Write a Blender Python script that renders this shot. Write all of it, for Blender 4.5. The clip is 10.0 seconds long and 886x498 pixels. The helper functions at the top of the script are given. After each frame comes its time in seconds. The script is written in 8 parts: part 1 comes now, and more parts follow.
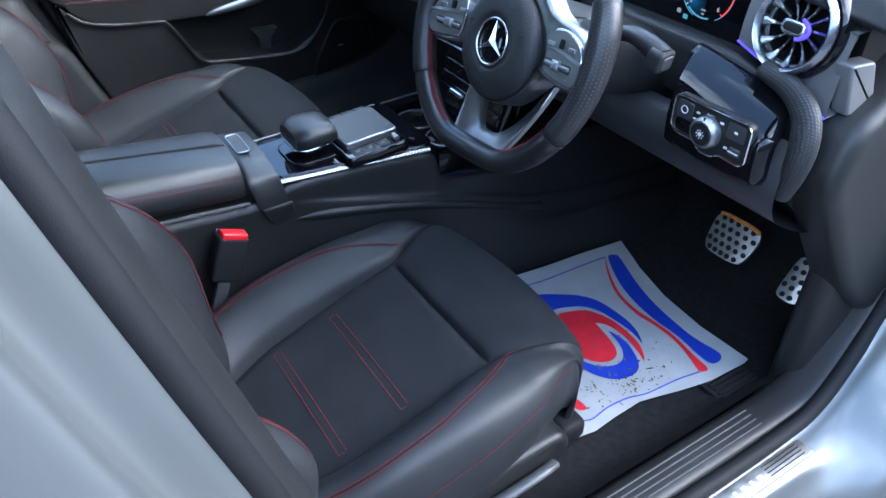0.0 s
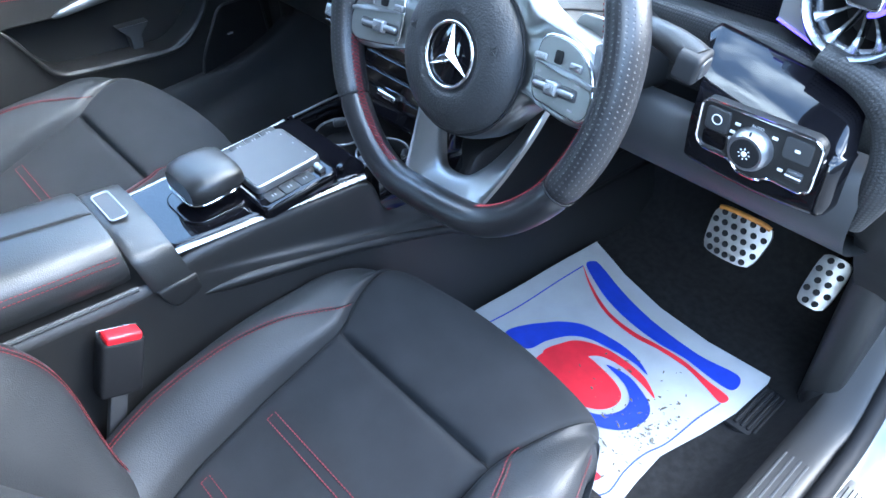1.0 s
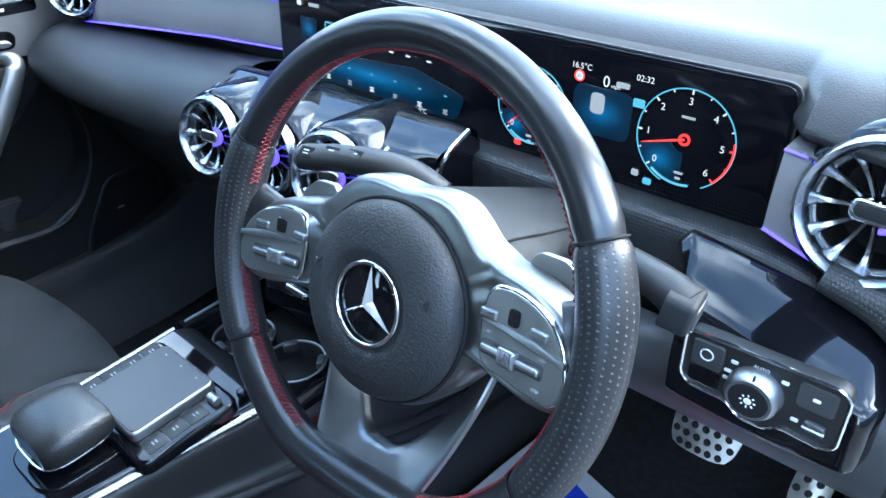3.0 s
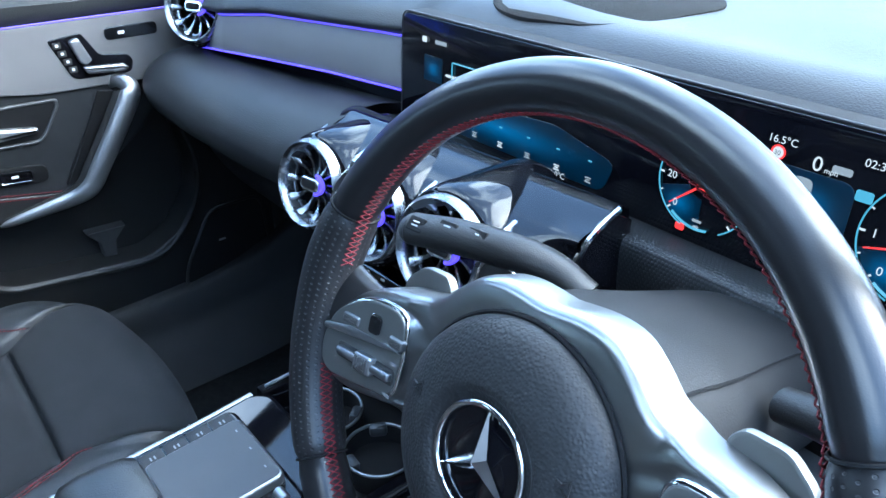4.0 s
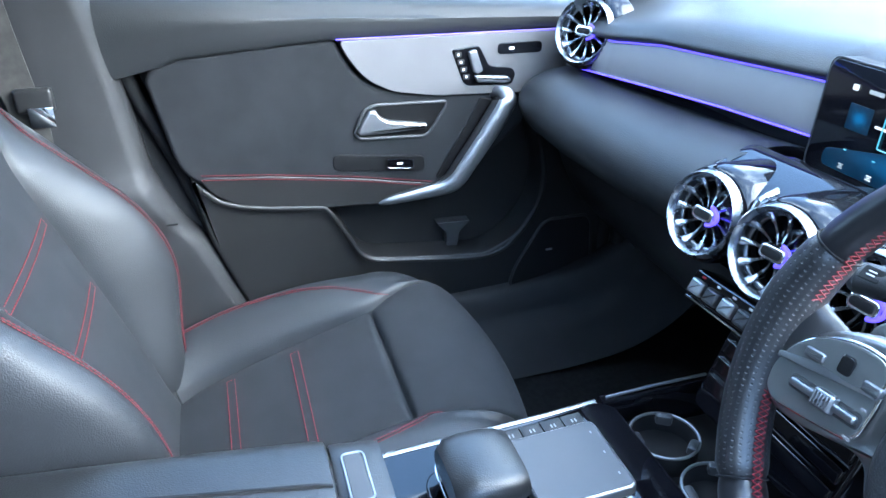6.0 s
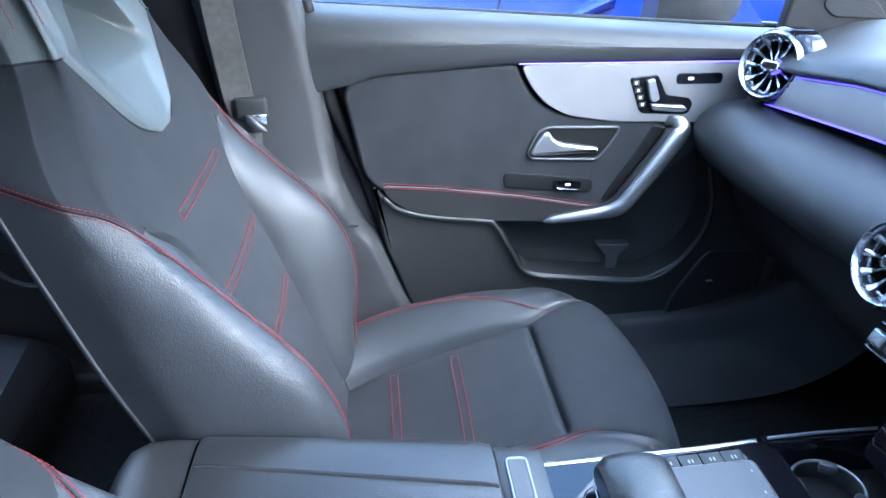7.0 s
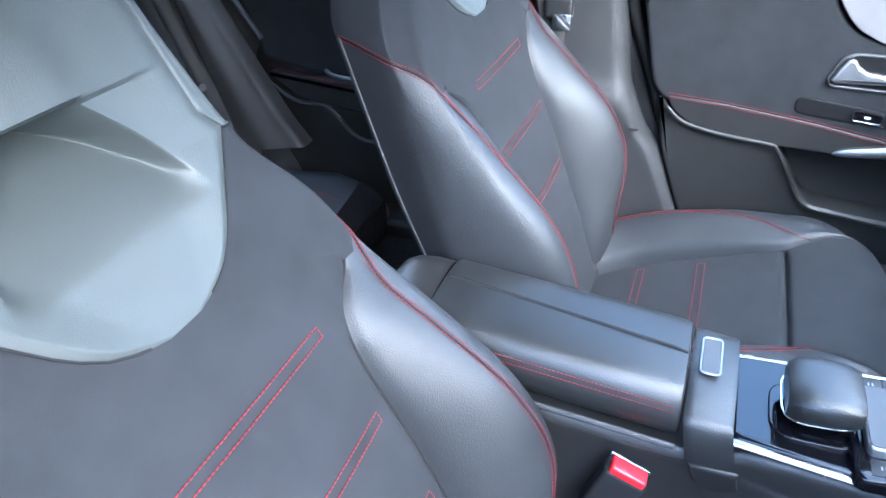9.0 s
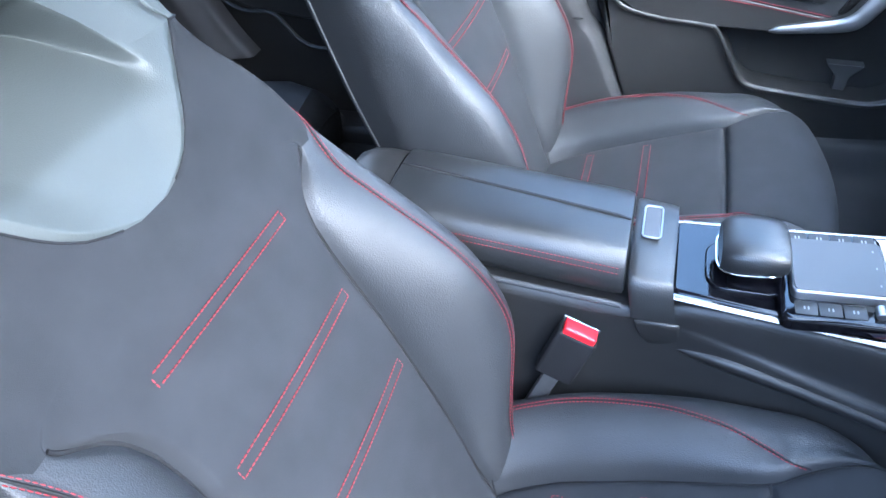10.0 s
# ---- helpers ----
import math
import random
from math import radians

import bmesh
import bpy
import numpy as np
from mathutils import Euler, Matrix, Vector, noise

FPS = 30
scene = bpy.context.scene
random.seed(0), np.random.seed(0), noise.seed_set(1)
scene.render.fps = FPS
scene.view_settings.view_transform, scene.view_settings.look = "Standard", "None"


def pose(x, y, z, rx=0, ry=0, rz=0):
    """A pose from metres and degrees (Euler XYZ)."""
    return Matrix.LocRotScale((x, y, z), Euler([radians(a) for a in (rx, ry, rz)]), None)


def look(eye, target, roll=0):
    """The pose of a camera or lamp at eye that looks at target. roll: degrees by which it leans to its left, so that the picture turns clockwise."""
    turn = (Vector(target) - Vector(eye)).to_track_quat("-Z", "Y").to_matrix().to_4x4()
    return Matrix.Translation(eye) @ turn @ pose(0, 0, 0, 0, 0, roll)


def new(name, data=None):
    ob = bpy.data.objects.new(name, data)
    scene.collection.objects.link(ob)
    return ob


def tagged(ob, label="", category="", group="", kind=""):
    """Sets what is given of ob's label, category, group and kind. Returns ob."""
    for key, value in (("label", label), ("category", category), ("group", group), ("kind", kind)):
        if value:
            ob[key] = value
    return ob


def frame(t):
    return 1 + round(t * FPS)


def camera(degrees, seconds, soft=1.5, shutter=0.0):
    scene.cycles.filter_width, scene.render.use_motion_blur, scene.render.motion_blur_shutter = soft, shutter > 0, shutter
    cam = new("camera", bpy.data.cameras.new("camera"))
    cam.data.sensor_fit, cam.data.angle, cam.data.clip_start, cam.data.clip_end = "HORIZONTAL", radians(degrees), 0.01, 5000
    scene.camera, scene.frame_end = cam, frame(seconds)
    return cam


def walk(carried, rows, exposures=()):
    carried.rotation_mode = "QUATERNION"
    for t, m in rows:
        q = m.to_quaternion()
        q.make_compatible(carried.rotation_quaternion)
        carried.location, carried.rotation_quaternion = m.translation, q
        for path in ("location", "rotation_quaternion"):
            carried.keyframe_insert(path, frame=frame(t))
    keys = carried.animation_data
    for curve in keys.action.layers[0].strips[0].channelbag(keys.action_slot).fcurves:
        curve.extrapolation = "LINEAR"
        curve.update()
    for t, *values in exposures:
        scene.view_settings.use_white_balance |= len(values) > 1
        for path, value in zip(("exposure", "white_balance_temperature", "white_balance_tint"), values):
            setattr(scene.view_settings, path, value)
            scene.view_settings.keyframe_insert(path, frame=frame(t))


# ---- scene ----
cam = camera(62.1, 10.0)
PATH = [
    (0, (1.06, -0.332, 1.255), (-0.276, 0.556, 0.06), 0.8),
    (0.5, (0.95, -0.242, 1.228), (-0.308, 0.648, -0.047), -2.0),
    (1, (0.796, -0.195, 1.208), (-0.344, 0.802, -0.098), -1.7),
    (1.5, (0.713, -0.151, 1.194), (-0.362, 0.943, -0.088), -1.7),
    (2, (0.683, -0.107, 1.204), (-0.379, 1.092, 0.006), -1.5),
    (2.2, (0.673, -0.094, 1.208), (-0.387, 1.132, 0.038), -1.5),
    (3.3, (0.634, -0.038, 1.202), (-0.538, 1.222, 0.184), -0.9),
    (3.5, (0.609, -0.02, 1.192), (-0.606, 1.213, 0.19), -0.7),
    (4, (0.543, 0.031, 1.176), (-0.811, 1.135, 0.202), -0.4),
    (4.5, (0.508, 0.039, 1.171), (-0.961, 1.002, 0.216), 0.2),
    (5, (0.49, -0.007, 1.175), (-1.074, 0.81, 0.232), 0.7),
    (5.5, (0.495, -0.059, 1.178), (-1.144, 0.617, 0.251), 0.9),
    (6.8, (0.536, -0.158, 1.207), (-1.234, 0.101, 0.312), 0.4),
    (7, (0.541, -0.161, 1.215), (-1.24, 0.013, 0.322), 0.5),
    (7.5, (0.586, -0.124, 1.218), (-1.201, -0.243, 0.328), -0.2),
    (8, (0.635, -0.104, 1.227), (-1.106, -0.476, 0.315), -0.3),
    (8.5, (0.662, -0.087, 1.23), (-0.997, -0.637, 0.259), -0.9),
    (9, (0.694, -0.072, 1.227), (-0.885, -0.693, 0.167), -1.8),
    (9.5, (0.723, -0.056, 1.225), (-0.792, -0.659, 0.068), -2.7),
    (10, (0.745, -0.045, 1.218), (-0.74, -0.54, -0.027), -3.8),
]
walk(cam, [(t, look(eye, target, roll)) for t, eye, target, roll in PATH], exposures=[(0, 3.4, 5750, 8), (0.5, 4.4, 5600, 6), (1, 4.75, 5900, 5), (2, 4.78, 6250, 4), (3.5, 3.9, 5650, 2), (4.5, 3.85, 5600, 2), (5.5, 4.4, 5650, 2), (7, 4.58, 5450, 7), (7.6, 4.77, 5475, 7), (8.5, 4.65, 5600, 8), (9.5, 4.8, 5650, 8), (10, 4.8, 5600, 8)])

# ---- world, sun, exposure ----
SUN_ELEVATION, SUN_HEADING = radians(34), radians(36)
world = bpy.data.worlds.new("sky")
scene.world = world
world.use_nodes = True
wn, wl = world.node_tree.nodes, world.node_tree.links.new
sky = wn.new("ShaderNodeTexSky")
sky.sky_type = "NISHITA"
sky.sun_disc = False
sky.sun_elevation, sky.sun_rotation = SUN_ELEVATION, SUN_HEADING
sky.air_density, sky.dust_density, sky.ozone_density = 1.0, 1.0, 1.5
# broken white cloud over the whole sky
wc = wn.new("ShaderNodeTexCoord")
cloud = wn.new("ShaderNodeTexNoise")
cloud.inputs["Scale"].default_value, cloud.inputs["Detail"].default_value = 3.2, 7.0
wl(wc.outputs["Generated"], cloud.inputs["Vector"])
cover = wn.new("ShaderNodeMapRange")
cover.interpolation_type = "SMOOTHSTEP"
cover.inputs["From Min"].default_value, cover.inputs["From Max"].default_value = 0.47, 0.68
cover.inputs["To Max"].default_value = 0.6
wl(cloud.outputs["Fac"], cover.inputs["Value"])
clouds = wn.new("ShaderNodeMix")
clouds.data_type = "RGBA"
clouds.inputs["B"].default_value = (9.5, 10.6, 12.0, 1)
wl(cover.outputs["Result"], clouds.inputs["Factor"])
wl(sky.outputs["Color"], clouds.inputs["A"])
wl(clouds.outputs["Result"], wn["Background"].inputs["Color"])
wn["Background"].inputs["Strength"].default_value = 0.15
sun_data = bpy.data.lights.new("sun", "SUN")
sun_data.energy, sun_data.angle, sun_data.color = 0.65, radians(55), (1.0, 0.985, 0.965)
sun = new("sun", sun_data)
sun.matrix_world = look((0, 0, 0), (-math.sin(SUN_HEADING) * math.cos(SUN_ELEVATION), -math.cos(SUN_HEADING) * math.cos(SUN_ELEVATION), -math.sin(SUN_ELEVATION)))

# ---- materials ----
def material(name, base, rough=0.5, metal=0.0, grain=0.0, grain_scale=600.0, grain_kind="noise", mottle=0.0, mottle_scale=12.0, tint=None,
             coat=0.0, sheen=0.0, rough_var=0.0, emit=None, emit_power=0.0, spec=0.5):
    m = bpy.data.materials.new(name)
    m.use_nodes = True
    nt = m.node_tree
    n, link = nt.nodes, nt.links.new
    b = n["Principled BSDF"]
    b.inputs["Base Color"].default_value = (*base, 1)
    b.inputs["Roughness"].default_value = rough
    b.inputs["Metallic"].default_value = metal
    b.inputs["Specular IOR Level"].default_value = spec
    b.inputs["Coat Weight"].default_value = coat
    b.inputs["Coat Roughness"].default_value = 0.06
    if sheen:
        b.inputs["Sheen Weight"].default_value = sheen
        b.inputs["Sheen Roughness"].default_value = 0.5
    if emit:
        b.inputs["Emission Color"].default_value = (*emit, 1)
        b.inputs["Emission Strength"].default_value = emit_power
    tc = n.new("ShaderNodeTexCoord")
    if mottle or rough_var:
        big = n.new("ShaderNodeTexNoise")
        big.inputs["Scale"].default_value, big.inputs["Detail"].default_value = mottle_scale, 6.0
        link(tc.outputs["Object"], big.inputs["Vector"])
        if mottle:
            mix = n.new("ShaderNodeMix")
            mix.data_type = "RGBA"
            other = tint or tuple(min(1.0, c * (1 + mottle)) for c in base)
            low = tuple(c * (1 - 0.6 * mottle) for c in base)
            mix.inputs["A"].default_value, mix.inputs["B"].default_value = (*low, 1), (*other, 1)
            ramp = n.new("ShaderNodeMapRange")
            ramp.inputs["From Min"].default_value, ramp.inputs["From Max"].default_value = 0.3, 0.7
            link(big.outputs["Fac"], ramp.inputs["Value"])
            link(ramp.outputs["Result"], mix.inputs["Factor"])
            link(mix.outputs["Result"], b.inputs["Base Color"])
        if rough_var:
            rr = n.new("ShaderNodeMapRange")
            rr.inputs["From Min"].default_value, rr.inputs["From Max"].default_value = 0.3, 0.7
            rr.inputs["To Min"].default_value, rr.inputs["To Max"].default_value = max(0.02, rough - rough_var), min(1.0, rough + rough_var)
            link(big.outputs["Fac"], rr.inputs["Value"])
            link(rr.outputs["Result"], b.inputs["Roughness"])
    if grain:
        if grain_kind == "leather":
            g = n.new("ShaderNodeTexVoronoi")
            g.feature = "SMOOTH_F1"
            out = g.outputs["Distance"]
        else:
            g = n.new("ShaderNodeTexNoise")
            g.inputs["Detail"].default_value = 4.0
            out = g.outputs["Fac"]
        g.inputs["Scale"].default_value = grain_scale
        link(tc.outputs["Object"], g.inputs["Vector"])
        bump = n.new("ShaderNodeBump")
        bump.inputs["Strength"].default_value = grain
        bump.inputs["Distance"].default_value = 0.0006
        link(out, bump.inputs["Height"])
        link(bump.outputs["Normal"], b.inputs["Normal"])
    return m


def dotted(name, base, dot, size, rough=0.45, radius=0.2, depth=-0.6, metal=0.0, space="UV"):
    """A surface with a staggered grid of small dots; size: metres between them."""
    m = material(name, base, rough, metal)
    nt = m.node_tree
    n, link = nt.nodes, nt.links.new
    tc = n.new("ShaderNodeTexCoord")
    sc = n.new("ShaderNodeVectorMath")
    sc.operation = "SCALE"
    sc.inputs["Scale"].default_value = 1 / size
    link(tc.outputs[space], sc.inputs[0])
    sep = n.new("ShaderNodeSeparateXYZ")
    link(sc.outputs[0], sep.inputs[0])

    def math_node(op, a, b=None):
        k = n.new("ShaderNodeMath")
        k.operation = op
        for i, v in enumerate((a, b)):
            if v is None:
                continue
            if isinstance(v, (int, float)):
                k.inputs[i].default_value = v
            else:
                link(v, k.inputs[i])
        return k.outputs[0]

    row = math_node("FLOOR", sep.outputs["Y"])
    shift = math_node("MULTIPLY", math_node("MODULO", row, 2.0), 0.5)
    fx = math_node("SUBTRACT", math_node("FRACT", math_node("ADD", sep.outputs["X"], shift)), 0.5)
    fy = math_node("SUBTRACT", math_node("FRACT", sep.outputs["Y"]), 0.5)
    d = math_node("SQRT", math_node("ADD", math_node("MULTIPLY", fx, fx), math_node("MULTIPLY", fy, fy)))
    edge = n.new("ShaderNodeMapRange")
    edge.interpolation_type = "SMOOTHSTEP"
    edge.inputs["From Min"].default_value, edge.inputs["From Max"].default_value = radius * 1.25, radius * 0.8
    link(d, edge.inputs["Value"])
    mix = n.new("ShaderNodeMix")
    mix.data_type = "RGBA"
    mix.inputs["A"].default_value, mix.inputs["B"].default_value = (*base, 1), (*dot, 1)
    link(edge.outputs["Result"], mix.inputs["Factor"])
    b = n["Principled BSDF"]
    link(mix.outputs["Result"], b.inputs["Base Color"])
    bump = n.new("ShaderNodeBump")
    bump.inputs["Strength"].default_value = abs(depth)
    bump.inputs["Distance"].default_value = 0.001
    bump.invert = depth < 0
    link(edge.outputs["Result"], bump.inputs["Height"])
    link(bump.outputs["Normal"], b.inputs["Normal"])
    return m


LEATHER = material("black leather", (0.0155, 0.0166, 0.0184), 0.48, grain=0.55, grain_scale=820, grain_kind="leather", mottle=0.15, mottle_scale=9, rough_var=0.04, spec=0.36)
LEATHER_SMOOTH = material("smooth leather", (0.010, 0.010, 0.011), 0.29, grain=0.04, grain_scale=1600, grain_kind="leather", mottle=0.1, mottle_scale=30, rough_var=0.008, spec=0.55)
# Seat leather made paler: skylight on headrest and bowl put into its colour.
LEATHER_SKYLIT = material("leather paled for skylight", (0.038, 0.0435, 0.0415), 0.5, grain=0.25, grain_scale=900, grain_kind="leather", mottle=0.12, mottle_scale=9, rough_var=0.04, spec=0.42)
LEATHER_CONSOLE = material("console leather", (0.009, 0.0094, 0.0098), 0.38, grain=0.4, grain_scale=820, grain_kind="leather", mottle=0.15, mottle_scale=9, rough_var=0.04, spec=0.5)
SHROUD = material("soft column cover", (0.0115, 0.012, 0.013), 0.6, grain=0.35, grain_scale=900, mottle=0.25, mottle_scale=12, spec=0.28)
SUEDE = material("black suede", (0.018, 0.0192, 0.0212), 0.92, grain=0.6, grain_scale=1700, mottle=0.17, mottle_scale=20, sheen=0.02, spec=0.08)
PLASTIC = material("dark grained plastic", (0.0125, 0.0123, 0.0124), 0.42, grain=0.4, grain_scale=1200, mottle=0.15, mottle_scale=7, rough_var=0.05, spec=0.36)
PLASTIC_GREY = material("grey soft plastic", (0.03, 0.031, 0.033), 0.42, grain=0.3, grain_scale=1300, mottle=0.2, rough_var=0.05)
DASH_SKIN = material("dashboard skin", (0.011, 0.0118, 0.0126), 0.48, grain=0.4, grain_scale=700, grain_kind="leather", mottle=0.12, mottle_scale=5, rough_var=0.04, spec=0.36)
RIBBED = dotted("ribbed dashboard trim", (0.006, 0.0064, 0.007), (0.016, 0.017, 0.0185), 0.0034, 0.55, 0.36, 0.4)
PERFORATED = dotted("perforated leather", (0.012, 0.012, 0.013), (0.035, 0.035, 0.037), 0.0042, 0.38, 0.16, -0.5)
CARPET = material("black carpet", (0.0145, 0.0142, 0.0145), 1.0, grain=1.0, grain_scale=900, mottle=0.3, mottle_scale=90, spec=0.04)
# Near-black so flat door plates read as shaded hollows; also the sensor's black face.
DEEP_BLACK = material("deep black for recess shade and sensor face", (0.004, 0.004, 0.0045), 0.5, grain=0.2, grain_scale=1500, mottle=0.2, spec=0.25)
GRILLE = material("matt grille mesh", (0.0075, 0.0075, 0.008), 0.8, grain=0.8, grain_scale=900, mottle=0.1, spec=0.12)
RUBBER = material("black rubber", (0.009, 0.009, 0.0098), 0.65, grain=0.3, grain_scale=900, mottle=0.2, spec=0.18)
GLOSS = material("gloss black", (0.003, 0.003, 0.004), 0.035, spec=0.38, rough_var=0.015, mottle_scale=30)
SATIN = material("satin aluminium", (0.35, 0.357, 0.367), 0.4, metal=1.0, grain=0.12, grain_scale=2500, rough_var=0.05, mottle_scale=40)
PAD_METAL = material("grey metallic button plate", (0.225, 0.232, 0.228), 0.4, metal=0.85, grain=0.1, grain_scale=2500, rough_var=0.05)
YOKE = material("polished satin spoke metal", (0.265, 0.271, 0.276), 0.33, metal=1.0, grain=0.03, grain_scale=2500, rough_var=0.04, mottle_scale=40)
PAD_LIGHT = material("bright silver key", (0.34, 0.345, 0.355), 0.32, metal=0.95, grain=0.05, grain_scale=2500, rough_var=0.04)
AIRBAG = material("grained airbag cover", (0.019, 0.0195, 0.0205), 0.5, grain=0.7, grain_scale=620, grain_kind="leather", mottle=0.2, mottle_scale=10, rough_var=0.05, spec=0.4)
EMBOSS = material("embossed black lettering", (0.012, 0.012, 0.013), 0.35)
STRIP = material("warm satin metal strip", (0.42, 0.40, 0.375), 0.26, metal=1.0, rough_var=0.05, mottle_scale=30)
CHROME = material("chrome", (0.8, 0.81, 0.83), 0.1, metal=1.0, rough_var=0.04, mottle_scale=60)
TRIM_SILVER = material("silver trim panel", (0.138, 0.136, 0.139), 0.42, metal=0.3, grain=0.2, grain_scale=2200, mottle=0.08, rough_var=0.05)
PAINT = material("silver car paint", (0.115, 0.122, 0.12), 0.32, metal=0.5, coat=0.4, grain=0.05, grain_scale=3000, rough_var=0.04, mottle=0.06, mottle_scale=4)
BLUE_PAINT = material("blue car paint", (0.003, 0.013, 0.17), 0.35, coat=0.12, rough_var=0.04, mottle=0.1, mottle_scale=3, spec=0.25)
STITCH = material("red thread", (0.15, 0.012, 0.018), 0.7, grain=0.4, grain_scale=4000, mottle=0.3, mottle_scale=300, spec=0.3)
RED_PLASTIC = material("red plastic", (0.62, 0.012, 0.02), 0.35, mottle=0.15, rough_var=0.05)
STEEL = material("brushed steel", (0.36, 0.35, 0.335), 0.42, metal=1.0, grain=0.3, grain_scale=1500, mottle=0.25, mottle_scale=60, rough_var=0.08)
ORANGE_RUBBER = material("worn orange rubber edge", (0.45, 0.18, 0.03), 0.6, mottle=0.4, mottle_scale=80)
PAPER = material("white paper mat", (0.29, 0.293, 0.297), 0.6, grain=0.25, grain_scale=250, mottle=0.1, mottle_scale=25, rough_var=0.1)
PRINT_BLUE = material("blue print", (0.01, 0.03, 0.3), 0.55, mottle=0.15, mottle_scale=50)
PRINT_RED = material("red print", (0.5, 0.012, 0.025), 0.55, mottle=0.15, mottle_scale=50)
DIRT = material("dried mud", (0.1, 0.085, 0.065), 0.95, grain=0.8, grain_scale=1500, mottle=0.5, mottle_scale=200)
ASPHALT = material("asphalt", (0.14, 0.137, 0.133), 0.9, grain=1.0, grain_scale=300, mottle=0.4, mottle_scale=3)
TYRE = material("tyre rubber", (0.015, 0.015, 0.015), 0.8, grain=0.5, grain_scale=400, mottle=0.3)
STRAP = material("woven belt strap", (0.035, 0.033, 0.03), 0.75, grain=0.7, grain_scale=1800, mottle=0.3, mottle_scale=100)
PILLAR = material("pillar trim", (0.022, 0.022, 0.023), 0.55, grain=0.4, grain_scale=1100, mottle=0.15, rough_var=0.05, spec=0.3)
HEADLINING = material("dark grey headlining", (0.2, 0.2, 0.2), 0.95, grain=0.6, grain_scale=900, mottle=0.1)
WHITE_MARK = material("white printed mark", (0.6, 0.6, 0.6), 0.5, mottle=0.1)
GREY_MARK = material("grey printed mark", (0.2, 0.2, 0.21), 0.5, mottle=0.1)
SCREEN = material("black screen glass", (0.002, 0.002, 0.003), 0.08, spec=0.3, rough_var=0.02, mottle_scale=15)
LED = material("blue violet light strip", (0.1, 0.06, 0.5), 0.5, emit=(0.10, 0.06, 1.0), emit_power=0.13)
UI_BLUE = material("lit blue display area", (0.0, 0.01, 0.02), 0.3, emit=(0.01, 0.13, 0.32), emit_power=0.035)
UI_TEAL = material("lit teal display lines", (0.0, 0.01, 0.02), 0.3, emit=(0.15, 0.55, 0.75), emit_power=0.06)
UI_WHITE = material("lit white display marks", (0.02, 0.02, 0.02), 0.3, emit=(0.8, 0.85, 0.9), emit_power=0.07)
UI_RED = material("lit red display marks", (0.02, 0.0, 0.0), 0.3, emit=(1.0, 0.04, 0.04), emit_power=0.12)
UI_GREY = material("lit grey display marks", (0.02, 0.02, 0.02), 0.3, emit=(0.4, 0.45, 0.5), emit_power=0.06)


def glowing(m):
    """Lets a lit display area fade from its middle to its edges."""
    n, link = m.node_tree.nodes, m.node_tree.links.new
    tc = n.new("ShaderNodeTexCoord")
    mapped = n.new("ShaderNodeMapping")
    mapped.inputs["Location"].default_value, mapped.inputs["Scale"].default_value = (-1.0, 0.0, -1.1), (2.0, 0.0, 2.2)
    ball = n.new("ShaderNodeTexGradient")
    ball.gradient_type = "QUADRATIC_SPHERE"
    power = n.new("ShaderNodeMath")
    power.operation = "MULTIPLY"
    power.inputs[1].default_value = 0.075
    link(tc.outputs["Generated"], mapped.inputs["Vector"])
    link(mapped.outputs["Vector"], ball.inputs["Vector"])
    link(ball.outputs["Fac"], power.inputs[0])
    link(power.outputs[0], n["Principled BSDF"].inputs["Emission Strength"])


glowing(UI_BLUE)
WALL = material("weathered wall", (0.11, 0.1, 0.095), 0.85, grain=0.8, grain_scale=60, mottle=0.4, mottle_scale=2)
RING = material("satin vent ring", (0.3, 0.31, 0.325), 0.26, metal=1.0, rough_var=0.05, mottle_scale=40)
REAR_TRIM = material("brown-grey rear trim", (0.04, 0.0365, 0.034), 0.55, grain=0.4, grain_scale=1100, mottle=0.2, spec=0.35)
MIRROR = material("mirror glass", (0.9, 0.9, 0.9), 0.02, metal=1.0)


def glass(name):
    m = bpy.data.materials.new(name)
    m.use_nodes = True
    b = m.node_tree.nodes["Principled BSDF"]
    b.inputs["Base Color"].default_value = (0.93, 0.96, 0.95, 1)
    b.inputs["Roughness"].default_value = 0.0
    b.inputs["Transmission Weight"].default_value = 1.0
    b.inputs["IOR"].default_value = 1.45
    return m


GLASS = glass("car window glass")

# ---- mesh helpers ----
def finish(name, bm, mat, smooth=40.0):
    bmesh.ops.recalc_face_normals(bm, faces=bm.faces)
    me = bpy.data.meshes.new(name)
    bm.to_mesh(me)
    bm.free()
    me.materials.append(mat)
    me.polygons.foreach_set("use_smooth", [True] * len(me.polygons))
    me.set_sharp_from_angle(angle=radians(smooth))
    return me


def thing(name, label, category, base=(0, 0, 0), group="", kind=""):
    ob = new(name)
    ob.location = base
    ob.empty_display_size = 0.05
    return tagged(ob, label, category, group, kind)


def part(name, bm, mat, parent, label="", smooth=40.0):
    ob = new(name, finish(name, bm, mat, smooth))
    ob.parent = parent
    if parent.data is None:
        ob.matrix_parent_inverse = Matrix.Translation(-parent.location)
    return tagged(ob, label)


def solid(name, bm, mat, label, category, group="", kind="", smooth=40.0):
    return tagged(new(name, finish(name, bm, mat, smooth)), label, category, group, kind)


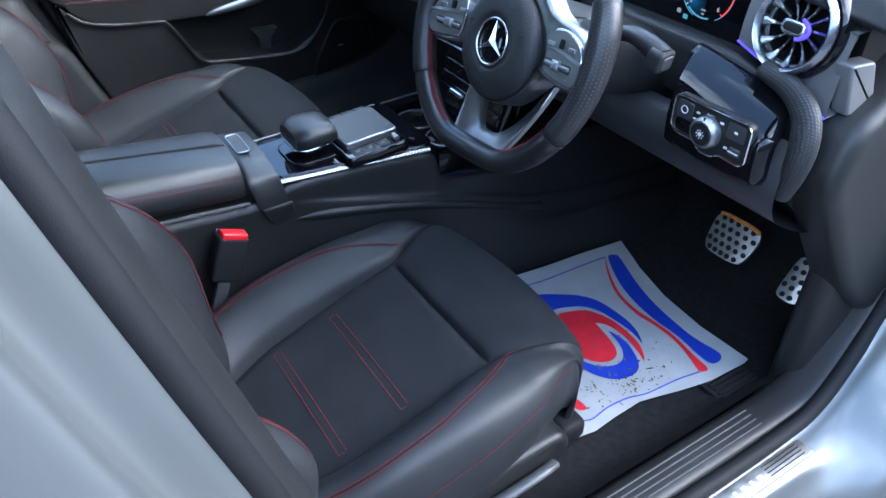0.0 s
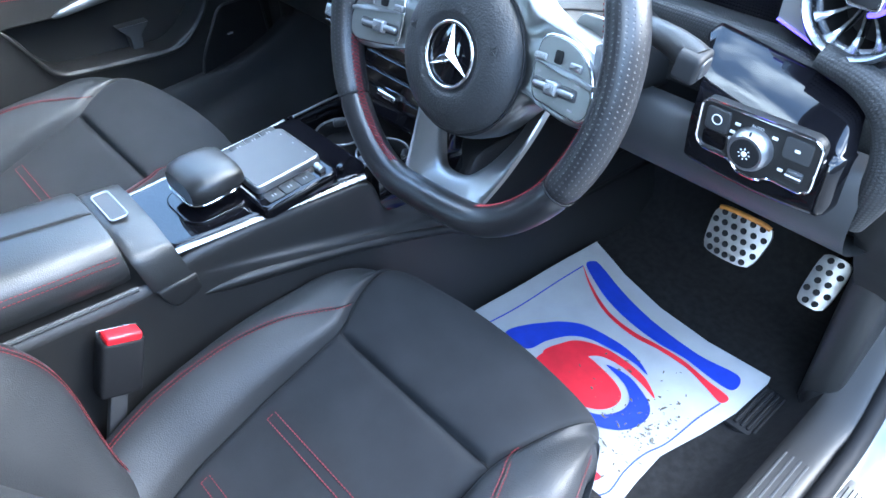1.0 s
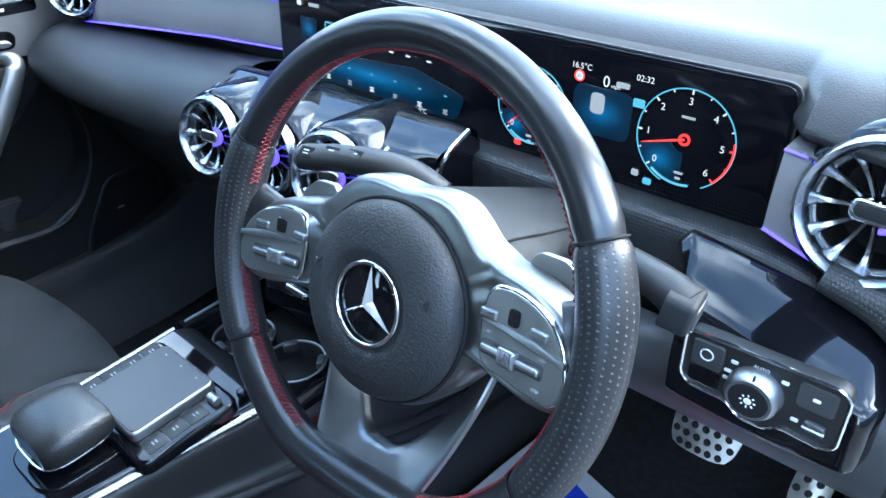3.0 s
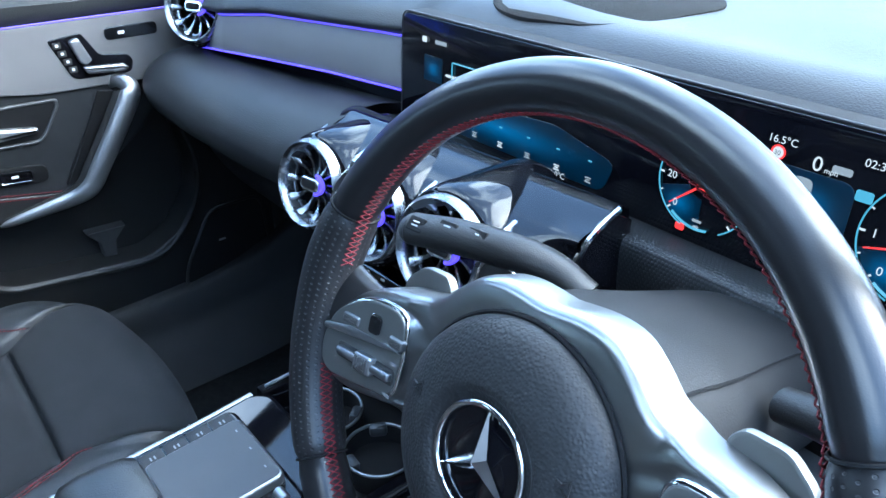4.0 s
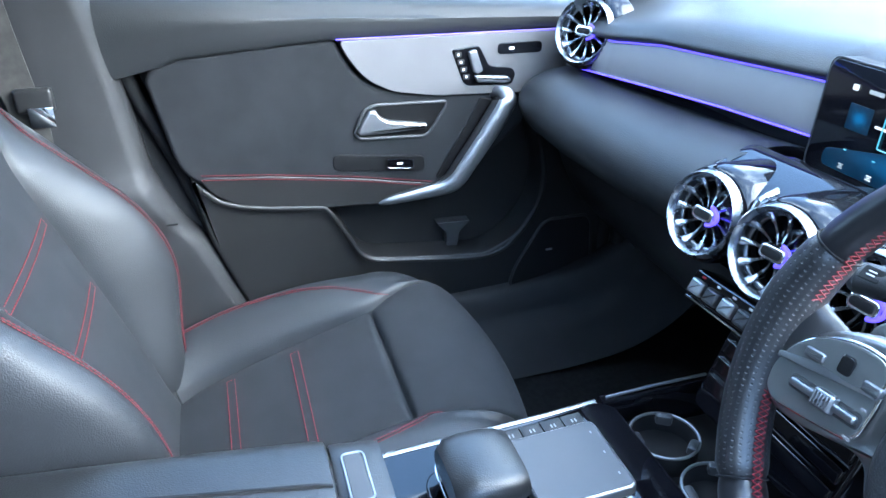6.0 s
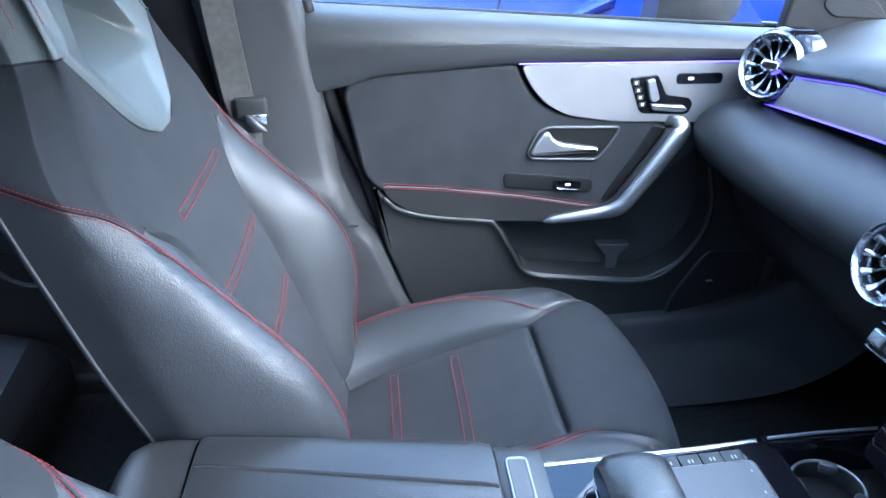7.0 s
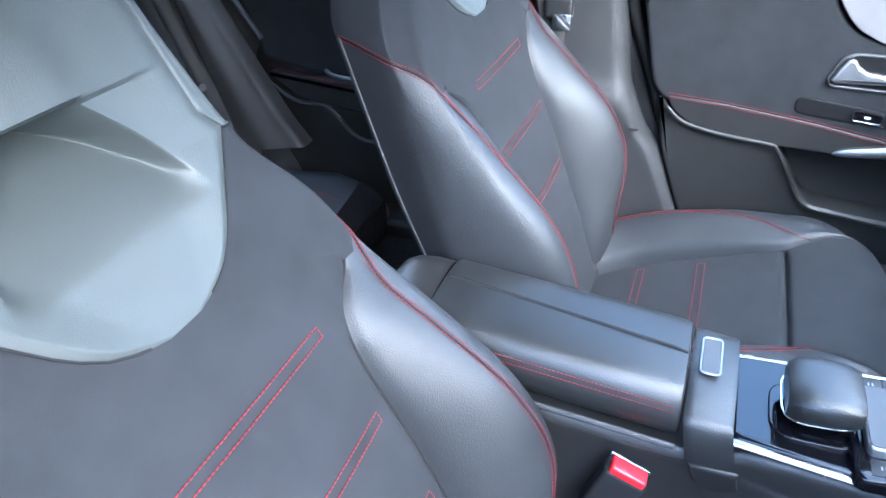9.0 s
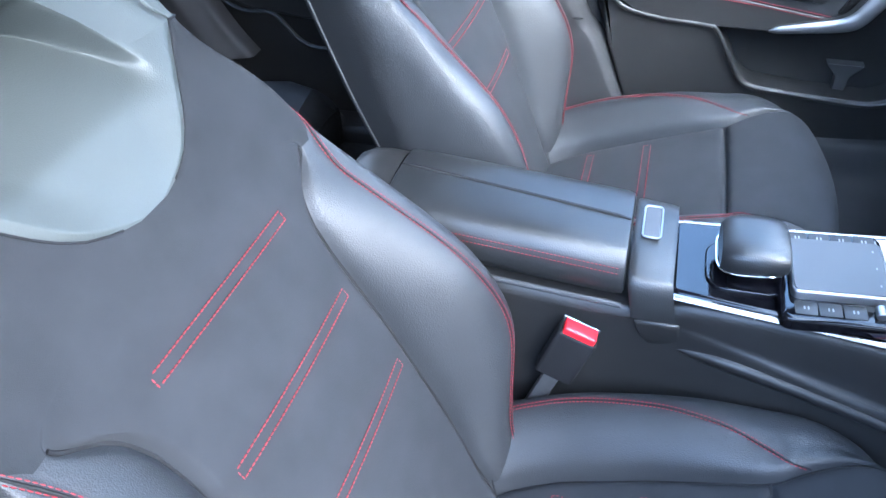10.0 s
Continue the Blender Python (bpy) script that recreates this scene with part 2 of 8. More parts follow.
def catmull(points, per):
    """A smooth curve through the points, per steps between each two."""
    p = [Vector(q) for q in points]
    p = [p[0] * 2 - p[1]] + p + [p[-1] * 2 - p[-2]]
    out = []
    for i in range(1, len(p) - 2):
        a, b, c, d = p[i - 1], p[i], p[i + 1], p[i + 2]
        for k in range(per):
            t = k / per
            out.append(0.5 * (2 * b + (c - a) * t + (2 * a - 5 * b + 4 * c - d) * t * t + (3 * b - a - 3 * c + d) * t ** 3))
    out.append(p[-2].copy())
    return out


def lerp(table, v):
    """Smooth reading of a table of (v, value)."""
    if v <= table[0][0]:
        return table[0][1]
    for (a, fa), (b, fb) in zip(table, table[1:]):
        if v <= b:
            t = (v - a) / (b - a)
            return fa + (fb - fa) * t
    return table[-1][1]


def loft(rows, closed=False, cap=True, bm=None, uv=False):
    bm = bm or bmesh.new()
    vs = [[bm.verts.new(p) for p in row] for row in rows]
    n = len(rows[0])
    span = n if closed else n - 1
    layer = bm.loops.layers.uv.new("UVMap") if uv else None
    us, ws = [0.0], [0.0]
    if uv:
        for a, b in zip(rows, rows[1:]):
            us.append(us[-1] + (Vector(b[0]) - Vector(a[0])).length * 0.5 + (Vector(b[n // 2]) - Vector(a[n // 2])).length * 0.5)
        for k in range(n):
            ws.append(ws[-1] + (Vector(rows[0][(k + 1) % n]) - Vector(rows[0][k])).length)
    for i in range(len(rows) - 1):
        for k in range(span):
            k2 = (k + 1) % n
            try:
                f = bm.faces.new((vs[i][k], vs[i + 1][k], vs[i + 1][k2], vs[i][k2]))
            except ValueError:
                continue
            if uv:
                for lp, c in zip(f.loops, ((us[i], ws[k]), (us[i + 1], ws[k]), (us[i + 1], ws[k + 1]), (us[i], ws[k + 1]))):
                    lp[layer].uv = c
    if cap and closed:
        for row in (vs[0], vs[-1]):
            try:
                bm.faces.new(row)
            except ValueError:
                pass
    return bm


def tube(points, r, seg=8, closed=False, bm=None, flat=1.0, up=None, uv=False):
    """A round rod along the points; r a number or one for each point."""
    p = [Vector(q) for q in points]
    n = len(p)
    rows, nrm = [], None
    for i in range(n):
        if closed:
            t = p[(i + 1) % n] - p[i - 1]
        else:
            t = p[min(i + 1, n - 1)] - p[max(i - 1, 0)]
        t.normalize()
        if up is not None:
            nrm = Vector(up)
        elif nrm is None:
            nrm = Vector((0, 0, 1)) if abs(t.z) < 0.9 else Vector((1, 0, 0))
        nrm = (nrm - t * nrm.dot(t)).normalized()
        bi = t.cross(nrm)
        rad = r[i] if isinstance(r, (list, tuple)) else r
        rows.append([p[i] + (nrm * math.sin(2 * math.pi * k / seg) * flat + bi * math.cos(2 * math.pi * k / seg)) * rad for k in range(seg)])
    if closed:
        rows.append(rows[0])
        out = loft(rows, True, False, bm, uv)
        bmesh.ops.remove_doubles(out, verts=out.verts, dist=1e-6)
        return out
    return loft(rows, True, True, bm, uv)


def rbox(centre, size, bevel=0.004, seg=2, turn=None, bm=None):
    """A box with rounded edges; turn: a rotation matrix about its centre."""
    own = bmesh.new()
    bmesh.ops.create_cube(own, size=1)
    bmesh.ops.scale(own, vec=size, verts=own.verts)
    if bevel:
        bmesh.ops.bevel(own, geom=own.edges, offset=min(bevel, min(size) * 0.49), segments=seg, profile=0.5, affect="EDGES")
    m = Matrix.Translation(centre) @ (turn.to_4x4() if turn else Matrix())
    bmesh.ops.transform(own, matrix=m, verts=own.verts)
    return join(bm, own)


def join(bm, own):
    if bm is None:
        return own
    me = bpy.data.meshes.new("tmp")
    own.to_mesh(me)
    own.free()
    bm.from_mesh(me)
    bpy.data.meshes.remove(me)
    return bm


def rounded(poly, r=0.008, steps=4):
    """The polygon with its corners rounded."""
    out, n = [], len(poly)
    for i in range(n):
        a, b, c = Vector(poly[i - 1]), Vector(poly[i]), Vector(poly[(i + 1) % n])
        d1, d2 = a - b, c - b
        k = min(r, d1.length * 0.45, d2.length * 0.45)
        p, q = b + d1.normalized() * k, b + d2.normalized() * k
        for s in range(steps + 1):
            t = s / steps
            out.append((1 - t) ** 2 * p + 2 * t * (1 - t) * b + t * t * q)
    return out


def slab(poly, at, thick, bevel=0.002, seg=2, bm=None):
    """An extruded outline: at(u, v, w) gives the place; w runs from -thick to 0, its front edge rounded."""
    own = bmesh.new()
    ring = [Vector(q) for q in poly]
    area = sum(a.x * b.y - b.x * a.y for a, b in zip(ring, ring[1:] + ring[:1]))
    if area < 0:
        ring.reverse()
    n = len(ring)

    def inset(dist):
        res = []
        for i in range(n):
            e1, e2 = (ring[i] - ring[i - 1]), (ring[(i + 1) % n] - ring[i])
            n1 = Vector((-e1.y, e1.x)).normalized() if e1.length > 1e-9 else Vector((0, 0))
            n2 = Vector((-e2.y, e2.x)).normalized() if e2.length > 1e-9 else n1
            m = n1 + n2
            if m.length < 1e-6:
                m = n1
            m.normalize()
            res.append(ring[i] + m * dist / max(0.5, m.dot(n1)))
        return res

    rows = [[at(q.x, q.y, -thick) for q in ring]]
    for s in range(seg + 1):
        a = math.pi / 2 * s / seg
        rows.append([at(q.x, q.y, -bevel * (1 - math.sin(a))) for q in inset(bevel * (1 - math.cos(a)))])
    if bevel >= 0.001:
        rows.append([at(q.x, q.y, 0) for q in inset(bevel * 1.25)])
    loft(rows, True, True, own)
    return join(bm, own)


def stitches(points, bm=None, pitch=0.0055, length=0.0038, r=0.0008, lift=(0, 0, 0)):
    """A row of short raised stitches along the points."""
    r *= 0.72
    bm = bm or bmesh.new()
    p = [Vector(q) + Vector(lift) for q in points]
    cum = [0.0]
    for a, b in zip(p, p[1:]):
        cum.append(cum[-1] + (b - a).length)

    def where(s):
        for i in range(len(cum) - 1):
            if s <= cum[i + 1]:
                return p[i].lerp(p[i + 1], (s - cum[i]) / max(1e-9, cum[i + 1] - cum[i]))
        return p[-1]

    s = 0.0
    while s + length < cum[-1]:
        a, b = where(s), where(s + length)
        t = (b - a).normalized()
        u = t.orthogonal().normalized()
        w = t.cross(u)
        ends = []
        for q, k in ((a, 0.55), (a.lerp(b, 0.5), 1.0), (b, 0.55)):
            ends.append([bm.verts.new(q + (u * math.cos(math.pi / 2 * j) + w * math.sin(math.pi / 2 * j)) * r * k) for j in range(4)])
        for e1, e2 in zip(ends, ends[1:]):
            for j in range(4):
                bm.faces.new((e1[j], e2[j], e2[(j + 1) % 4], e1[(j + 1) % 4]))
        bm.faces.new(ends[0])
        bm.faces.new(ends[-1])
        s += pitch
    return bm


def plane_at(origin, u, v):
    """A placing function for slab(): axes u and v, w along their cross product."""
    o, u, v = Vector(origin), Vector(u).normalized(), Vector(v).normalized()
    w = u.cross(v)
    return lambda a, b, c: o + u * a + v * b + w * c


def disc(radius, n=40, cx=0.0, cy=0.0, ry=None):
    return [(cx + radius * math.cos(2 * math.pi * k / n), cy + (ry or radius) * math.sin(2 * math.pi * k / n)) for k in range(n)]


def rect(u0, v0, u1, v1, r=0.003, steps=4):
    return rounded([(u0, v0), (u1, v0), (u1, v1), (u0, v1)], r, steps)

def text(words, at, corner, height, lift, mat, parent):
    """Flat lettering in the built-in font, laid on a placing function."""
    cu = bpy.data.curves.new("lettering", "FONT")
    cu.body, cu.size, cu.extrude = words, height, 0.0
    o, u, v = at(corner[0], corner[1], lift), at(1, 0, 0) - at(0, 0, 0), at(0, 1, 0) - at(0, 0, 0)
    w = u.cross(v)
    tmp = bpy.data.objects.new("lettering", cu)
    me = bpy.data.meshes.new_from_object(tmp)
    bpy.data.objects.remove(tmp)
    bm = bmesh.new()
    bm.from_mesh(me)
    bpy.data.meshes.remove(me)
    m = Matrix((u, v, w)).transposed().to_4x4()
    m.translation = o
    bmesh.ops.transform(bm, matrix=m, verts=bm.verts)
    return part("lettering", bm, mat, parent)


# ---- the front seats ----
def split_loft(rows, names):
    """One lofted skin cut into pieces: names(i, k) tells the piece of each quad. Returns a bmesh for each piece."""
    out = {}
    n = len(rows[0])
    for i in range(len(rows) - 1):
        for k in range(n - 1):
            name = names(i, k)
            bm, made = out.setdefault(name, (bmesh.new(), {}))
            vs = []
            for a, b in ((i, k), (i + 1, k), (i + 1, k + 1), (i, k + 1)):
                if (a, b) not in made:
                    made[a, b] = bm.verts.new(rows[a][b])
                vs.append(made[a, b])
            bm.faces.new(vs)
    return {name: pair[0] for name, pair in out.items()}


SEAM_V = 0.125
CUSHION_PATH = [(-0.26, -0.085), (-0.19, -0.062), (-0.10, -0.033), (0, 0), (0.07, 0.024), (0.125, 0.042), (0.16, 0.055), (0.205, 0.064),
                (0.245, 0.061), (0.275, 0.046), (0.293, 0.018), (0.298, -0.02), (0.292, -0.06), (0.28, -0.095)]
CUSHION_WI = [(-0.26, 0.06), (-0.22, 0.088), (-0.19, 0.106), (-0.15, 0.125), (-0.1, 0.136), (0, 0.14), (0.115, 0.137), (0.135, 0.139), (0.16, 0.149), (0.2, 0.161), (0.25, 0.173), (0.3, 0.178)]
CUSHION_CREST = [(-0.26, 0.165), (-0.18, 0.186), (-0.09, 0.208), (0.01, 0.204), (0.09, 0.193), (0.15, 0.191), (0.2, 0.192), (0.25, 0.19), (0.3, 0.186)]
CUSHION_HB = [(-0.26, 0.055), (-0.18, 0.066), (-0.05, 0.064), (0.05, 0.05), (0.1, 0.037), (0.15, 0.021), (0.2, 0.006), (0.235, -0.006), (0.3, -0.012)]
CUSHION_WO = [(-0.26, 0.225), (-0.1, 0.245), (0.05, 0.25), (0.1, 0.245), (0.15, 0.236), (0.2, 0.223), (0.25, 0.208), (0.28, 0.198), (0.3, 0.193)]

BACK_WI = [(-0.08, 0.118), (-0.03, 0.128), (0.0, 0.133), (0.143, 0.143), (0.248, 0.141), (0.29, 0.145), (0.31, 0.153), (0.325, 0.166), (0.34, 0.187), (0.352, 0.204),
           (0.362, 0.198), (0.388, 0.13), (0.4245, 0.015), (0.427, 0.035), (0.4315, 0.05), (0.439, 0.068), (0.45, 0.084), (0.462, 0.097), (0.48, 0.113),
           (0.521, 0.150), (0.54, 0.135), (0.8, 0.13)]
BACK_WO = [(-0.08, 0.215), (0.0, 0.245), (0.1, 0.262), (0.2, 0.26), (0.3, 0.245), (0.385, 0.232), (0.43, 0.214), (0.48, 0.185), (0.521, 0.163),
           (0.55, 0.156), (0.58, 0.15), (0.66, 0.145), (0.74, 0.135), (0.79, 0.11), (0.812, 0.07), (0.82, 0.02)]
BACK_CREST = [(-0.08, 0.16), (-0.02, 0.182), (0.03, 0.21), (0.055, 0.216), (0.13, 0.214), (0.2, 0.212), (0.26, 0.209), (0.29, 0.206), (0.32, 0.205), (0.352, 0.212), (0.385, 0.21), (0.43, 0.19), (0.48, 0.155), (0.52, 0.152), (0.8, 0.12)]
BACK_HB = [(-0.08, 0.03), (0.0, 0.066), (0.027, 0.082), (0.075, 0.091), (0.113, 0.09), (0.156, 0.083), (0.2, 0.066), (0.237, 0.049), (0.27, 0.035), (0.3, 0.021), (0.325, 0.009), (0.342, 0.003), (0.36, 0.0), (0.8, 0.0)]


def blend(tab, v, reach):
    """A table read smoothly, its corners rounded over the given reach."""
    return sum(w * lerp(tab, v + d * reach) for d, w in ((-1, 0.12), (-0.5, 0.23), (0, 0.3), (0.5, 0.23), (1, 0.12)))


def skin(rows, i, k):
    """The point on a lofted skin at row i and the broken column k, with its outward normal."""
    k0 = int(math.floor(k))
    q = rows[i][k0].lerp(rows[i][min(k0 + 1, len(rows[i]) - 1)], k - k0)
    up = rows[min(i + 1, len(rows) - 1)][k0] - rows[max(i - 1, 0)][k0]
    side = rows[i][min(k0 + 2, len(rows[i]) - 1)] - rows[i][max(k0 - 1, 0)]
    return q, up.cross(side).normalized()


def eased(points, rounds):
    """A line with its corners smoothed away."""
    for _ in range(rounds):
        points = [points[0]] + [0.25 * a + 0.5 * b + 0.25 * d for a, b, d in zip(points, points[1:], points[2:])] + [points[-1]]
    return points


def car_seat(name, c, recline, bowl, p0, label, group):
    """c: the middle of the cushion's front stitched bar; p0: foot of the backrest's face, from c; recline: degrees."""
    top = thing(name, label, "car seat", (c[0], c[1], 0.33), group)
    base = Vector(c)
    # cushion
    path = catmull([Vector((0, y, z)) for y, z in CUSHION_PATH], 5)
    k0 = next(i for i, q in enumerate(path) if q.y > SEAM_V - 0.02)
    k1 = next(i for i, q in enumerate(path) if q.y > SEAM_V + 0.02)
    flat_path = [(q.y, q.z) for q in path[:k1 + 3]]
    path[k0:k1] = [Vector((0, SEAM_V + d, lerp(flat_path, SEAM_V + d))) for d in (-0.016, -0.011, -0.0075, -0.005, -0.0025, 0.0, 0.0025, 0.005, 0.0075, 0.011, 0.016)]
    rows, centre = [], []
    for i, q in enumerate(path):
        t = (path[min(i + 1, len(path) - 1)] - path[max(i - 1, 0)]).normalized()
        nrm = Vector((0, -t.z, t.y))
        v = q.y if i < len(path) * 0.72 else max(q.y, 0.27 + 0.03 * (i / len(path) - 0.72) / 0.28)
        wi, cr, hb, wo = (blend(tab, v, reach) for tab, reach in ((CUSHION_WI, 0.012), (CUSHION_CREST, 0.03), (CUSHION_HB, 0.03), (CUSHION_WO, 0.03)))
        dip = 0.013 * math.exp(-abs((v - SEAM_V) / 0.0045) ** 1.3) if i < len(path) * 0.7 else 0.0
        cr = min(max(cr, wi + 0.006), wo - 0.008)
        puff = 0.004 * math.sin(min(1, max(0, (v + 0.2) / 0.32)) * math.pi)
        half = [(0, puff), (0.5 * wi, puff * 0.8 + 0.001), (wi - 0.014, 0.003), (wi, -0.004), (wi + 0.16 * (cr - wi), 0.003 + 0.36 * hb), (wi + 0.58 * (cr - wi), hb * 0.83), (cr, hb),
                (cr + 0.55 * (wo - cr), hb * 0.86 - 0.002), (wo - 0.006, hb * 0.45 - 0.012), (wo, -0.035), (wo - 0.004, -0.08), (wo - 0.014, -0.12)]
        fall = min(1, max(0, (v - 0.13) / 0.14)) * 0.034
        a = catmull([Vector((x, h, 0)) for x, h in half[:4]], 5)
        b = catmull([Vector((x, h, 0)) for x, h in half[3:]], 4)
        prof = a + b[1:]
        prof = [Vector((-p.x, p.y, 0)) for p in reversed(prof[1:])] + prof
        row = []
        for p in prof:
            inside = abs(p.x) < wi + 0.001
            # the outer sides hang straight down
            sink = max(0.0, -0.016 - p.y)
            row.append(base + q + Vector((p.x, 0, -min(sink, max(0.0, q.z + 0.115)))) + nrm * (p.y + sink - (dip * min(1.0, max(0.0, (wi - abs(p.x)) / 0.02)) if inside else 0)) + Vector((0, -fall * (p.x / 0.2) ** 2, 0)))
        rows.append(row)
        centre.append(v)
    n = len(rows[0])
    mid = n // 2
    na = 15
    first_front = next(i for i, v in enumerate(centre) if v >= SEAM_V)

    def cushion_piece(i, k):
        inner = mid - na <= k < mid + na
        if not inner:
            return "bolster_a" if k < mid else "bolster_b"
        return "thigh_support" if i >= first_front else "seat_insert"

    made = split_loft(rows, cushion_piece)
    cushion = part("cushion", made["seat_insert"], SUEDE, top, "black suede seat insert")
    part("thigh_support", made["thigh_support"], SUEDE, top, "black suede front cushion pad")
    for key in ("bolster_a", "bolster_b"):
        part("cushion_bolster", made[key], LEATHER, top, "black grained leather side bolster")
    seam_row = [q + Vector((0, 0, -0.0006)) for q in rows[first_front][mid - na:mid + na + 1]]
    part("seam_cord", tube(seam_row, 0.0022, 6), RUBBER, top)
    for side in (1, -1):
        part("seam_cord", tube([rows[i][mid + side * na] for i in range(len(rows))], 0.0018, 6), RUBBER, top)
    # stitched bars on the cushion, and the rows of thread along the bolsters
    def on_cushion(x, y):
        i = min(range(len(path)), key=lambda j: abs(centre[j] - y) + (10 if j > len(path) * 0.7 else 0))
        row = rows[i]
        k = min(range(n), key=lambda j: abs(row[j].x - base.x - x))
        return row[k]

    def sampled(pts, surface, lift):
        return [surface(x, y) + lift for x, y in pts]

    up = Vector((0, -0.3, 0.95)) * 0.0012
    for y in (0.0, -0.098):
        bm = bmesh.new()
        for dy in (-0.006, 0.006):
            z = [base + Vector((x, y + dy, lerp(CUSHION_PATH, y + dy) + 0.004 * math.sin(min(1, max(0, (y + 0.2) / 0.32)) * math.pi) * (1 - 0.25 * (x / 0.1) ** 2) + 0.0012)) for x in np.linspace(-0.112, 0.112, 24)]
            stitches(z, bm, 0.0052, 0.0042, 0.0012)
        for x in (-0.112, 0.112):
            zz = [base + Vector((x, y + dy, lerp(CUSHION_PATH, y + dy) + 0.0038)) for dy in (-0.006, 0, 0.006)]
            stitches(zz, bm, 0.005, 0.004, 0.0011)
        part("stitched_bar", bm, STITCH, cushion, "red stitched bar")
    for side in (1, -1):
        # the seam runs over the bolster's crest and meets the slanted edge of the front pad
        line = []
        for i in range(3, len(rows)):
            if centre[i] < 0.172 and i < len(path) * 0.72:
                line.append(skin(rows, i, mid + side * (na + lerp([(-0.3, 12), (0.03, 12), (0.09, 10.5), (0.135, 6.5), (0.172, 0.6)], centre[i]))))
        line = eased([q for q, _ in line], 2)
        bm = bmesh.new()
        for off in (-0.0028, 0.0028):
            stitches([q + Vector((off, 0, 0)) + up for q in line], bm, 0.0048, 0.0036, 0.0009)
        part("bolster_stitching", bm, STITCH, top, "red double stitching")
        part("seam_cord", tube([q + up * 0.2 for q in line], 0.0013, 6), RUBBER, top)
        back_row = min(range(len(rows) // 2), key=lambda i: abs(centre[i] + 0.178))
        part("seam_cord", tube([rows[back_row][mid + side * k] for k in range(na, na + 14)], 0.0013, 6), RUBBER, top)
        edge = [rows[i][mid + side * (na + 21)] + Vector((side * 0.0012, 0, 0.0006)) for i in range(6, len(rows)) if centre[i] < 0.262 and i < len(path) * 0.72]
        part("edge_stitching", stitches(edge, None, 0.0048, 0.0036, 0.0008), STITCH, top, "single row of red stitching")
    # backrest
    sin_r, cos_r = math.sin(radians(recline)), math.cos(radians(recline))
    foot_point = base + Vector((0, p0[0], p0[1]))
    along, out_n = Vector((0, -sin_r, cos_r)), Vector((0, cos_r, sin_r))
    hs = list(np.linspace(-0.15, 0.30, 48)) + list(np.linspace(0.306, 0.574, 66)) + [0.577, 0.580, 0.583, 0.586, 0.588, 0.590, 0.592, 0.595, 0.599, 0.604, 0.611, 0.62] + list(np.linspace(0.63, 0.79, 16)) + [0.797, 0.803, 0.809, 0.815, 0.819]
    rows = []
    for h in hs:
        wi = blend(BACK_WI, h, 0.012) if h < 0.38 else lerp(BACK_WI, lerp([(0.36, 0.36), (bowl, 0.4245), (0.521, 0.521), (0.9, 0.9)], h))
        cr, hb, wo = (blend(tab, h, 0.025 if h < 0.75 else 0.004) for tab in (BACK_CREST, BACK_HB, BACK_WO))
        wi = min(wi, wo - 0.012)
        cr = min(max(cr, wi + 0.005), wo - 0.005)
        plain = max(0.0, min(1.0, (h - 0.325) / 0.035)) * max(0.0, min(1.0, (bowl + 0.02 - h) / 0.02))
        groove = (0.007 if h < 0.38 else 0.002) * (1 - plain)
        rear = -0.10 - 0.012 * math.sin(max(0, min(1, h / 0.6)) * math.pi) + max(0, (h - 0.45)) * 0.12
        thin = max(0.0, (h - 0.77) / 0.05)
        rear *= 1 - 0.85 * thin ** 2
        swell = max(0.0, min(1.0, (0.37 - h) / 0.05))
        half = [(0, 0.0), (0.5 * wi, 0.001 * (1 - plain)), (max(wi - 0.012, 0.7 * wi), 0.003 * (1 - plain)), (wi, -groove), (wi + 0.16 * (cr - wi), 0.3 * hb), (wi + 0.58 * (cr - wi), hb * 0.8), (cr, hb),
                (cr + 0.5 * (wo - cr), hb * 0.965 - 0.001 * swell - 0.003 * (1 - swell)), (wo - 0.009, hb * 0.85 - 0.009 - 0.004 * (1 - swell)), (wo, hb * 0.55 - 0.028 - 0.004 * (1 - swell)), (wo, -0.04 * (1 - 0.7 * thin)), (wo - 0.016, 0.72 * rear), (wo - 0.03, rear),
                (0.5 * wo, rear * 1.1), (0, rear * 1.14)]
        # the middle of the face, with columns along the bowl's side walls
        t = max(0.0, min(1.0, (h - 0.375) / 0.025))
        inner = min(lerp([(0.42, 0.05), (0.48, 0.084), (0.5, 0.086), (0.521, 0.077), (0.555, 0.057), (0.588, 0.03)], h), 0.6 * wi) * t + (18 / 42) * wi * (1 - t)
        outer = min(lerp([(0.42, 0.06), (0.45, 0.09), (0.478, 0.104), (0.5, 0.099), (0.521, 0.089), (0.555, 0.068), (0.588, 0.041)], h), 0.88 * wi) * t + (30 / 42) * wi * (1 - t)
        across = list(np.linspace(0, inner, 19)) + list(np.linspace(inner, outer, 13))[1:] + list(np.linspace(outer, wi, 13))[1:]
        a = [Vector((x, lerp(half[:4], x), 0)) for x in across]
        b = catmull([Vector((x, d, 0)) for x, d in half[3:13]], 4)
        e = catmull([Vector((x, d, 0)) for x, d in half[12:]], 3)
        prof = a + b[1:] + e[1:]
        prof = [Vector((-p.x, p.y, 0)) for p in reversed(prof[1:])] + prof
        row = []
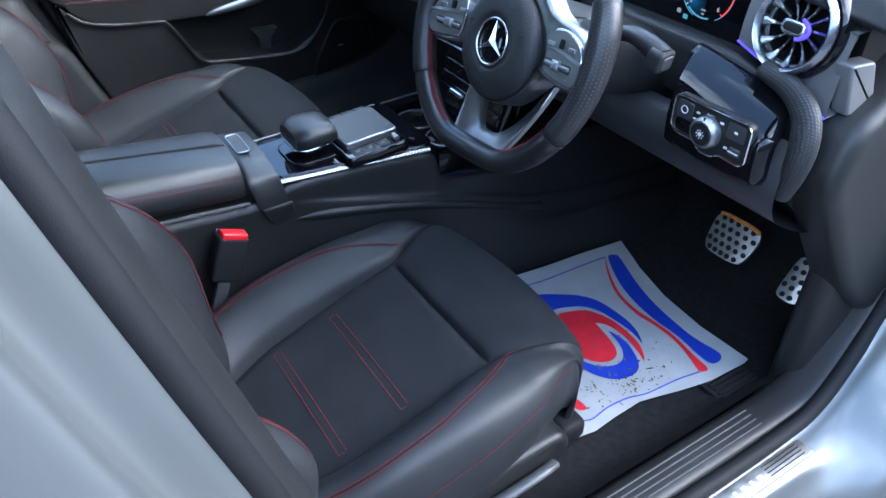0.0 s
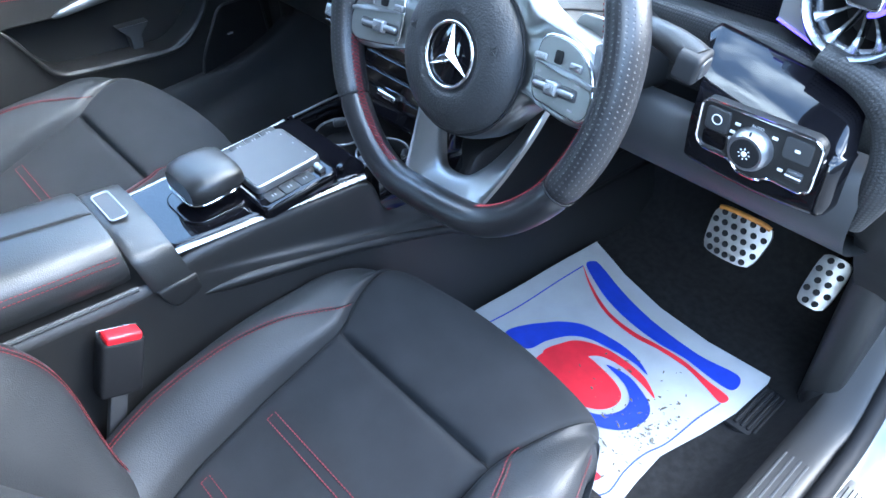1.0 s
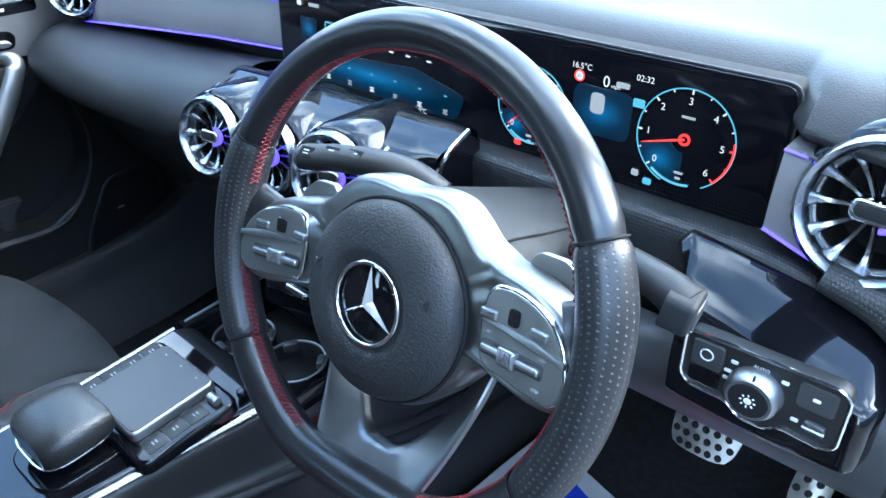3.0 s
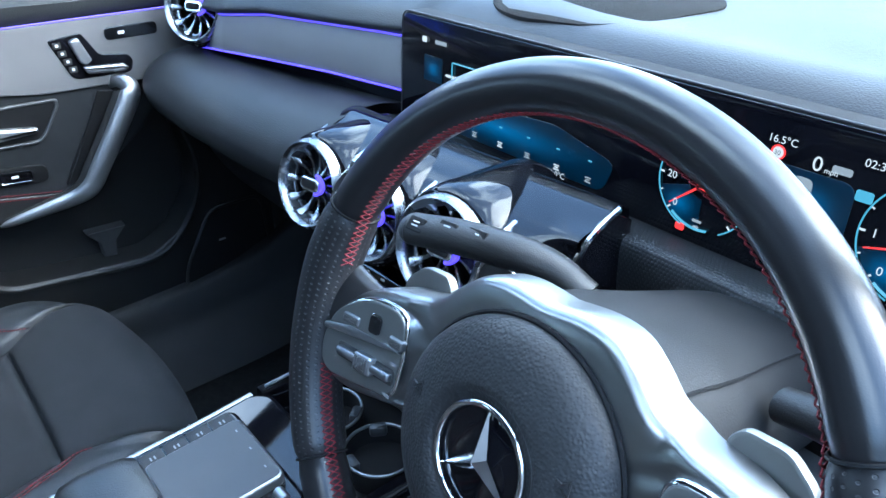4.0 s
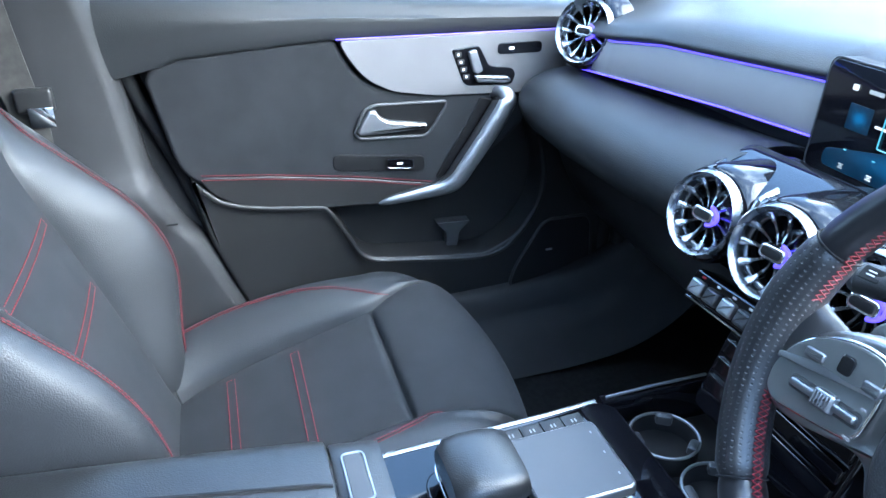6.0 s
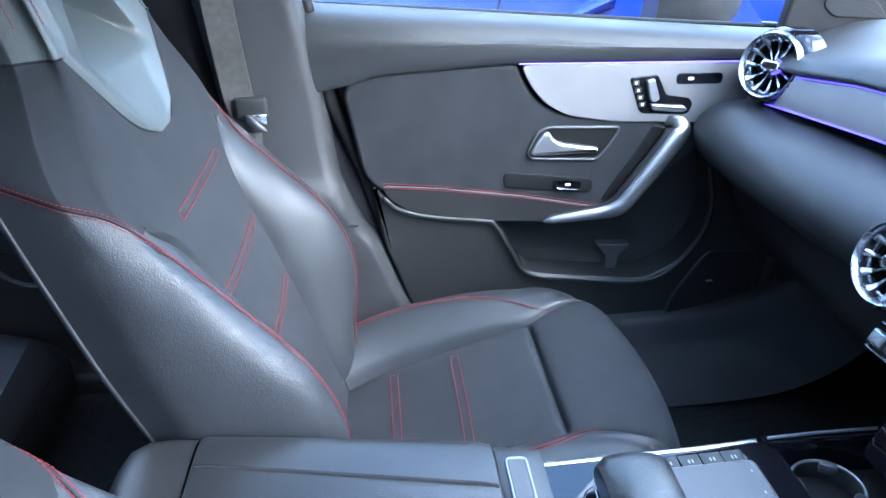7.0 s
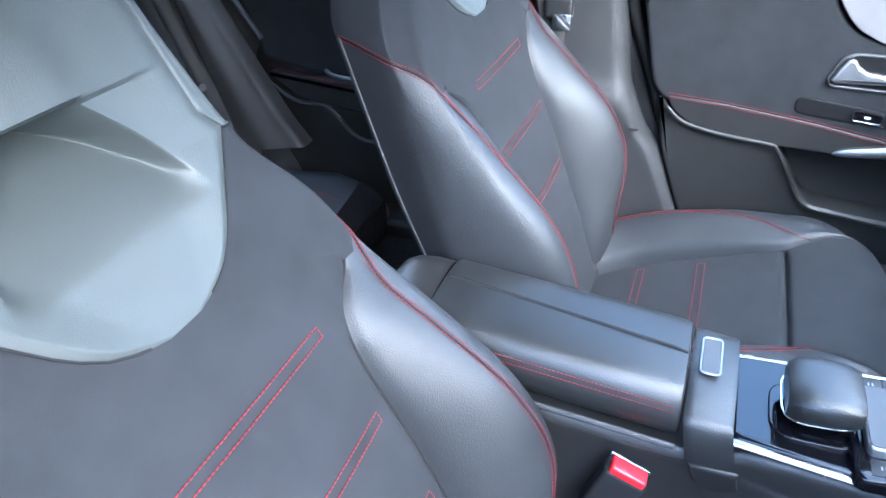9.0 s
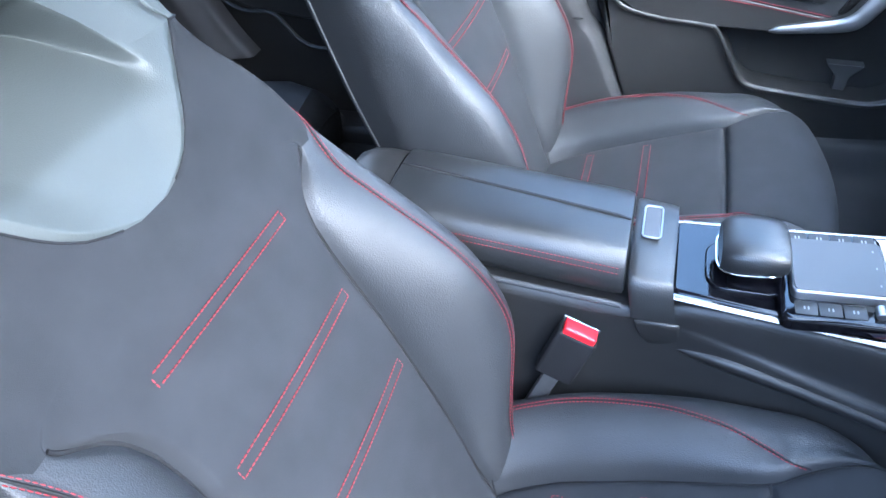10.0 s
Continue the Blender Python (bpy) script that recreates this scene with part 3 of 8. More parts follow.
        for j, p in enumerate(prof):
            d = p.y
            x = p.x
            if d > -0.05:
                # the bowl under the head pad and the pad's overhanging lip
                ease = lambda t: max(0.0, min(1.0, t)) ** 2 * (3 - 2 * max(0.0, min(1.0, t)))
                depth = 0.008 * ease((h - bowl) / 0.06) * (1 - ease((abs(x) - 0.5 * wi) / (0.5 * wi))) + 0.08 * max(0.0, min(1.0, (h - 0.478) / (0.585 - 0.478))) ** 1.25 * (1 - ease((abs(x) - inner) / (outer - inner)))
                over = 1 - ease((abs(x) - 0.015) / 0.05)
                d += -depth * (1 - ease((h - 0.586) / 0.005)) + 0.006 * over * ease((h - 0.584) / 0.008) * (1 - ease((h - 0.62) / 0.08))
                d += 0.006 * math.sin(max(0, min(1, h / 0.36)) * math.pi) * max(0, 1 - (x / 0.13) ** 2)
            lift = max(0.0, min(1.0, (-d - 0.0) / 0.1)) * 0.07 * max(0, min(1, 1 - abs(h - 0.36) / 0.3))
            over_crest = max(0.0, min(1.0, (abs(j - len(prof) // 2) - 54) / 22))
            side_rise = 0.038 * (1 - (1 - over_crest) ** 3) * max(0.0, 1 - abs(h - 0.352) / 0.16)
            row.append(foot_point + Vector((x, 0, 0)) + along * (h + lift + side_rise) + out_n * d)
        rows.append(row)
    # the bolsters melt into the shoulders
    for _ in range(7):
        rows = [[0.25 * a + 0.5 * b + 0.25 * e for a, b, e in zip(rows[i - 1], rows[i], rows[i + 1])] if 0.29 < h < 0.395 else rows[i] for i, h in enumerate(hs)]
    n = len(rows[0])
    mid, na, nb = n // 2, 42, 42 + 36

    def back_piece(i, k):
        h = (hs[i] + hs[i + 1]) / 2
        d = abs(k + 0.5 - mid)
        if d > nb:
            return "back_shell"
        if h < 0.352:
            return "back_insert" if d < na else ("back_bolster_a" if k < mid else "back_bolster_b")
        if h < bowl:
            return "back_insert"
        if h < 0.521:
            return "head_shield" if d < na else "back_insert"
        return "headrest" if not (d < na * 0.62 and h < 0.588) else "head_shield"

    made = split_loft(rows, back_piece)
    insert = part("backrest", made["back_insert"], SUEDE, top, "black suede backrest insert")
    part("back_shell", made["back_shell"], PLASTIC, top, "dark plastic rear shell")
    for key in ("back_bolster_a", "back_bolster_b"):
        part("back_bolster", made[key], LEATHER, top, "black grained leather backrest bolster")
    part("head_shield", made["head_shield"], LEATHER_SKYLIT, top, "smooth leather bowl below the headrest")
    head = part("headrest", made["headrest"], LEATHER_SKYLIT, top, "integrated leather headrest")

    def face(x, h, lift=0.0015):
        bow = 0.006 * math.sin(max(0, min(1, h / 0.36)) * math.pi) * max(0, 1 - (x / 0.13) ** 2)
        return foot_point + Vector((x, 0, 0)) + along * h + out_n * (bow + 0.0008 + lift)

    for h, w in ((0.324, 0.108), (0.218, 0.112), (0.111, 0.115)):
        bm = bmesh.new()
        for dh in (-0.0055, 0.0055):
            stitches([face(x, h + dh) for x in np.linspace(-w, w, 24)], bm, 0.0052, 0.0042, 0.0012)
        for x in (-w, w):
            stitches([face(x, h - 0.006), face(x, h), face(x, h + 0.006)], bm, 0.005, 0.004, 0.0011)
        part("stitched_bar", bm, STITCH, insert, "red stitched bar")
    i0 = min(range(len(hs)), key=lambda j: abs(hs[j] - 0.352))
    for side in (1, -1):
        # one seam up the crest of the bolster and round over its shoulder to the rear edge
        line = [skin(rows, i, mid + side * (na + 12)) for i in range(5, len(hs)) if hs[i] < 0.322]
        line += [skin(rows, i0 - max(0, 3 - k // 2), mid + side * (na + 12 + k)) for k in range(2, 24)]
        normals = [m for _, m in line]
        line = eased([q for q, _ in line], 6)
        bm, double = bmesh.new(), []
        for a, q, b, m in zip([line[0]] + line, line, line[1:] + [line[-1]], normals):
            double.append((q, m, (b - a).cross(m).normalized()))
        for off in (-0.0028, 0.0028):
            stitches([q + m * 0.0014 + across * off for q, m, across in double], bm, 0.0048, 0.0036, 0.0009)
        part("bolster_stitching", bm, STITCH, top, "red double stitching")
        part("seam_cord", tube([q + m * 0.0006 for q, m, _ in double], 0.0014, 6), RUBBER, top)
        part("seam_cord", tube([rows[i][mid + side * na] + out_n * 0.0006 for i in range(len(rows)) if hs[i] < 0.352], 0.0026, 6), RUBBER, top)
        part("seam_cord", tube([rows[i][mid + side * na] + out_n * 0.0004 for i in range(len(rows)) if bowl < hs[i] < 0.523], 0.0012, 6), RUBBER, top)
        i1 = min(range(len(hs)), key=lambda j: abs(hs[j] - 0.521))
        part("seam_cord", tube([rows[i1][mid + side * k] + out_n * 0.0004 for k in range(na, na + 30)], 0.0014, 6), RUBBER, top)
        if side > 0:
            line = [rows[i][mid + na + 22] for i in range(len(rows)) if 0.55 < hs[i] < 0.74]
            part("head_stitching", stitches([q + Vector((0.001, 0, 0)) for q in line], None, 0.0048, 0.0036, 0.0008), STITCH, head, "red stitching")
            line = [rows[i][mid + na + 10] for i in range(len(rows)) if 0.55 < hs[i] < 0.74]
            part("head_stitching", stitches([q + out_n * 0.001 for q in line], None, 0.0048, 0.0036, 0.0008), STITCH, head, "red stitching")
        edge = [rows[i][mid + side * (nb - 1)] + Vector((side * 0.0015, 0, 0)) for i in range(4, len(rows)) if hs[i] < 0.352]
        part("edge_piping", tube(edge, 0.0018, 6), PLASTIC_GREY, top, "thin grey edge piping")
    # side trims and rails below
    fx = base.x
    for side in (1, -1):
        prof = [(-0.27, -0.075), (-0.2, -0.07), (-0.05, -0.03), (0.08, 0.0), (0.18, 0.005), (0.2, -0.03), (0.17, -0.075), (0.05, -0.1), (-0.2, -0.115), (-0.28, -0.11)]
        at = plane_at((fx + side * 0.248, base.y, base.z - 0.035), (0, 1, 0), (0, 0, 1)) if side > 0 else plane_at((fx + side * 0.248, base.y, base.z - 0.035), (0, -1, 0), (0, 0, 1))
        poly = [(y, z) if side > 0 else (-y, z) for y, z in prof]
        trim = part("side_trim", slab(rounded(poly, 0.02), at, 0.05, 0.012, 4), PLASTIC, top, "dark plastic side trim")
        if side > 0:
            part("seat_lever", tube(catmull([at(0.02, -0.05, 0.004), at(0.06, -0.042, 0.012), at(0.13, -0.035, 0.012), at(0.16, -0.04, 0.006)], 4), 0.009, 10, flat=0.7), PLASTIC_GREY, trim, "grey height lever")
            part("round_knob", slab(disc(0.014, 20, -0.02, -0.055), at, 0.012, 0.004, 3), PLASTIC_GREY, trim)
        rail = part("seat_rail", rbox((fx + side * 0.19, base.y - 0.02, 0.355), (0.035, 0.5, 0.03), 0.006), STEEL, top, "steel floor rail")
        part("rail_cap", rbox((fx + side * 0.19, base.y + 0.24, 0.356), (0.045, 0.05, 0.04), 0.012, 3), RUBBER, rail)
    part("seat_pan", rbox((fx, base.y - 0.03, (base.z + 0.35) / 2 - 0.03), (0.42, 0.46, max(0.05, base.z - 0.11 - 0.36)), 0.03, 3), RUBBER, top, "black seat underframe")
    return top


driver_seat = car_seat("driver_seat", (0.35, 0.006, 0.467), 28.0, 0.414, (-0.230, 0.056),
                       "black leather and suede sport seat with red stitching", "front seats")
passenger_seat = car_seat("passenger_seat", (-0.335, -0.045, 0.52), 21.0, 0.402, (-0.219, 0.058),
                          "black leather and suede sport seat beside the far door", "front seats")

# ---- steering wheel, column and stalks ----
WHEEL = Vector((0.354, 0.2185, 0.9125))
RAKE, TURNED = radians(19.5), radians(3.9)
_v = Vector((0, math.sin(RAKE), math.cos(RAKE)))
W_U = Vector((1, 0, 0)) * math.cos(TURNED) + _v * math.sin(TURNED)
W_V = -Vector((1, 0, 0)) * math.sin(TURNED) + _v * math.cos(TURNED)
on_wheel = plane_at(WHEEL, W_U, W_V)
RIM_R, RIM_UP, RIM_FLAT = 0.1635, 0.015, 0.155
RIM_THICK = [(0, 0.0162), (12, 0.0168), (24, 0.0158), (26, 0.0142), (55, 0.0128), (90, 0.0132), (125, 0.0128), (154, 0.0142), (156, 0.0158), (168, 0.0168), (180, 0.0162), (200, 0.0158),
             (212, 0.0158), (216, 0.0146), (240, 0.0148), (270, 0.0154), (300, 0.0148), (324, 0.0146), (328, 0.0158), (345, 0.016), (360, 0.0162)]


def rim_point(deg, inset=0.0):
    """The rim's middle line: a circle above the hub, flattened below."""
    a = radians(deg)
    r = RIM_R
    s = -math.sin(a)
    if s > 0.5:
        r = min(r, -math.log(math.exp(-r * 220) + math.exp(-RIM_FLAT / s * 220)) / 220)
    return (r - inset) * math.cos(a), (r - inset) * math.sin(a) + RIM_UP


def steering_wheel():
    top = thing("steering_wheel", "flat-bottomed black leather steering wheel with silver spokes", "steering wheel", WHEEL)
    ahead = on_wheel(0, 0, 1) - on_wheel(0, 0, 0)
    for name, a0, a1, mat, lab in (("rim_top", 25, 155, LEATHER_SMOOTH, "smooth black leather rim"), ("rim_grip", 155, 214, PERFORATED, "perforated black leather grip"),
                                   ("rim_bottom", 214, 326, LEATHER_SMOOTH, "smooth black leather rim"), ("rim_grip", 326, 385, PERFORATED, "perforated black leather grip")):
        angles = np.linspace(a0, a1, max(16, int((a1 - a0) / 1.5)))
        pts = [on_wheel(*rim_point(a), 0) for a in angles]
        n = len(pts)
        rad = [lerp(RIM_THICK, a % 360) * (1 - 0.12 * max(0, 1 - min(i, n - 1 - i) / 1.5)) for i, a in enumerate(angles)]
        part(name, tube(pts, rad, 28, flat=1.12, up=ahead, uv=True), mat, top, lab)
    # dark joints between the leathers
    for a in (25, 155, 214, 326):
        u, v = rim_point(a)
        d = Vector((u, v - RIM_UP)).normalized()
        r = lerp(RIM_THICK, a) * 0.97
        part("rim_joint", tube([on_wheel(u + d.x * r * math.cos(k), v + d.y * r * math.cos(k), 1.12 * r * math.sin(k)) for k in np.linspace(0, 2 * math.pi, 33)[:-1]], 0.0009, 6, True), RUBBER, top)
    # red cross stitching on the inner side of the rim
    for a0, a1 in ((12, 168), (192, 247), (293, 348)):
        bm = bmesh.new()
        angles = np.arange(a0, a1, 1.5)
        for k in range(len(angles) - 1):
            i0, i1 = lerp(RIM_THICK, angles[k]) + 0.0003, lerp(RIM_THICK, angles[k + 1]) + 0.0003
            for flip in (1, -1):
                p = on_wheel(*rim_point(angles[k], i0 * 0.965), 0.0044 * flip + 0.003)
                q = on_wheel(*rim_point(angles[k + 1], i1 * 0.965), -0.0044 * flip + 0.003)
                m = on_wheel(*rim_point((angles[k] + angles[k + 1]) / 2, (i0 + i1) / 2), 0.003)
                tube([p, m, q], 0.00045, 4, bm=bm)
        part("rim_stitching", bm, STITCH, top, "red cross stitching")
    # leather-wrapped roots where the side spokes meet the rim
    for s in (-1, 1):
        rows = []
        for u, v, w, ru, rv in ((0.161, 0.016, -0.004, 0.013, 0.040), (0.15, 0.017, -0.007, 0.013, 0.034), (0.138, 0.017, -0.011, 0.012, 0.028), (0.122, 0.016, -0.016, 0.008, 0.022)):
            rows.append([on_wheel(s * u, v + rv * math.cos(k), w + ru * math.sin(k)) for k in np.linspace(0, 2 * math.pi, 25)[:-1]])
        part("spoke_root", loft(rows, True, True), LEATHER_SMOOTH, top, "leather-wrapped spoke root")
    # silver yoke round the airbag cover
    half = [(0.0, 0.0795), (0.024, 0.0815), (0.042, 0.0785), (0.056, 0.069), (0.068, 0.058), (0.08, 0.0515), (0.095, 0.0485), (0.114, 0.0445), (0.132, 0.035), (0.145, 0.0205), (0.1515, 0.002),
            (0.151, -0.013), (0.143, -0.0225), (0.128, -0.0245), (0.108, -0.0215), (0.09, -0.0185), (0.079, -0.0235), (0.069, -0.037), (0.052, -0.055), (0.03, -0.069), (0.0, -0.0745)]
    poly = half + [(-x, y) for x, y in reversed(half[1:-1])]
    curve = catmull([(x, y, 0) for x, y in poly + poly[:1]], 4)[:-1]

    def yoke_at(u, v, w):
        # a valley beside the airbag cover, wings that rise towards the rim
        a = abs(u)
        return on_wheel(math.copysign(a + 0.05 * max(0.0, a - 0.1), u), v, w - 0.004 + 0.17 * max(0.0, a - 0.1) - 0.0035 * math.exp(-((a - 0.077) / 0.008) ** 2))

    yoke = bmesh.new()
    ring = [Vector((p.x, p.y)) for p in curve]
    rows = []
    for k, w in ((1.0, -0.03), (1.0, -0.012), (0.994, -0.0075), (0.982, -0.0042), (0.965, -0.0018), (0.945, -0.0004), (0.92, 0.0002), (0.85, 0.0003), (0.7, 0.0), (0.5, 0.0), (0.25, 0.0), (0.02, 0.0)):
        rows.append([yoke_at(q.x * k, q.y * k + 0.004 * (1 - k), w) for q in ring])
    loft(rows, True, True, yoke)
    part("spoke_bracket", yoke, YOKE, top, "polished silver spoke bracket", smooth=60)
    # lower spoke: a broad folded band with an opening in its middle
    outer = [(-0.076, -0.030, -0.040), (-0.071, -0.060, -0.030), (-0.062, -0.095, -0.018), (-0.053, -0.123, -0.006), (-0.047, -0.1355, -0.001), (-0.036, -0.1425, 0.002), (-0.018, -0.1445, 0.003), (0.0, -0.145, 0.003)]
    inner = [(-0.060, -0.034, -0.046), (-0.050, -0.062, -0.041), (-0.036, -0.088, -0.033), (-0.025, -0.103, -0.026), (-0.018, -0.1095, -0.022), (-0.011, -0.1125, -0.019), (-0.005, -0.1132, -0.018), (0.0, -0.1135, -0.018)]
    both = []
    for line in (outer, inner):
        left = catmull(line, 6)
        both.append(left + [Vector((-q.x, q.y, q.z)) for q in reversed(left[:-1])])
    rows = []
    for o, i in zip(*both):
        back = Vector((0, 0, -0.009))
        mid = (o + i) / 2 + Vector((0, 0, 0.0012))
        e = (i - o) * 0.08
        loop = [o + back, o + Vector((0, 0, -0.0018)), o + e, o + e * 2.5 + Vector((0, 0, 0.0003)), mid, i - e * 2, i - e * 0.4 - Vector((0, 0, 0.0008)), i + back * 0.35, i + back]
        rows.append([on_wheel(q.x, q.y, q.z) for q in loop])
    part("lower_spoke", loft(rows, True, True), YOKE, top, "satin silver lower spoke", smooth=50)
    on_hub = lambda a, b, c: on_wheel(a, b, c - 0.012)
    # airbag cover
    rows = []
    for r, w in ((0.0, 0.0245), (0.026, 0.0245), (0.0318, 0.0247), (0.0335, 0.0262), (0.0362, 0.0282), (0.039, 0.0285), (0.047, 0.0272), (0.056, 0.0245), (0.0635, 0.0205), (0.0675, 0.0165), (0.0692, 0.012), (0.0696, -0.002)):
        rows.append([on_hub(max(r, 1e-4) * math.cos(a), max(r, 1e-4) * math.sin(a), w) for a in np.linspace(0, 2 * math.pi, 73)[:-1]])
    hub = part("airbag_cover", loft(rows, True, True), AIRBAG, top, "round grained black airbag cover")
    part("cover_gap", tube([on_hub(0.0704 * math.cos(a), 0.0704 * math.sin(a), 0.0092) for a in np.linspace(0, 2 * math.pi, 73)[:-1]], 0.0014, 6, True), RUBBER, hub)
    badge = part("badge", tube([on_hub(0.0282 * math.cos(a), 0.0282 * math.sin(a), 0.0262) for a in np.linspace(0, 2 * math.pi, 49)[:-1]], 0.0019, 10, True), CHROME, hub, "chrome ring badge")
    part("badge_ground", slab(disc(0.027, 40), lambda a, b, c: on_hub(a, b, c + 0.0248), 0.001, 0.0003), GLOSS, badge, "gloss black badge ground")
    for a in (90, 210, 330):
        bm = bmesh.new()
        d, e = Vector((math.cos(radians(a)), math.sin(radians(a)))), Vector((-math.sin(radians(a)), math.cos(radians(a))))
        tip, l, r2, c = d * 0.0275, e * 0.0046 + d * 0.0023, e * -0.0046 + d * 0.0023, Vector((0, 0))
        v = [bm.verts.new(on_hub(q.x, q.y, w)) for q, w in ((tip, 0.0262), (l, 0.0252), (r2, 0.0252), (c, 0.0305), (c - d * 0.003, 0.0252))]
        for f in ((0, 1, 3), (0, 3, 2), (1, 4, 3), (4, 2, 3)):
            bm.faces.new([v[k] for k in f])
        part("badge_arm", bm, CHROME, badge, "chrome badge arm", smooth=10)
    text("AIRBAG", lambda a, b, c: on_hub(a, b, c), (-0.0135, -0.0505), 0.0062, 0.0268, EMBOSS, hub)
    for s in (-1, 1):
        mark = [(s * 0.049 + dx, 0.0135 + dy) for dx, dy in ((-0.004, 0.0), (-0.001, 0.001), (0.003, -0.002), (0.003, 0.006), (-0.001, 0.003), (-0.004, 0.004))]
        part("horn_mark", tube([on_hub(a, b, 0.0268 - 0.06 * (math.hypot(a, b) - 0.047)) for a, b in mark], 0.00055, 5, True), EMBOSS, hub)
    # button plates
    for s in (-1, 1):
        outline = [(0.0835, 0.0405), (0.108, 0.0415), (0.128, 0.034), (0.142, 0.020), (0.147, 0.001), (0.1455, -0.013), (0.138, -0.0195), (0.11, -0.0175), (0.0875, -0.014), (0.0825, -0.006), (0.0805, 0.018)]
        poly = [(s * x, y) for x, y in outline]

        def pad_at(u, v, w):
            a = abs(u)
            return on_wheel(math.copysign(a + 0.05 * max(0.0, a - 0.1), u), v, w - 0.001 + 0.17 * max(0.0, a - 0.1))

        part("plate_rim", slab(rounded(poly, 0.011, 6), pad_at, 0.012, 0.002, 3), CHROME, top, "bright rim of the button plate")
        cx = sum(p[0] for p in poly) / len(poly)
        cy = sum(p[1] for p in poly) / len(poly)
        inner = [(cx + (x - cx) * 0.95, cy + (y - cy) * 0.94) for x, y in poly]

        def top_at(u, v, w):
            return pad_at(u, v, w + 0.001)

        pad = part("button_plate", slab(rounded(inner, 0.01, 6), top_at, 0.004, 0.0012, 2), PAD_METAL, top, "grey metallic button plate")

        def over(h):
            return lambda u, v, w: pad_at(u, v, w + 0.001 + h)

        part("sensor_bezel", slab(rect(s * 0.106 - 0.0052, 0.0185, s * 0.106 + 0.0052, 0.0315, 0.003), over(0.0006), 0.002, 0.0005), CHROME, pad, "bright sensor bezel")
        part("touch_window", slab(rect(s * 0.106 - 0.004, 0.0197, s * 0.106 + 0.004, 0.0303, 0.0024), over(0.0024), 0.003, 0.0004), DEEP_BLACK, pad, "small black touch sensor")
        for du in (-0.0185, 0.0185):
            part("button", slab(rect(s * 0.106 + du - 0.0062, 0.0185, s * 0.106 + du + 0.0062, 0.0245, 0.0016), over(0.0022), 0.004, 0.0014, 3), PAD_LIGHT, pad, "small silver key")
        ridge = [(s * x, v) for x, v in ((0.083, 0.0165), (0.1, 0.0162), (0.125, 0.0138), (0.1445, 0.0085), (0.1445, 0.0125), (0.125, 0.0172), (0.1, 0.0182), (0.083, 0.0182))]
        part("button_ridge", slab(rounded(ridge, 0.0008, 2), over(0.0016), 0.004, 0.0008), PAD_LIGHT, pad, "raised silver ridge")
        part("slider_slot", slab(rect(s * 0.108 - 0.0235, -0.0045, s * 0.108 + 0.0235, 0.0055, 0.0028), over(0.0004), 0.002, 0.0004), PLASTIC_GREY, pad, "grey slider slot")
        part("slider_bar", slab(rect(s * 0.108 - 0.022, -0.0022, s * 0.108 + 0.022, 0.0032, 0.0024), over(0.0042), 0.005, 0.0022, 3), PAD_LIGHT, pad, "silver slider bar")
        roller = part("roller", slab(rect(s * 0.107 - 0.0068, -0.0052, s * 0.107 + 0.0068, 0.0068, 0.0022), over(0.0066), 0.007, 0.0026, 3), PAD_LIGHT, pad, "ribbed silver roller")
        for k in range(6):
            part("roller_rib", slab(rect(s * 0.107 - 0.0052 + 0.0019 * k, -0.0036, s * 0.107 - 0.0044 + 0.0019 * k, 0.0052, 0.0003, 1), over(0.0069), 0.001, 0.0002, 1), SATIN, roller)
        for du, dv in ((-0.018, 0.0102), (0.001, 0.0105), (0.021, 0.0085), (-0.017, -0.0088), (0.0, -0.0098), (0.02, -0.0112)):
            part("printed_mark", slab(rect(s * 0.108 + du - 0.0028, dv - 0.001, s * 0.108 + du + 0.0028, dv + 0.001, 0.0005, 1), over(0.0003), 0.0006, 0.0001, 1), GREY_MARK, pad)
        # shift paddle behind the spoke
        poly = [(s * 0.088, 0.035), (s * 0.088, 0.052), (s * 0.094, 0.0585), (s * 0.114, 0.058), (s * 0.128, 0.047), (s * 0.130, 0.034), (s * 0.12, 0.028)]
        part("shift_paddle", slab(rounded(poly, 0.005), lambda u, v, w: on_wheel(u, v, w - 0.034), 0.006, 0.002), PAD_METAL, top, "silver gear paddle")
    return top


steering_wheel()


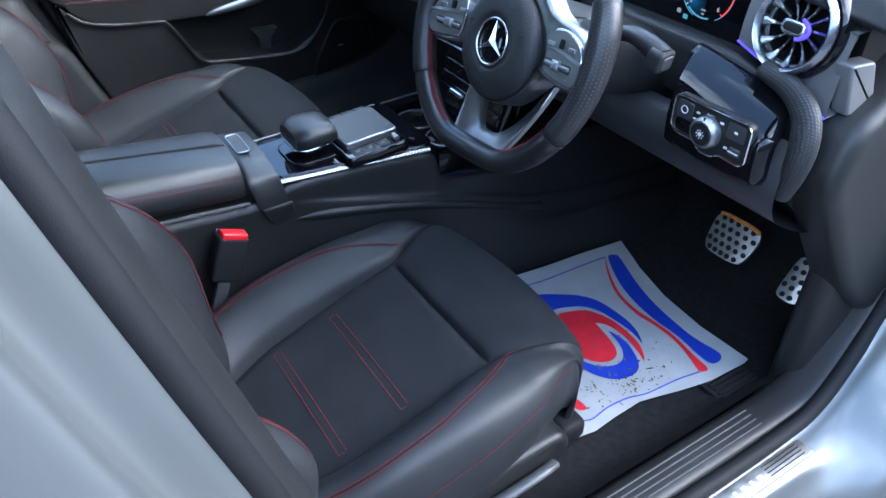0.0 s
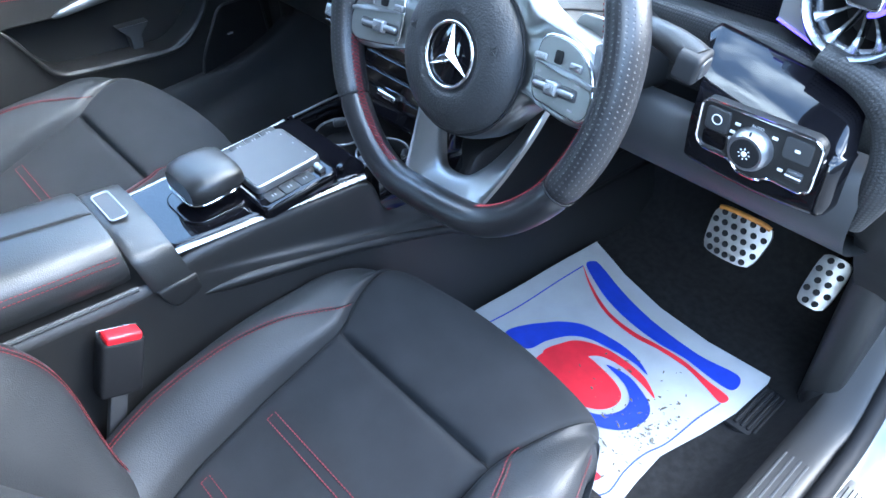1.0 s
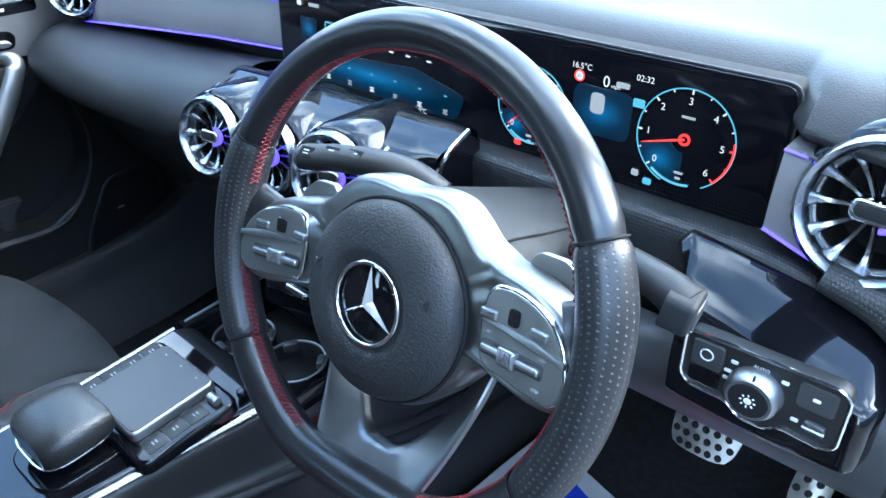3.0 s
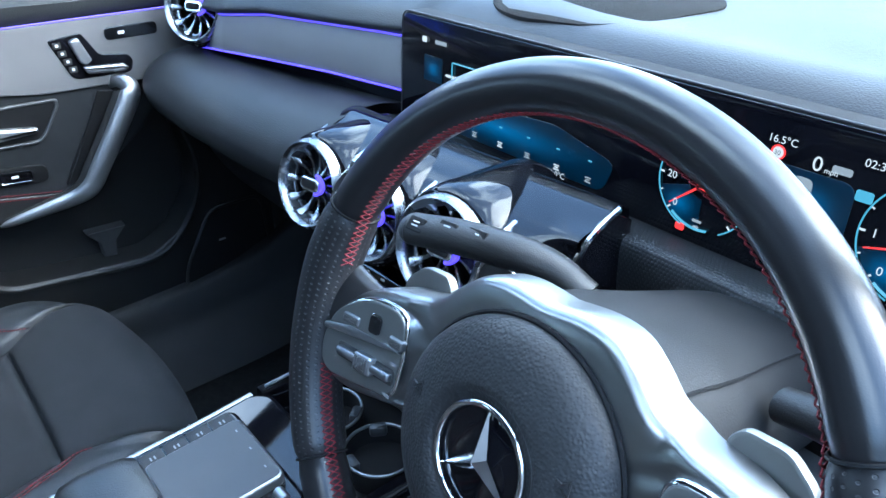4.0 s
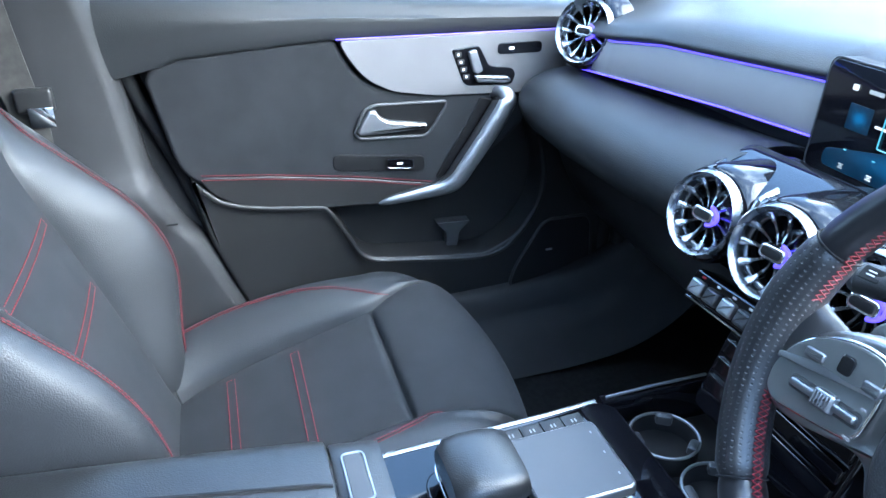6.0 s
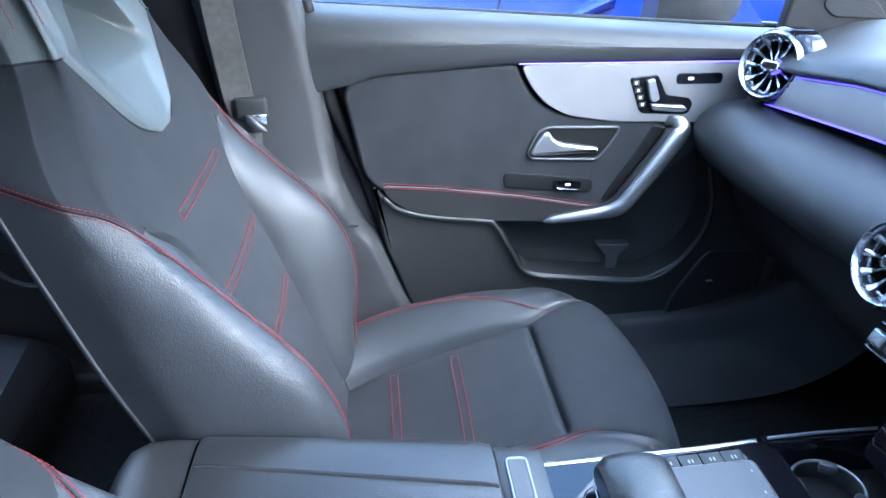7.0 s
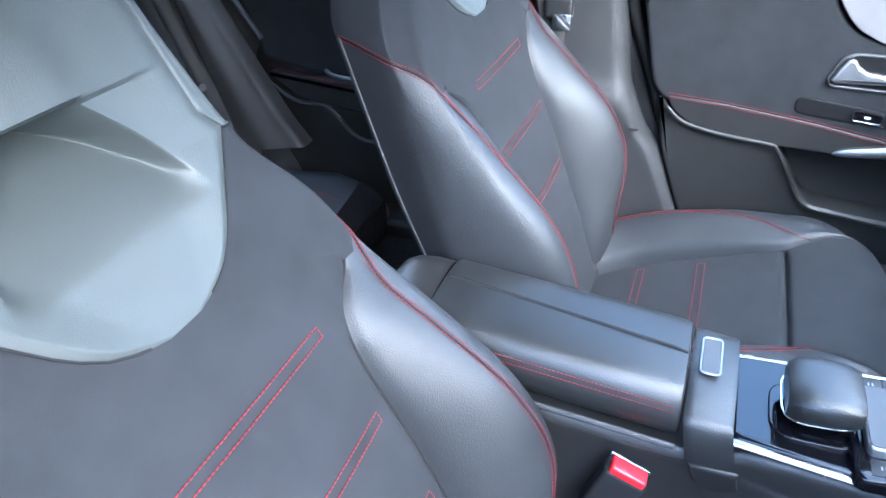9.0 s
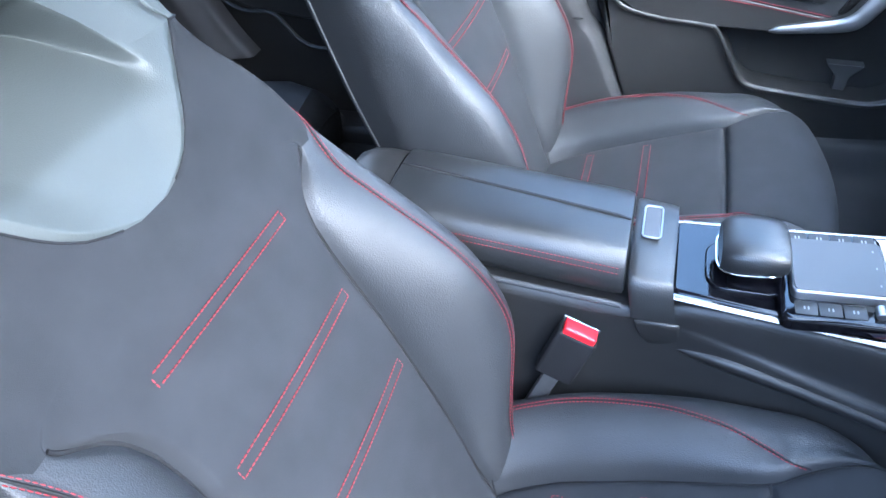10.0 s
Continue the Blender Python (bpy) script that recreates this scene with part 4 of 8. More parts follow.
def steering_column():
    top = thing("steering_column", "dark soft-touch steering column shroud", "steering column", (WHEEL.x, WHEEL.y + 0.12, WHEEL.z))
    ax = Vector((0, math.cos(RAKE), -math.sin(RAKE)))
    up = Vector((0, math.sin(RAKE), math.cos(RAKE)))
    rows = []
    for s, w, h, lift in ((0.018, 0.056, 0.056, 0.0), (0.035, 0.072, 0.064, 0.004), (0.06, 0.08, 0.068, 0.008), (0.10, 0.08, 0.066, 0.010), (0.15, 0.072, 0.062, 0.012), (0.22, 0.066, 0.058, 0.014), (0.30, 0.06, 0.052, 0.014)):
        c = WHEEL + ax * s + up * lift
        loop = []
        for a in np.linspace(0, 2 * math.pi, 41)[:-1]:
            x, z = math.cos(a), math.sin(a)
            x, z = math.copysign(abs(x) ** 0.75, x), math.copysign(abs(z) ** 0.75, z)
            loop.append(c + Vector((x * w, 0, 0)) + up * z * h * (0.9 if z > 0 else 0.8))
        rows.append(loop)
    part("upper_shroud", loft(rows, True, True), SHROUD, top, "grey-black soft column cover")
    seam = []
    for s, w, h, lift in ((0.04, 0.0745, 0.0655, 0.005), (0.06, 0.0806, 0.0686, 0.008), (0.10, 0.0806, 0.0666, 0.010), (0.15, 0.0726, 0.0626, 0.012), (0.2, 0.068, 0.06, 0.0135)):
        seam.append(WHEEL + ax * s + up * (lift + 0.9 * h * math.sin(0.9) ** 0.75) + Vector((w * math.cos(0.9) ** 0.75, 0, 0)))
    part("shroud_seam", tube(catmull(seam, 5), 0.0009, 5), RUBBER, top)
    # control stalks
    for s in (-1, 1):
        if s < 0:
            pts = [(0.300, 0.345, 0.925), (0.275, 0.338, 0.938), (0.25, 0.325, 0.944), (0.21, 0.318, 0.94), (0.165, 0.314, 0.930)]
            r = [0.012, 0.0125, 0.0135, 0.014, 0.0135]
        else:
            pts = [(0.43, 0.345, 0.925), (0.46, 0.338, 0.934), (0.49, 0.331, 0.935), (0.51, 0.328, 0.931), (0.522, 0.326, 0.927)]
            r = [0.011, 0.012, 0.0135, 0.015, 0.0155]
        pts = catmull(pts, 5)
        rr = [r[0] + (lerp([(0, r[0]), (1, r[1]), (2, r[2]), (3, r[3]), (4, r[4])], i / 5) - r[0]) for i in range(len(pts))]
        stalk = part("wiper_stalk" if s < 0 else "gear_stalk", tube(pts, rr, 16, flat=0.85), PLASTIC, top, "black control stalk")
        tip = Vector(pts[-1])
        d = (tip - Vector(pts[-3])).normalized()
        if s > 0:
            cap = plane_at(tip + d * 0.008, (-0.12, 0.99, 0), (0.15, 0.1, 0.98))
            part("stalk_cap", slab(rect(-0.0145, -0.0125, 0.0145, 0.0125, 0.0065, 6), cap, 0.02, 0.004, 4), SHROUD, stalk, "square-shouldered stalk end")
            part("stalk_button", slab(rect(-0.0095, -0.008, 0.0095, 0.008, 0.0045, 6), lambda u, v, w, cap=cap: cap(u, v, w + 0.0016), 0.004, 0.0015, 3), PLASTIC_GREY, stalk, "grey end button")
            continue
        part("stalk_cap", tube([tip - d * 0.001, tip + d * 0.002, tip + d * 0.006, tip + d * 0.008], [rr[-1] * 1.02, rr[-1] * 1.0, rr[-1] * 0.85, rr[-1] * 0.5], 16, flat=0.85), PLASTIC_GREY, stalk, "grey stalk end")
        if s < 0:
            for xx in (0.176, 0.205, 0.23):
                q = Vector((xx, lerp([(0.165, 0.314), (0.25, 0.325)], xx), lerp([(0.165, 0.930), (0.21, 0.94), (0.25, 0.944)], xx)))
                at = plane_at(q + Vector((0, -0.0098, 0.0086)), (1, 0, 0.12), (0, 0.66, 0.75))
                part("stalk_button", slab(rect(-0.009, -0.0055, 0.009, 0.0055, 0.002), at, 0.004, 0.001), RUBBER, stalk)
                for dv in (-0.0016, 0.0012):
                    part("stalk_mark", slab(rect(-0.0034, dv, 0.0034, dv + 0.0009, 0.0003, 1), lambda u, v, w, at=at: at(u, v, w + 0.0006), 0.001, 0.0002), WHITE_MARK, stalk, "white printed symbol")
    return top


steering_column()

# ---- air vents ----
def air_vent(name, centre, facing, radius, label, group="air vents", depth=0.09):
    top = thing(name, label, "air vent", centre, group)
    w = Vector(facing).normalized()
    u = Vector((0, 0, 1)).cross(w).normalized()
    v = w.cross(u)
    at = plane_at(centre, u, v)
    circ = [(math.cos(a), math.sin(a)) for a in np.linspace(0, 2 * math.pi, 49)[:-1]]
    rows = [[at(x * r, y * r, d) for x, y in circ] for r, d in ((radius * 0.8, -0.02), (radius * 0.82, -0.004), (radius * 0.86, 0.004), (radius * 0.92, 0.0065), (radius * 0.98, 0.003), (radius, -0.006), (radius * 0.99, -0.02))]
    part("ring", loft(rows, True, False), RING, top, "bright metal vent ring")
    part("inner_ring", tube([at(x * radius * 0.79, y * radius * 0.79, -0.013) for x, y in circ], 0.0022, 8, True), RING, top, "thin inner vent ring")
    rows = [[at(x * r, y * r, -0.007) + Vector((0, d, 0)) for x, y in circ] for r, d in ((radius * 0.99, -0.003), (radius * 1.05, -0.002), (radius * 1.1, 0.003), (radius * 1.13, 0.012), (radius * 1.13, 0.03), (radius * 1.12, depth))]
    part("collar", loft(rows, True, False), GLOSS, top, "gloss black collar")
    rows = [[at(x * r, y * r, d) for x, y in circ] for r, d in ((radius * 0.82, -0.008), (radius * 0.8, -0.03), (radius * 0.7, -0.05), (0.0005, -0.055))]
    part("throat", loft(rows, True, False), RUBBER, top, "dark vent throat")
    for k in range(12):
        a = 2 * math.pi * k / 12 + 0.1
        d, e = Vector((math.cos(a), math.sin(a))), Vector((-math.sin(a), math.cos(a)))
        rows = []
        for r, wd, dep in ((0.2, 0.03, -0.012), (0.4, 0.034, -0.015), (0.6, 0.048, -0.014), (0.72, 0.068, -0.01), (0.82, 0.1, -0.004)):
            q = d * radius * r
            f = e * radius * wd
            rows.append([at(*(q + f), dep - 0.001), at(*(q + f * 0.6), dep + 0.0015), at(*(q - f * 0.6), dep + 0.0015), at(*(q - f), dep - 0.001), at(*q, dep - 0.014)])
        part("blade", loft(rows, True, True), RING, top)
    hub_o = rounded([(-radius * 0.3, -radius * 0.15), (radius * 0.3, -radius * 0.15), (radius * 0.3, radius * 0.15), (-radius * 0.3, radius * 0.15)], radius * 0.15, 5)
    hub = part("hub", slab(hub_o, lambda a, b, c: at(a, b, c + 0.001), 0.014, 0.002, 3), CHROME, top, "oval chrome hub")
    hub_i = [(x * 0.78, y * 0.6) for x, y in (tuple(q) for q in hub_o)]
    part("hub_insert", slab(hub_i, lambda a, b, c: at(a, b, c + 0.0016), 0.002, 0.0005), RUBBER, hub, "ribbed black hub insert")
    light = [at(math.cos(a) * radius * 0.36, math.sin(a) * radius * 0.22, -0.004) for a in np.linspace(-1.25, 1.25, 16)]
    part("light_ring", tube(light, 0.0022, 6), LED, hub, "blue lit crescent")
    return top


for x, z in ((-0.083, 0.866), (0.023, 0.872), (0.129, 0.879)):
    air_vent("centre_air_vent", (x, 0.364, z), (0.14, -0.95, 0.24), 0.0475, "round turbine air vent with chrome ring and blue light")
air_vent("side_air_vent", (-0.572, 0.462, 0.96), (0.42, -0.86, 0.24), 0.054, "round turbine air vent beside the passenger door", depth=0.03)
air_vent("side_air_vent", (0.586, 0.462, 0.958), (-0.1, -0.95, 0.22), 0.054, "round turbine air vent beside the light switches", depth=0.03)

# ---- dashboard ----
def dashboard():
    top = thing("dashboard", "black soft-touch dashboard with silver band and violet light strips", "dashboard", (0, 0.6, 0.66))
    # upper pad, from the lip over the silver band to the windscreen
    lip = [(-0.70, 0.475, 0.945), (-0.6, 0.47, 0.953), (-0.5, 0.470, 0.962), (-0.39, 0.484, 0.976), (-0.15, 0.508, 0.990), (-0.11, 0.513, 0.993), (-0.09, 0.52, 0.993), (0.2, 0.52, 0.995), (0.50, 0.52, 0.993),
           (0.525, 0.478, 0.992), (0.6, 0.474, 0.985), (0.70, 0.48, 0.975)]
    xs = list(np.linspace(-0.70, -0.12, 24)) + [-0.11, -0.105, -0.098, -0.09] + list(np.linspace(-0.07, 0.48, 18)) + [0.5, 0.508, 0.516, 0.525] + list(np.linspace(0.54, 0.70, 8))
    rows = []
    for x in xs:
        y0 = lerp([(a, b) for a, b, c in lip], x)
        z0 = lerp([(a, c) for a, b, c in lip], x)
        edge = max(0.0, (abs(x) - 0.56) / 0.14) ** 2
        prof = [(y0 + 0.05, z0 - 0.012), (y0 + 0.01, z0 - 0.004), (y0, z0 + 0.002), (y0 + 0.003, z0 + 0.01), (y0 + 0.02, z0 + 0.024), (y0 + 0.06, z0 + 0.037 - 0.02 * edge),
                (0.64, 1.026 + 0.004 * math.cos(x * 3) - 0.03 * edge), (0.8, 1.03 - 0.035 * edge), (0.95, 1.028 - 0.04 * edge), (1.08, 1.015 - 0.04 * edge), (1.12, 0.99)]
        if -0.1 < x < 0.515:
            prof[4], prof[5] = (y0 + 0.02, z0 + 0.024), (y0 + 0.055, z0 + 0.035)
        rows.append([Vector((x, q.x, q.y)) for q in catmull([Vector((a, b, 0)) for a, b in prof], 4)])
    part("upper_pad", loft(rows), DASH_SKIN, top, "grained soft upper dashboard pad")
    # loudspeaker grille in the pad's middle
    poly = [(-0.046, 0.58), (-0.015, 0.556), (0.026, 0.548), (0.105, 0.563), (0.133, 0.6), (0.15, 0.71), (0.12, 0.75), (0.0, 0.745), (-0.09, 0.695)]
    top_at = lambda u, v, w: Vector((u, v, lerp([(0.54, 1.0245), (0.575, 1.0298), (0.64, 1.0302), (0.8, 1.0342)], v) + w))
    part("speaker_grille", slab(rounded(poly, 0.03, 6), top_at, 0.008, 0.0006), GRILLE, top, "flat dark speaker grille")
    # body behind everything
    rows = []
    for x in np.linspace(-0.66, 0.64, 14):
        drop = 0.03 if x > 0.17 else 0.0
        prof = [(0.53, 0.985), (0.53, 0.9), (0.505, 0.892), (0.49, 0.86), (0.48, 0.80), (0.48, 0.77 - drop), (0.56, 0.70 - drop), (0.72, 0.64 - drop), (0.95, 0.64), (1.1, 0.7), (1.1, 0.985)]
        rows.append([(x, y, z) for y, z in prof])
    part("dash_core", loft(rows, True, True), RUBBER, top, "dark inner dashboard body", smooth=20)
    # silver band with its two light strips
    for x0, x1, n in ((-0.63, -0.085, 140), (0.517, 0.655, 50)):
        up, low, rows = [], [], []
        for x in np.linspace(x0, x1, n):
            zu = lerp([(-0.63, 0.951), (-0.5, 0.958), (-0.39, 0.973), (-0.15, 0.987), (-0.07, 0.99), (0.5, 0.985), (0.66, 0.968)], x)
            back = lerp([(-0.63, 0.0), (-0.5, 0.002), (-0.39, 0.016), (-0.09, 0.046), (0.5, 0.0)], x)
            zl = lerp([(-0.63, 0.893), (-0.5, 0.906), (-0.25, 0.923), (-0.07, 0.93), (0.5, 0.925), (0.56, 0.905), (0.66, 0.868)], x)
            rows.append([Vector((x, q.x, q.y)) for q in catmull([Vector(p) for p in ((0.53, zl + 0.002, 0), (0.472 + back, zl, 0), (0.467 + back, zl + 0.004, 0), (0.469 + back, (zl + zu) / 2, 0), (0.475 + back, zu - 0.004, 0), (0.48 + back, zu, 0), (0.545, zu, 0))], 8)])
            up.append(Vector((x, 0.4735 + back, zu - 0.001)))
            low.append(Vector((x, 0.4655 + back, zl + 0.0005)))
        bm = loft(rows)
        vent = Vector((-0.572, 0, 0.96)) if x0 < 0 else Vector((0.586, 0, 0.958))
        near = lambda p, r: (Vector((p.x, 0, p.z)) - vent).length < r
        bmesh.ops.delete(bm, geom=[f for f in bm.faces if near(f.calc_center_median(), 0.052)], context="FACES")
        up, low = ([p for p in line if not near(p, 0.056) and (x0 > 0 or p.x > vent.x)] for line in (up, low))
        if x0 > 0:
            up = [p for p in up if p.x < vent.x]
        part("silver_band", bm, TRIM_SILVER, top, "pale silver dashboard band")
        part("light_strip", tube(up, 0.0011, 6), LED, top, "violet blue light strip")
        part("light_strip", tube(low, 0.0013, 6), LED, top, "violet blue light strip")
    # padded roll in front of the passenger
    rows = []
    for x in np.concatenate([np.linspace(-0.668, -0.62, 8), np.linspace(-0.60, -0.12, 26)]):
        k = math.sqrt(max(0.02, 1 - max(0, (-0.60 - x) / 0.07) ** 2))
        cy, cz = 0.455, lerp([(-0.67, 0.842), (-0.5, 0.838), (-0.3, 0.846), (-0.12, 0.862)], x)
        prof = [(0.53, 0.052), (0.02, 0.056), (-0.03, 0.048), (-0.062, 0.026), (-0.075, -0.004), (-0.066, -0.034), (-0.04, -0.058), (0.0, -0.072), (0.08, -0.07)]
        prof[0] = (0.06, 0.05)
        rows.append([Vector((x, cy + q.x * (0.55 + 0.45 * k), cz + q.y * k)) for q in catmull([Vector((a, b, 0)) for a, b in prof], 4)])
    bm = loft(rows, uv=True)
    part("padded_roll", bm, DASH_SKIN, top, "padded dark roll in front of the passenger")
    # glove box face
    rows = []
    for x in np.linspace(-0.62, -0.10, 10):
        rows.append([Vector((x, q.x, q.y)) for q in catmull([Vector(p) for p in ((0.45, 0.785, 0), (0.455, 0.76, 0), (0.48, 0.70, 0), (0.53, 0.63, 0), (0.60, 0.58, 0), (0.75, 0.57, 0))], 4)])
    part("glove_box", loft(rows), PLASTIC, top, "dark glove box face")
    # ribbed strip under the screen, running round the light switches
    rows = []
    for x in list(np.linspace(-0.13, 0.60, 30)) + list(np.linspace(0.61, 0.655, 6)):
        d = max(0.0, (x - 0.5) / 0.155)
        rows.append([Vector((x, q.x, q.y - 0.055 * d * d)) for q in catmull([Vector(p) for p in ((0.515, 0.896, 0), (0.495, 0.9, 0), (0.474, 0.9035, 0), (0.4635, 0.9025, 0), (0.459, 0.896, 0), (0.4585, 0.88, 0), (0.461, 0.85, 0), (0.468, 0.82, 0))], 4)])
    part("ribbed_strip", loft(rows, uv=True), RIBBED, top, "ribbed dark trim strip")
    # textured frame curving down the side of the switch panel
    spine = catmull([Vector(p) for p in ((0.57, 0.452, 0.905), (0.615, 0.446, 0.897), (0.647, 0.436, 0.879), (0.661, 0.428, 0.85), (0.661, 0.426, 0.815), (0.652, 0.432, 0.775))], 6)
    rows = []
    for i, q in enumerate(spine):
        t = (spine[min(i + 1, len(spine) - 1)] - spine[max(i - 1, 0)]).normalized()
        out = Vector((-t.z, 0, t.x)).normalized()
        w = 0.0175 * math.sin(math.pi * (0.22 + 0.56 * i / (len(spine) - 1)))
        rows.append([q + out * (w * math.cos(a)) + Vector((0, 0.002 + 0.014 * math.sin(a), 0)) for a in np.linspace(0, 2 * math.pi, 25)])
    part("side_frame", loft(rows, uv=True), RIBBED, top, "ribbed dark trim frame")
    # knee panel
    rows = []
    for x in np.linspace(0.16, 0.655, 40):
        h = max(0.0, min(1.0, (x - 0.47) / 0.03))
        rows.append([Vector((x, q.x, q.y)) for q in catmull([Vector(p) for p in ((0.452 - 0.006 * h, 0.815 + 0.022 * h, 0), (0.43 - 0.008 * h, 0.812 + 0.012 * h, 0), (0.415, 0.79, 0), (0.422, 0.755, 0), (0.45, 0.725, 0), (0.54, 0.68, 0), (0.68, 0.645, 0))], 4)])
    part("knee_panel", loft(rows), PLASTIC_GREY, top, "grey-black knee panel")
    # right-hand end of the dashboard beside the door opening
    at = plane_at((0.70, 0, 0), (0, 1, 0), (0, 0, 1))
    poly = [(0.455, 0.79), (0.478, 0.865), (0.53, 0.892), (0.60, 0.93), (0.70, 0.985), (0.95, 1.0), (1.05, 0.7), (0.86, 0.50), (0.72, 0.47), (0.62, 0.56), (0.53, 0.68)]
    part("end_panel", slab(rounded(poly, 0.05, 8), at, 0.06, 0.02, 5), PLASTIC, top, "curved black end panel")
    at = plane_at((0.668, 0, 0), (0, 1, 0), (0, 0, 1))
    part("end_cap", slab(rounded([(0.463, 0.94), (0.512, 0.935), (0.545, 0.868), (0.488, 0.872)], 0.006), at, 0.02, 0.004, 3), TRIM_SILVER, top, "pale silver end cap")
    return top


dashboard()


def centre_panel():
    """The gloss black housing of the three middle vents with the buttons below them."""
    top = thing("centre_vent_housing", "gloss black housing round the centre air vents", "dashboard panel", (0.06, 0.40, 0.80))
    rows = []
    for x in np.linspace(-0.150, 0.238, 56):
        e = math.sqrt(max(0.0, 1 - (1 - min(1.0, (x + 0.150) / 0.02)) ** 2))
        lift = 0.007 * (x + 0.083) / 0.21
        cut = max(0.0, (x - 0.205) / 0.033)
        prof = [(0.468, 0.9), (0.464, 0.9165), (0.452, 0.9185), (0.43, 0.912), (0.408, 0.9035 + 0.002 * cut), (0.392 + 0.02 * cut, 0.894), (0.384 + 0.03 * cut, 0.882), (0.3815 + 0.038 * cut, 0.865), (0.383 + 0.04 * cut, 0.835), (0.388 + 0.04 * cut, 0.81), (0.42, 0.79)]
        rows.append([Vector((x, 0.475 + (q.x - 0.475) * (0.45 + 0.55 * e), 0.86 + (q.y - 0.86) * (0.7 + 0.3 * e) + lift)) for q in catmull([Vector((a, b, 0)) for a, b in prof], 5)])
    part("housing", loft(rows), GLOSS, top, "gloss black curved panel")
    part("end_cheek", slab([(0.470, 0.80), (0.470, 0.915), (0.452, 0.926), (0.425, 0.9175), (0.412, 0.902), (0.409, 0.885), (0.411, 0.80)], plane_at((0.239, 0, 0), (0, 1, 0), (0, 0, 1)), 0.006, 0.001), GLOSS, top, "gloss black end cheek")
    part("end_trim", tube(catmull([(0.2385, 0.452, 0.9295), (0.2385, 0.436, 0.9235), (0.2375, 0.42, 0.9135), (0.235, 0.411, 0.90), (0.233, 0.4085, 0.884), (0.232, 0.411, 0.868)], 5), 0.003, 8), CHROME, top, "thin chrome edge")
    # fins between the vents
    for x in (-0.03, 0.076, 0.176):
        part("vent_fin", tube(catmull([(x, 0.405, 0.909), (x + 0.001, 0.388, 0.902), (x + 0.002, 0.379, 0.888), (x + 0.002, 0.377, 0.868)], 4), 0.0035, 8), CHROME, top, "small chrome fin between two vents")
    # start button in its own short barrel
    o = Vector((0.2, 0.372, 0.8765))
    w = Vector((0.14, -0.95, 0.24)).normalized()
    u = Vector((0, 0, 1)).cross(w).normalized()
    at = plane_at(o, u, w.cross(u))
    circ = [(math.cos(k), math.sin(k)) for k in np.linspace(0, 2 * math.pi, 37)[:-1]]
    barrel = [[at(x * r, y * r, d) for x, y in circ] for r, d in ((0.0225, -0.004), (0.0275, -0.006), (0.030, -0.012), (0.031, -0.03), (0.031, -0.08))]
    part("button_barrel", loft(barrel, True, False), GLOSS, top, "gloss black button barrel")
    part("barrel_ring", tube([at(x * 0.0272, y * 0.0272, -0.0055) for x, y in circ], 0.0018, 8, True), CHROME, top, "chrome barrel ring")
    face = [(math.copysign(abs(x) ** 0.75, x), math.copysign(abs(y) ** 0.75, y)) for x, y in circ]
    btn = part("start_button", slab([(x * 0.0195, y * 0.0195) for x, y in face], lambda a, b, c: at(a, b, c + 0.012), 0.022, 0.003, 3), PLASTIC, top, "black start button")
    part("button_ring", tube([at(x * 0.0186, y * 0.0186, 0.0115) for x, y in face], 0.0016, 8, True), CHROME, btn, "chrome button ring")
    part("button_mark", tube([at(0.0045 * x, 0.0045 * y, 0.0122) for x, y in circ], 0.0005, 5, True), WHITE_MARK, btn, "pale ring symbol")
    part("button_text", slab(rect(-0.005, -0.0095, 0.005, -0.0075, 0.0004, 1), lambda a, b, c: at(a, b, c + 0.0124), 0.0006, 0.0001, 1), GREY_MARK, btn)
    # climate switches
    at = plane_at((0.03, 0.366, 0.793), (1, 0, 0.06), (0, 0.45, 1))
    strip = part("climate_strip", slab(rect(-0.115, -0.017, 0.125, 0.017, 0.008), at, 0.03, 0.004, 3), GLOSS, top, "black climate control strip")
    part("strip_edge", tube([at(x, -0.017, 0.001) for x in np.linspace(-0.108, 0.118, 12)], 0.0014, 6), CHROME, strip, "chrome lower edge")
    for k in range(9):
        x = -0.098 + k * 0.0255
        part("toggle_switch", slab(rect(x - 0.0105, -0.011, x + 0.0105, 0.006, 0.003), lambda u, v, w: at(u, v, w + 0.006), 0.012, 0.003, 3), SATIN if k in (0, 2, 6, 8) else PLASTIC_GREY, strip, "small toggle key")
        part("key_mark", slab(rect(x - 0.003, 0.009, x + 0.003, 0.0115, 0.0006, 1), lambda u, v, w: at(u, v, w + 0.0006), 0.001, 0.0002, 1), PRINT_RED if k == 0 else WHITE_MARK, strip)
    # slatted storage shutter below
    at = plane_at((0.025, 0.425, 0.70), (1, 0, 0), (0, 0.35, 1))
    back = part("shutter", slab(rect(-0.105, -0.09, 0.105, 0.085, 0.012), at, 0.03, 0.006), GLOSS, top, "slatted black storage shutter")
    for k in range(6):
        v = -0.062 + k * 0.024
        part("shutter_slat", slab(rect(-0.098, v, 0.098, v + 0.019, 0.003), lambda a, b, c: at(a, b, c + 0.0055), 0.006, 0.002), GLOSS, back)
    part("shutter_handle", slab(rect(-0.05, -0.052, -0.008, -0.040, 0.005), lambda a, b, c: at(a, b, c + 0.014), 0.014, 0.004, 3), CHROME, back, "chrome shutter handle")
    return top


centre_panel()


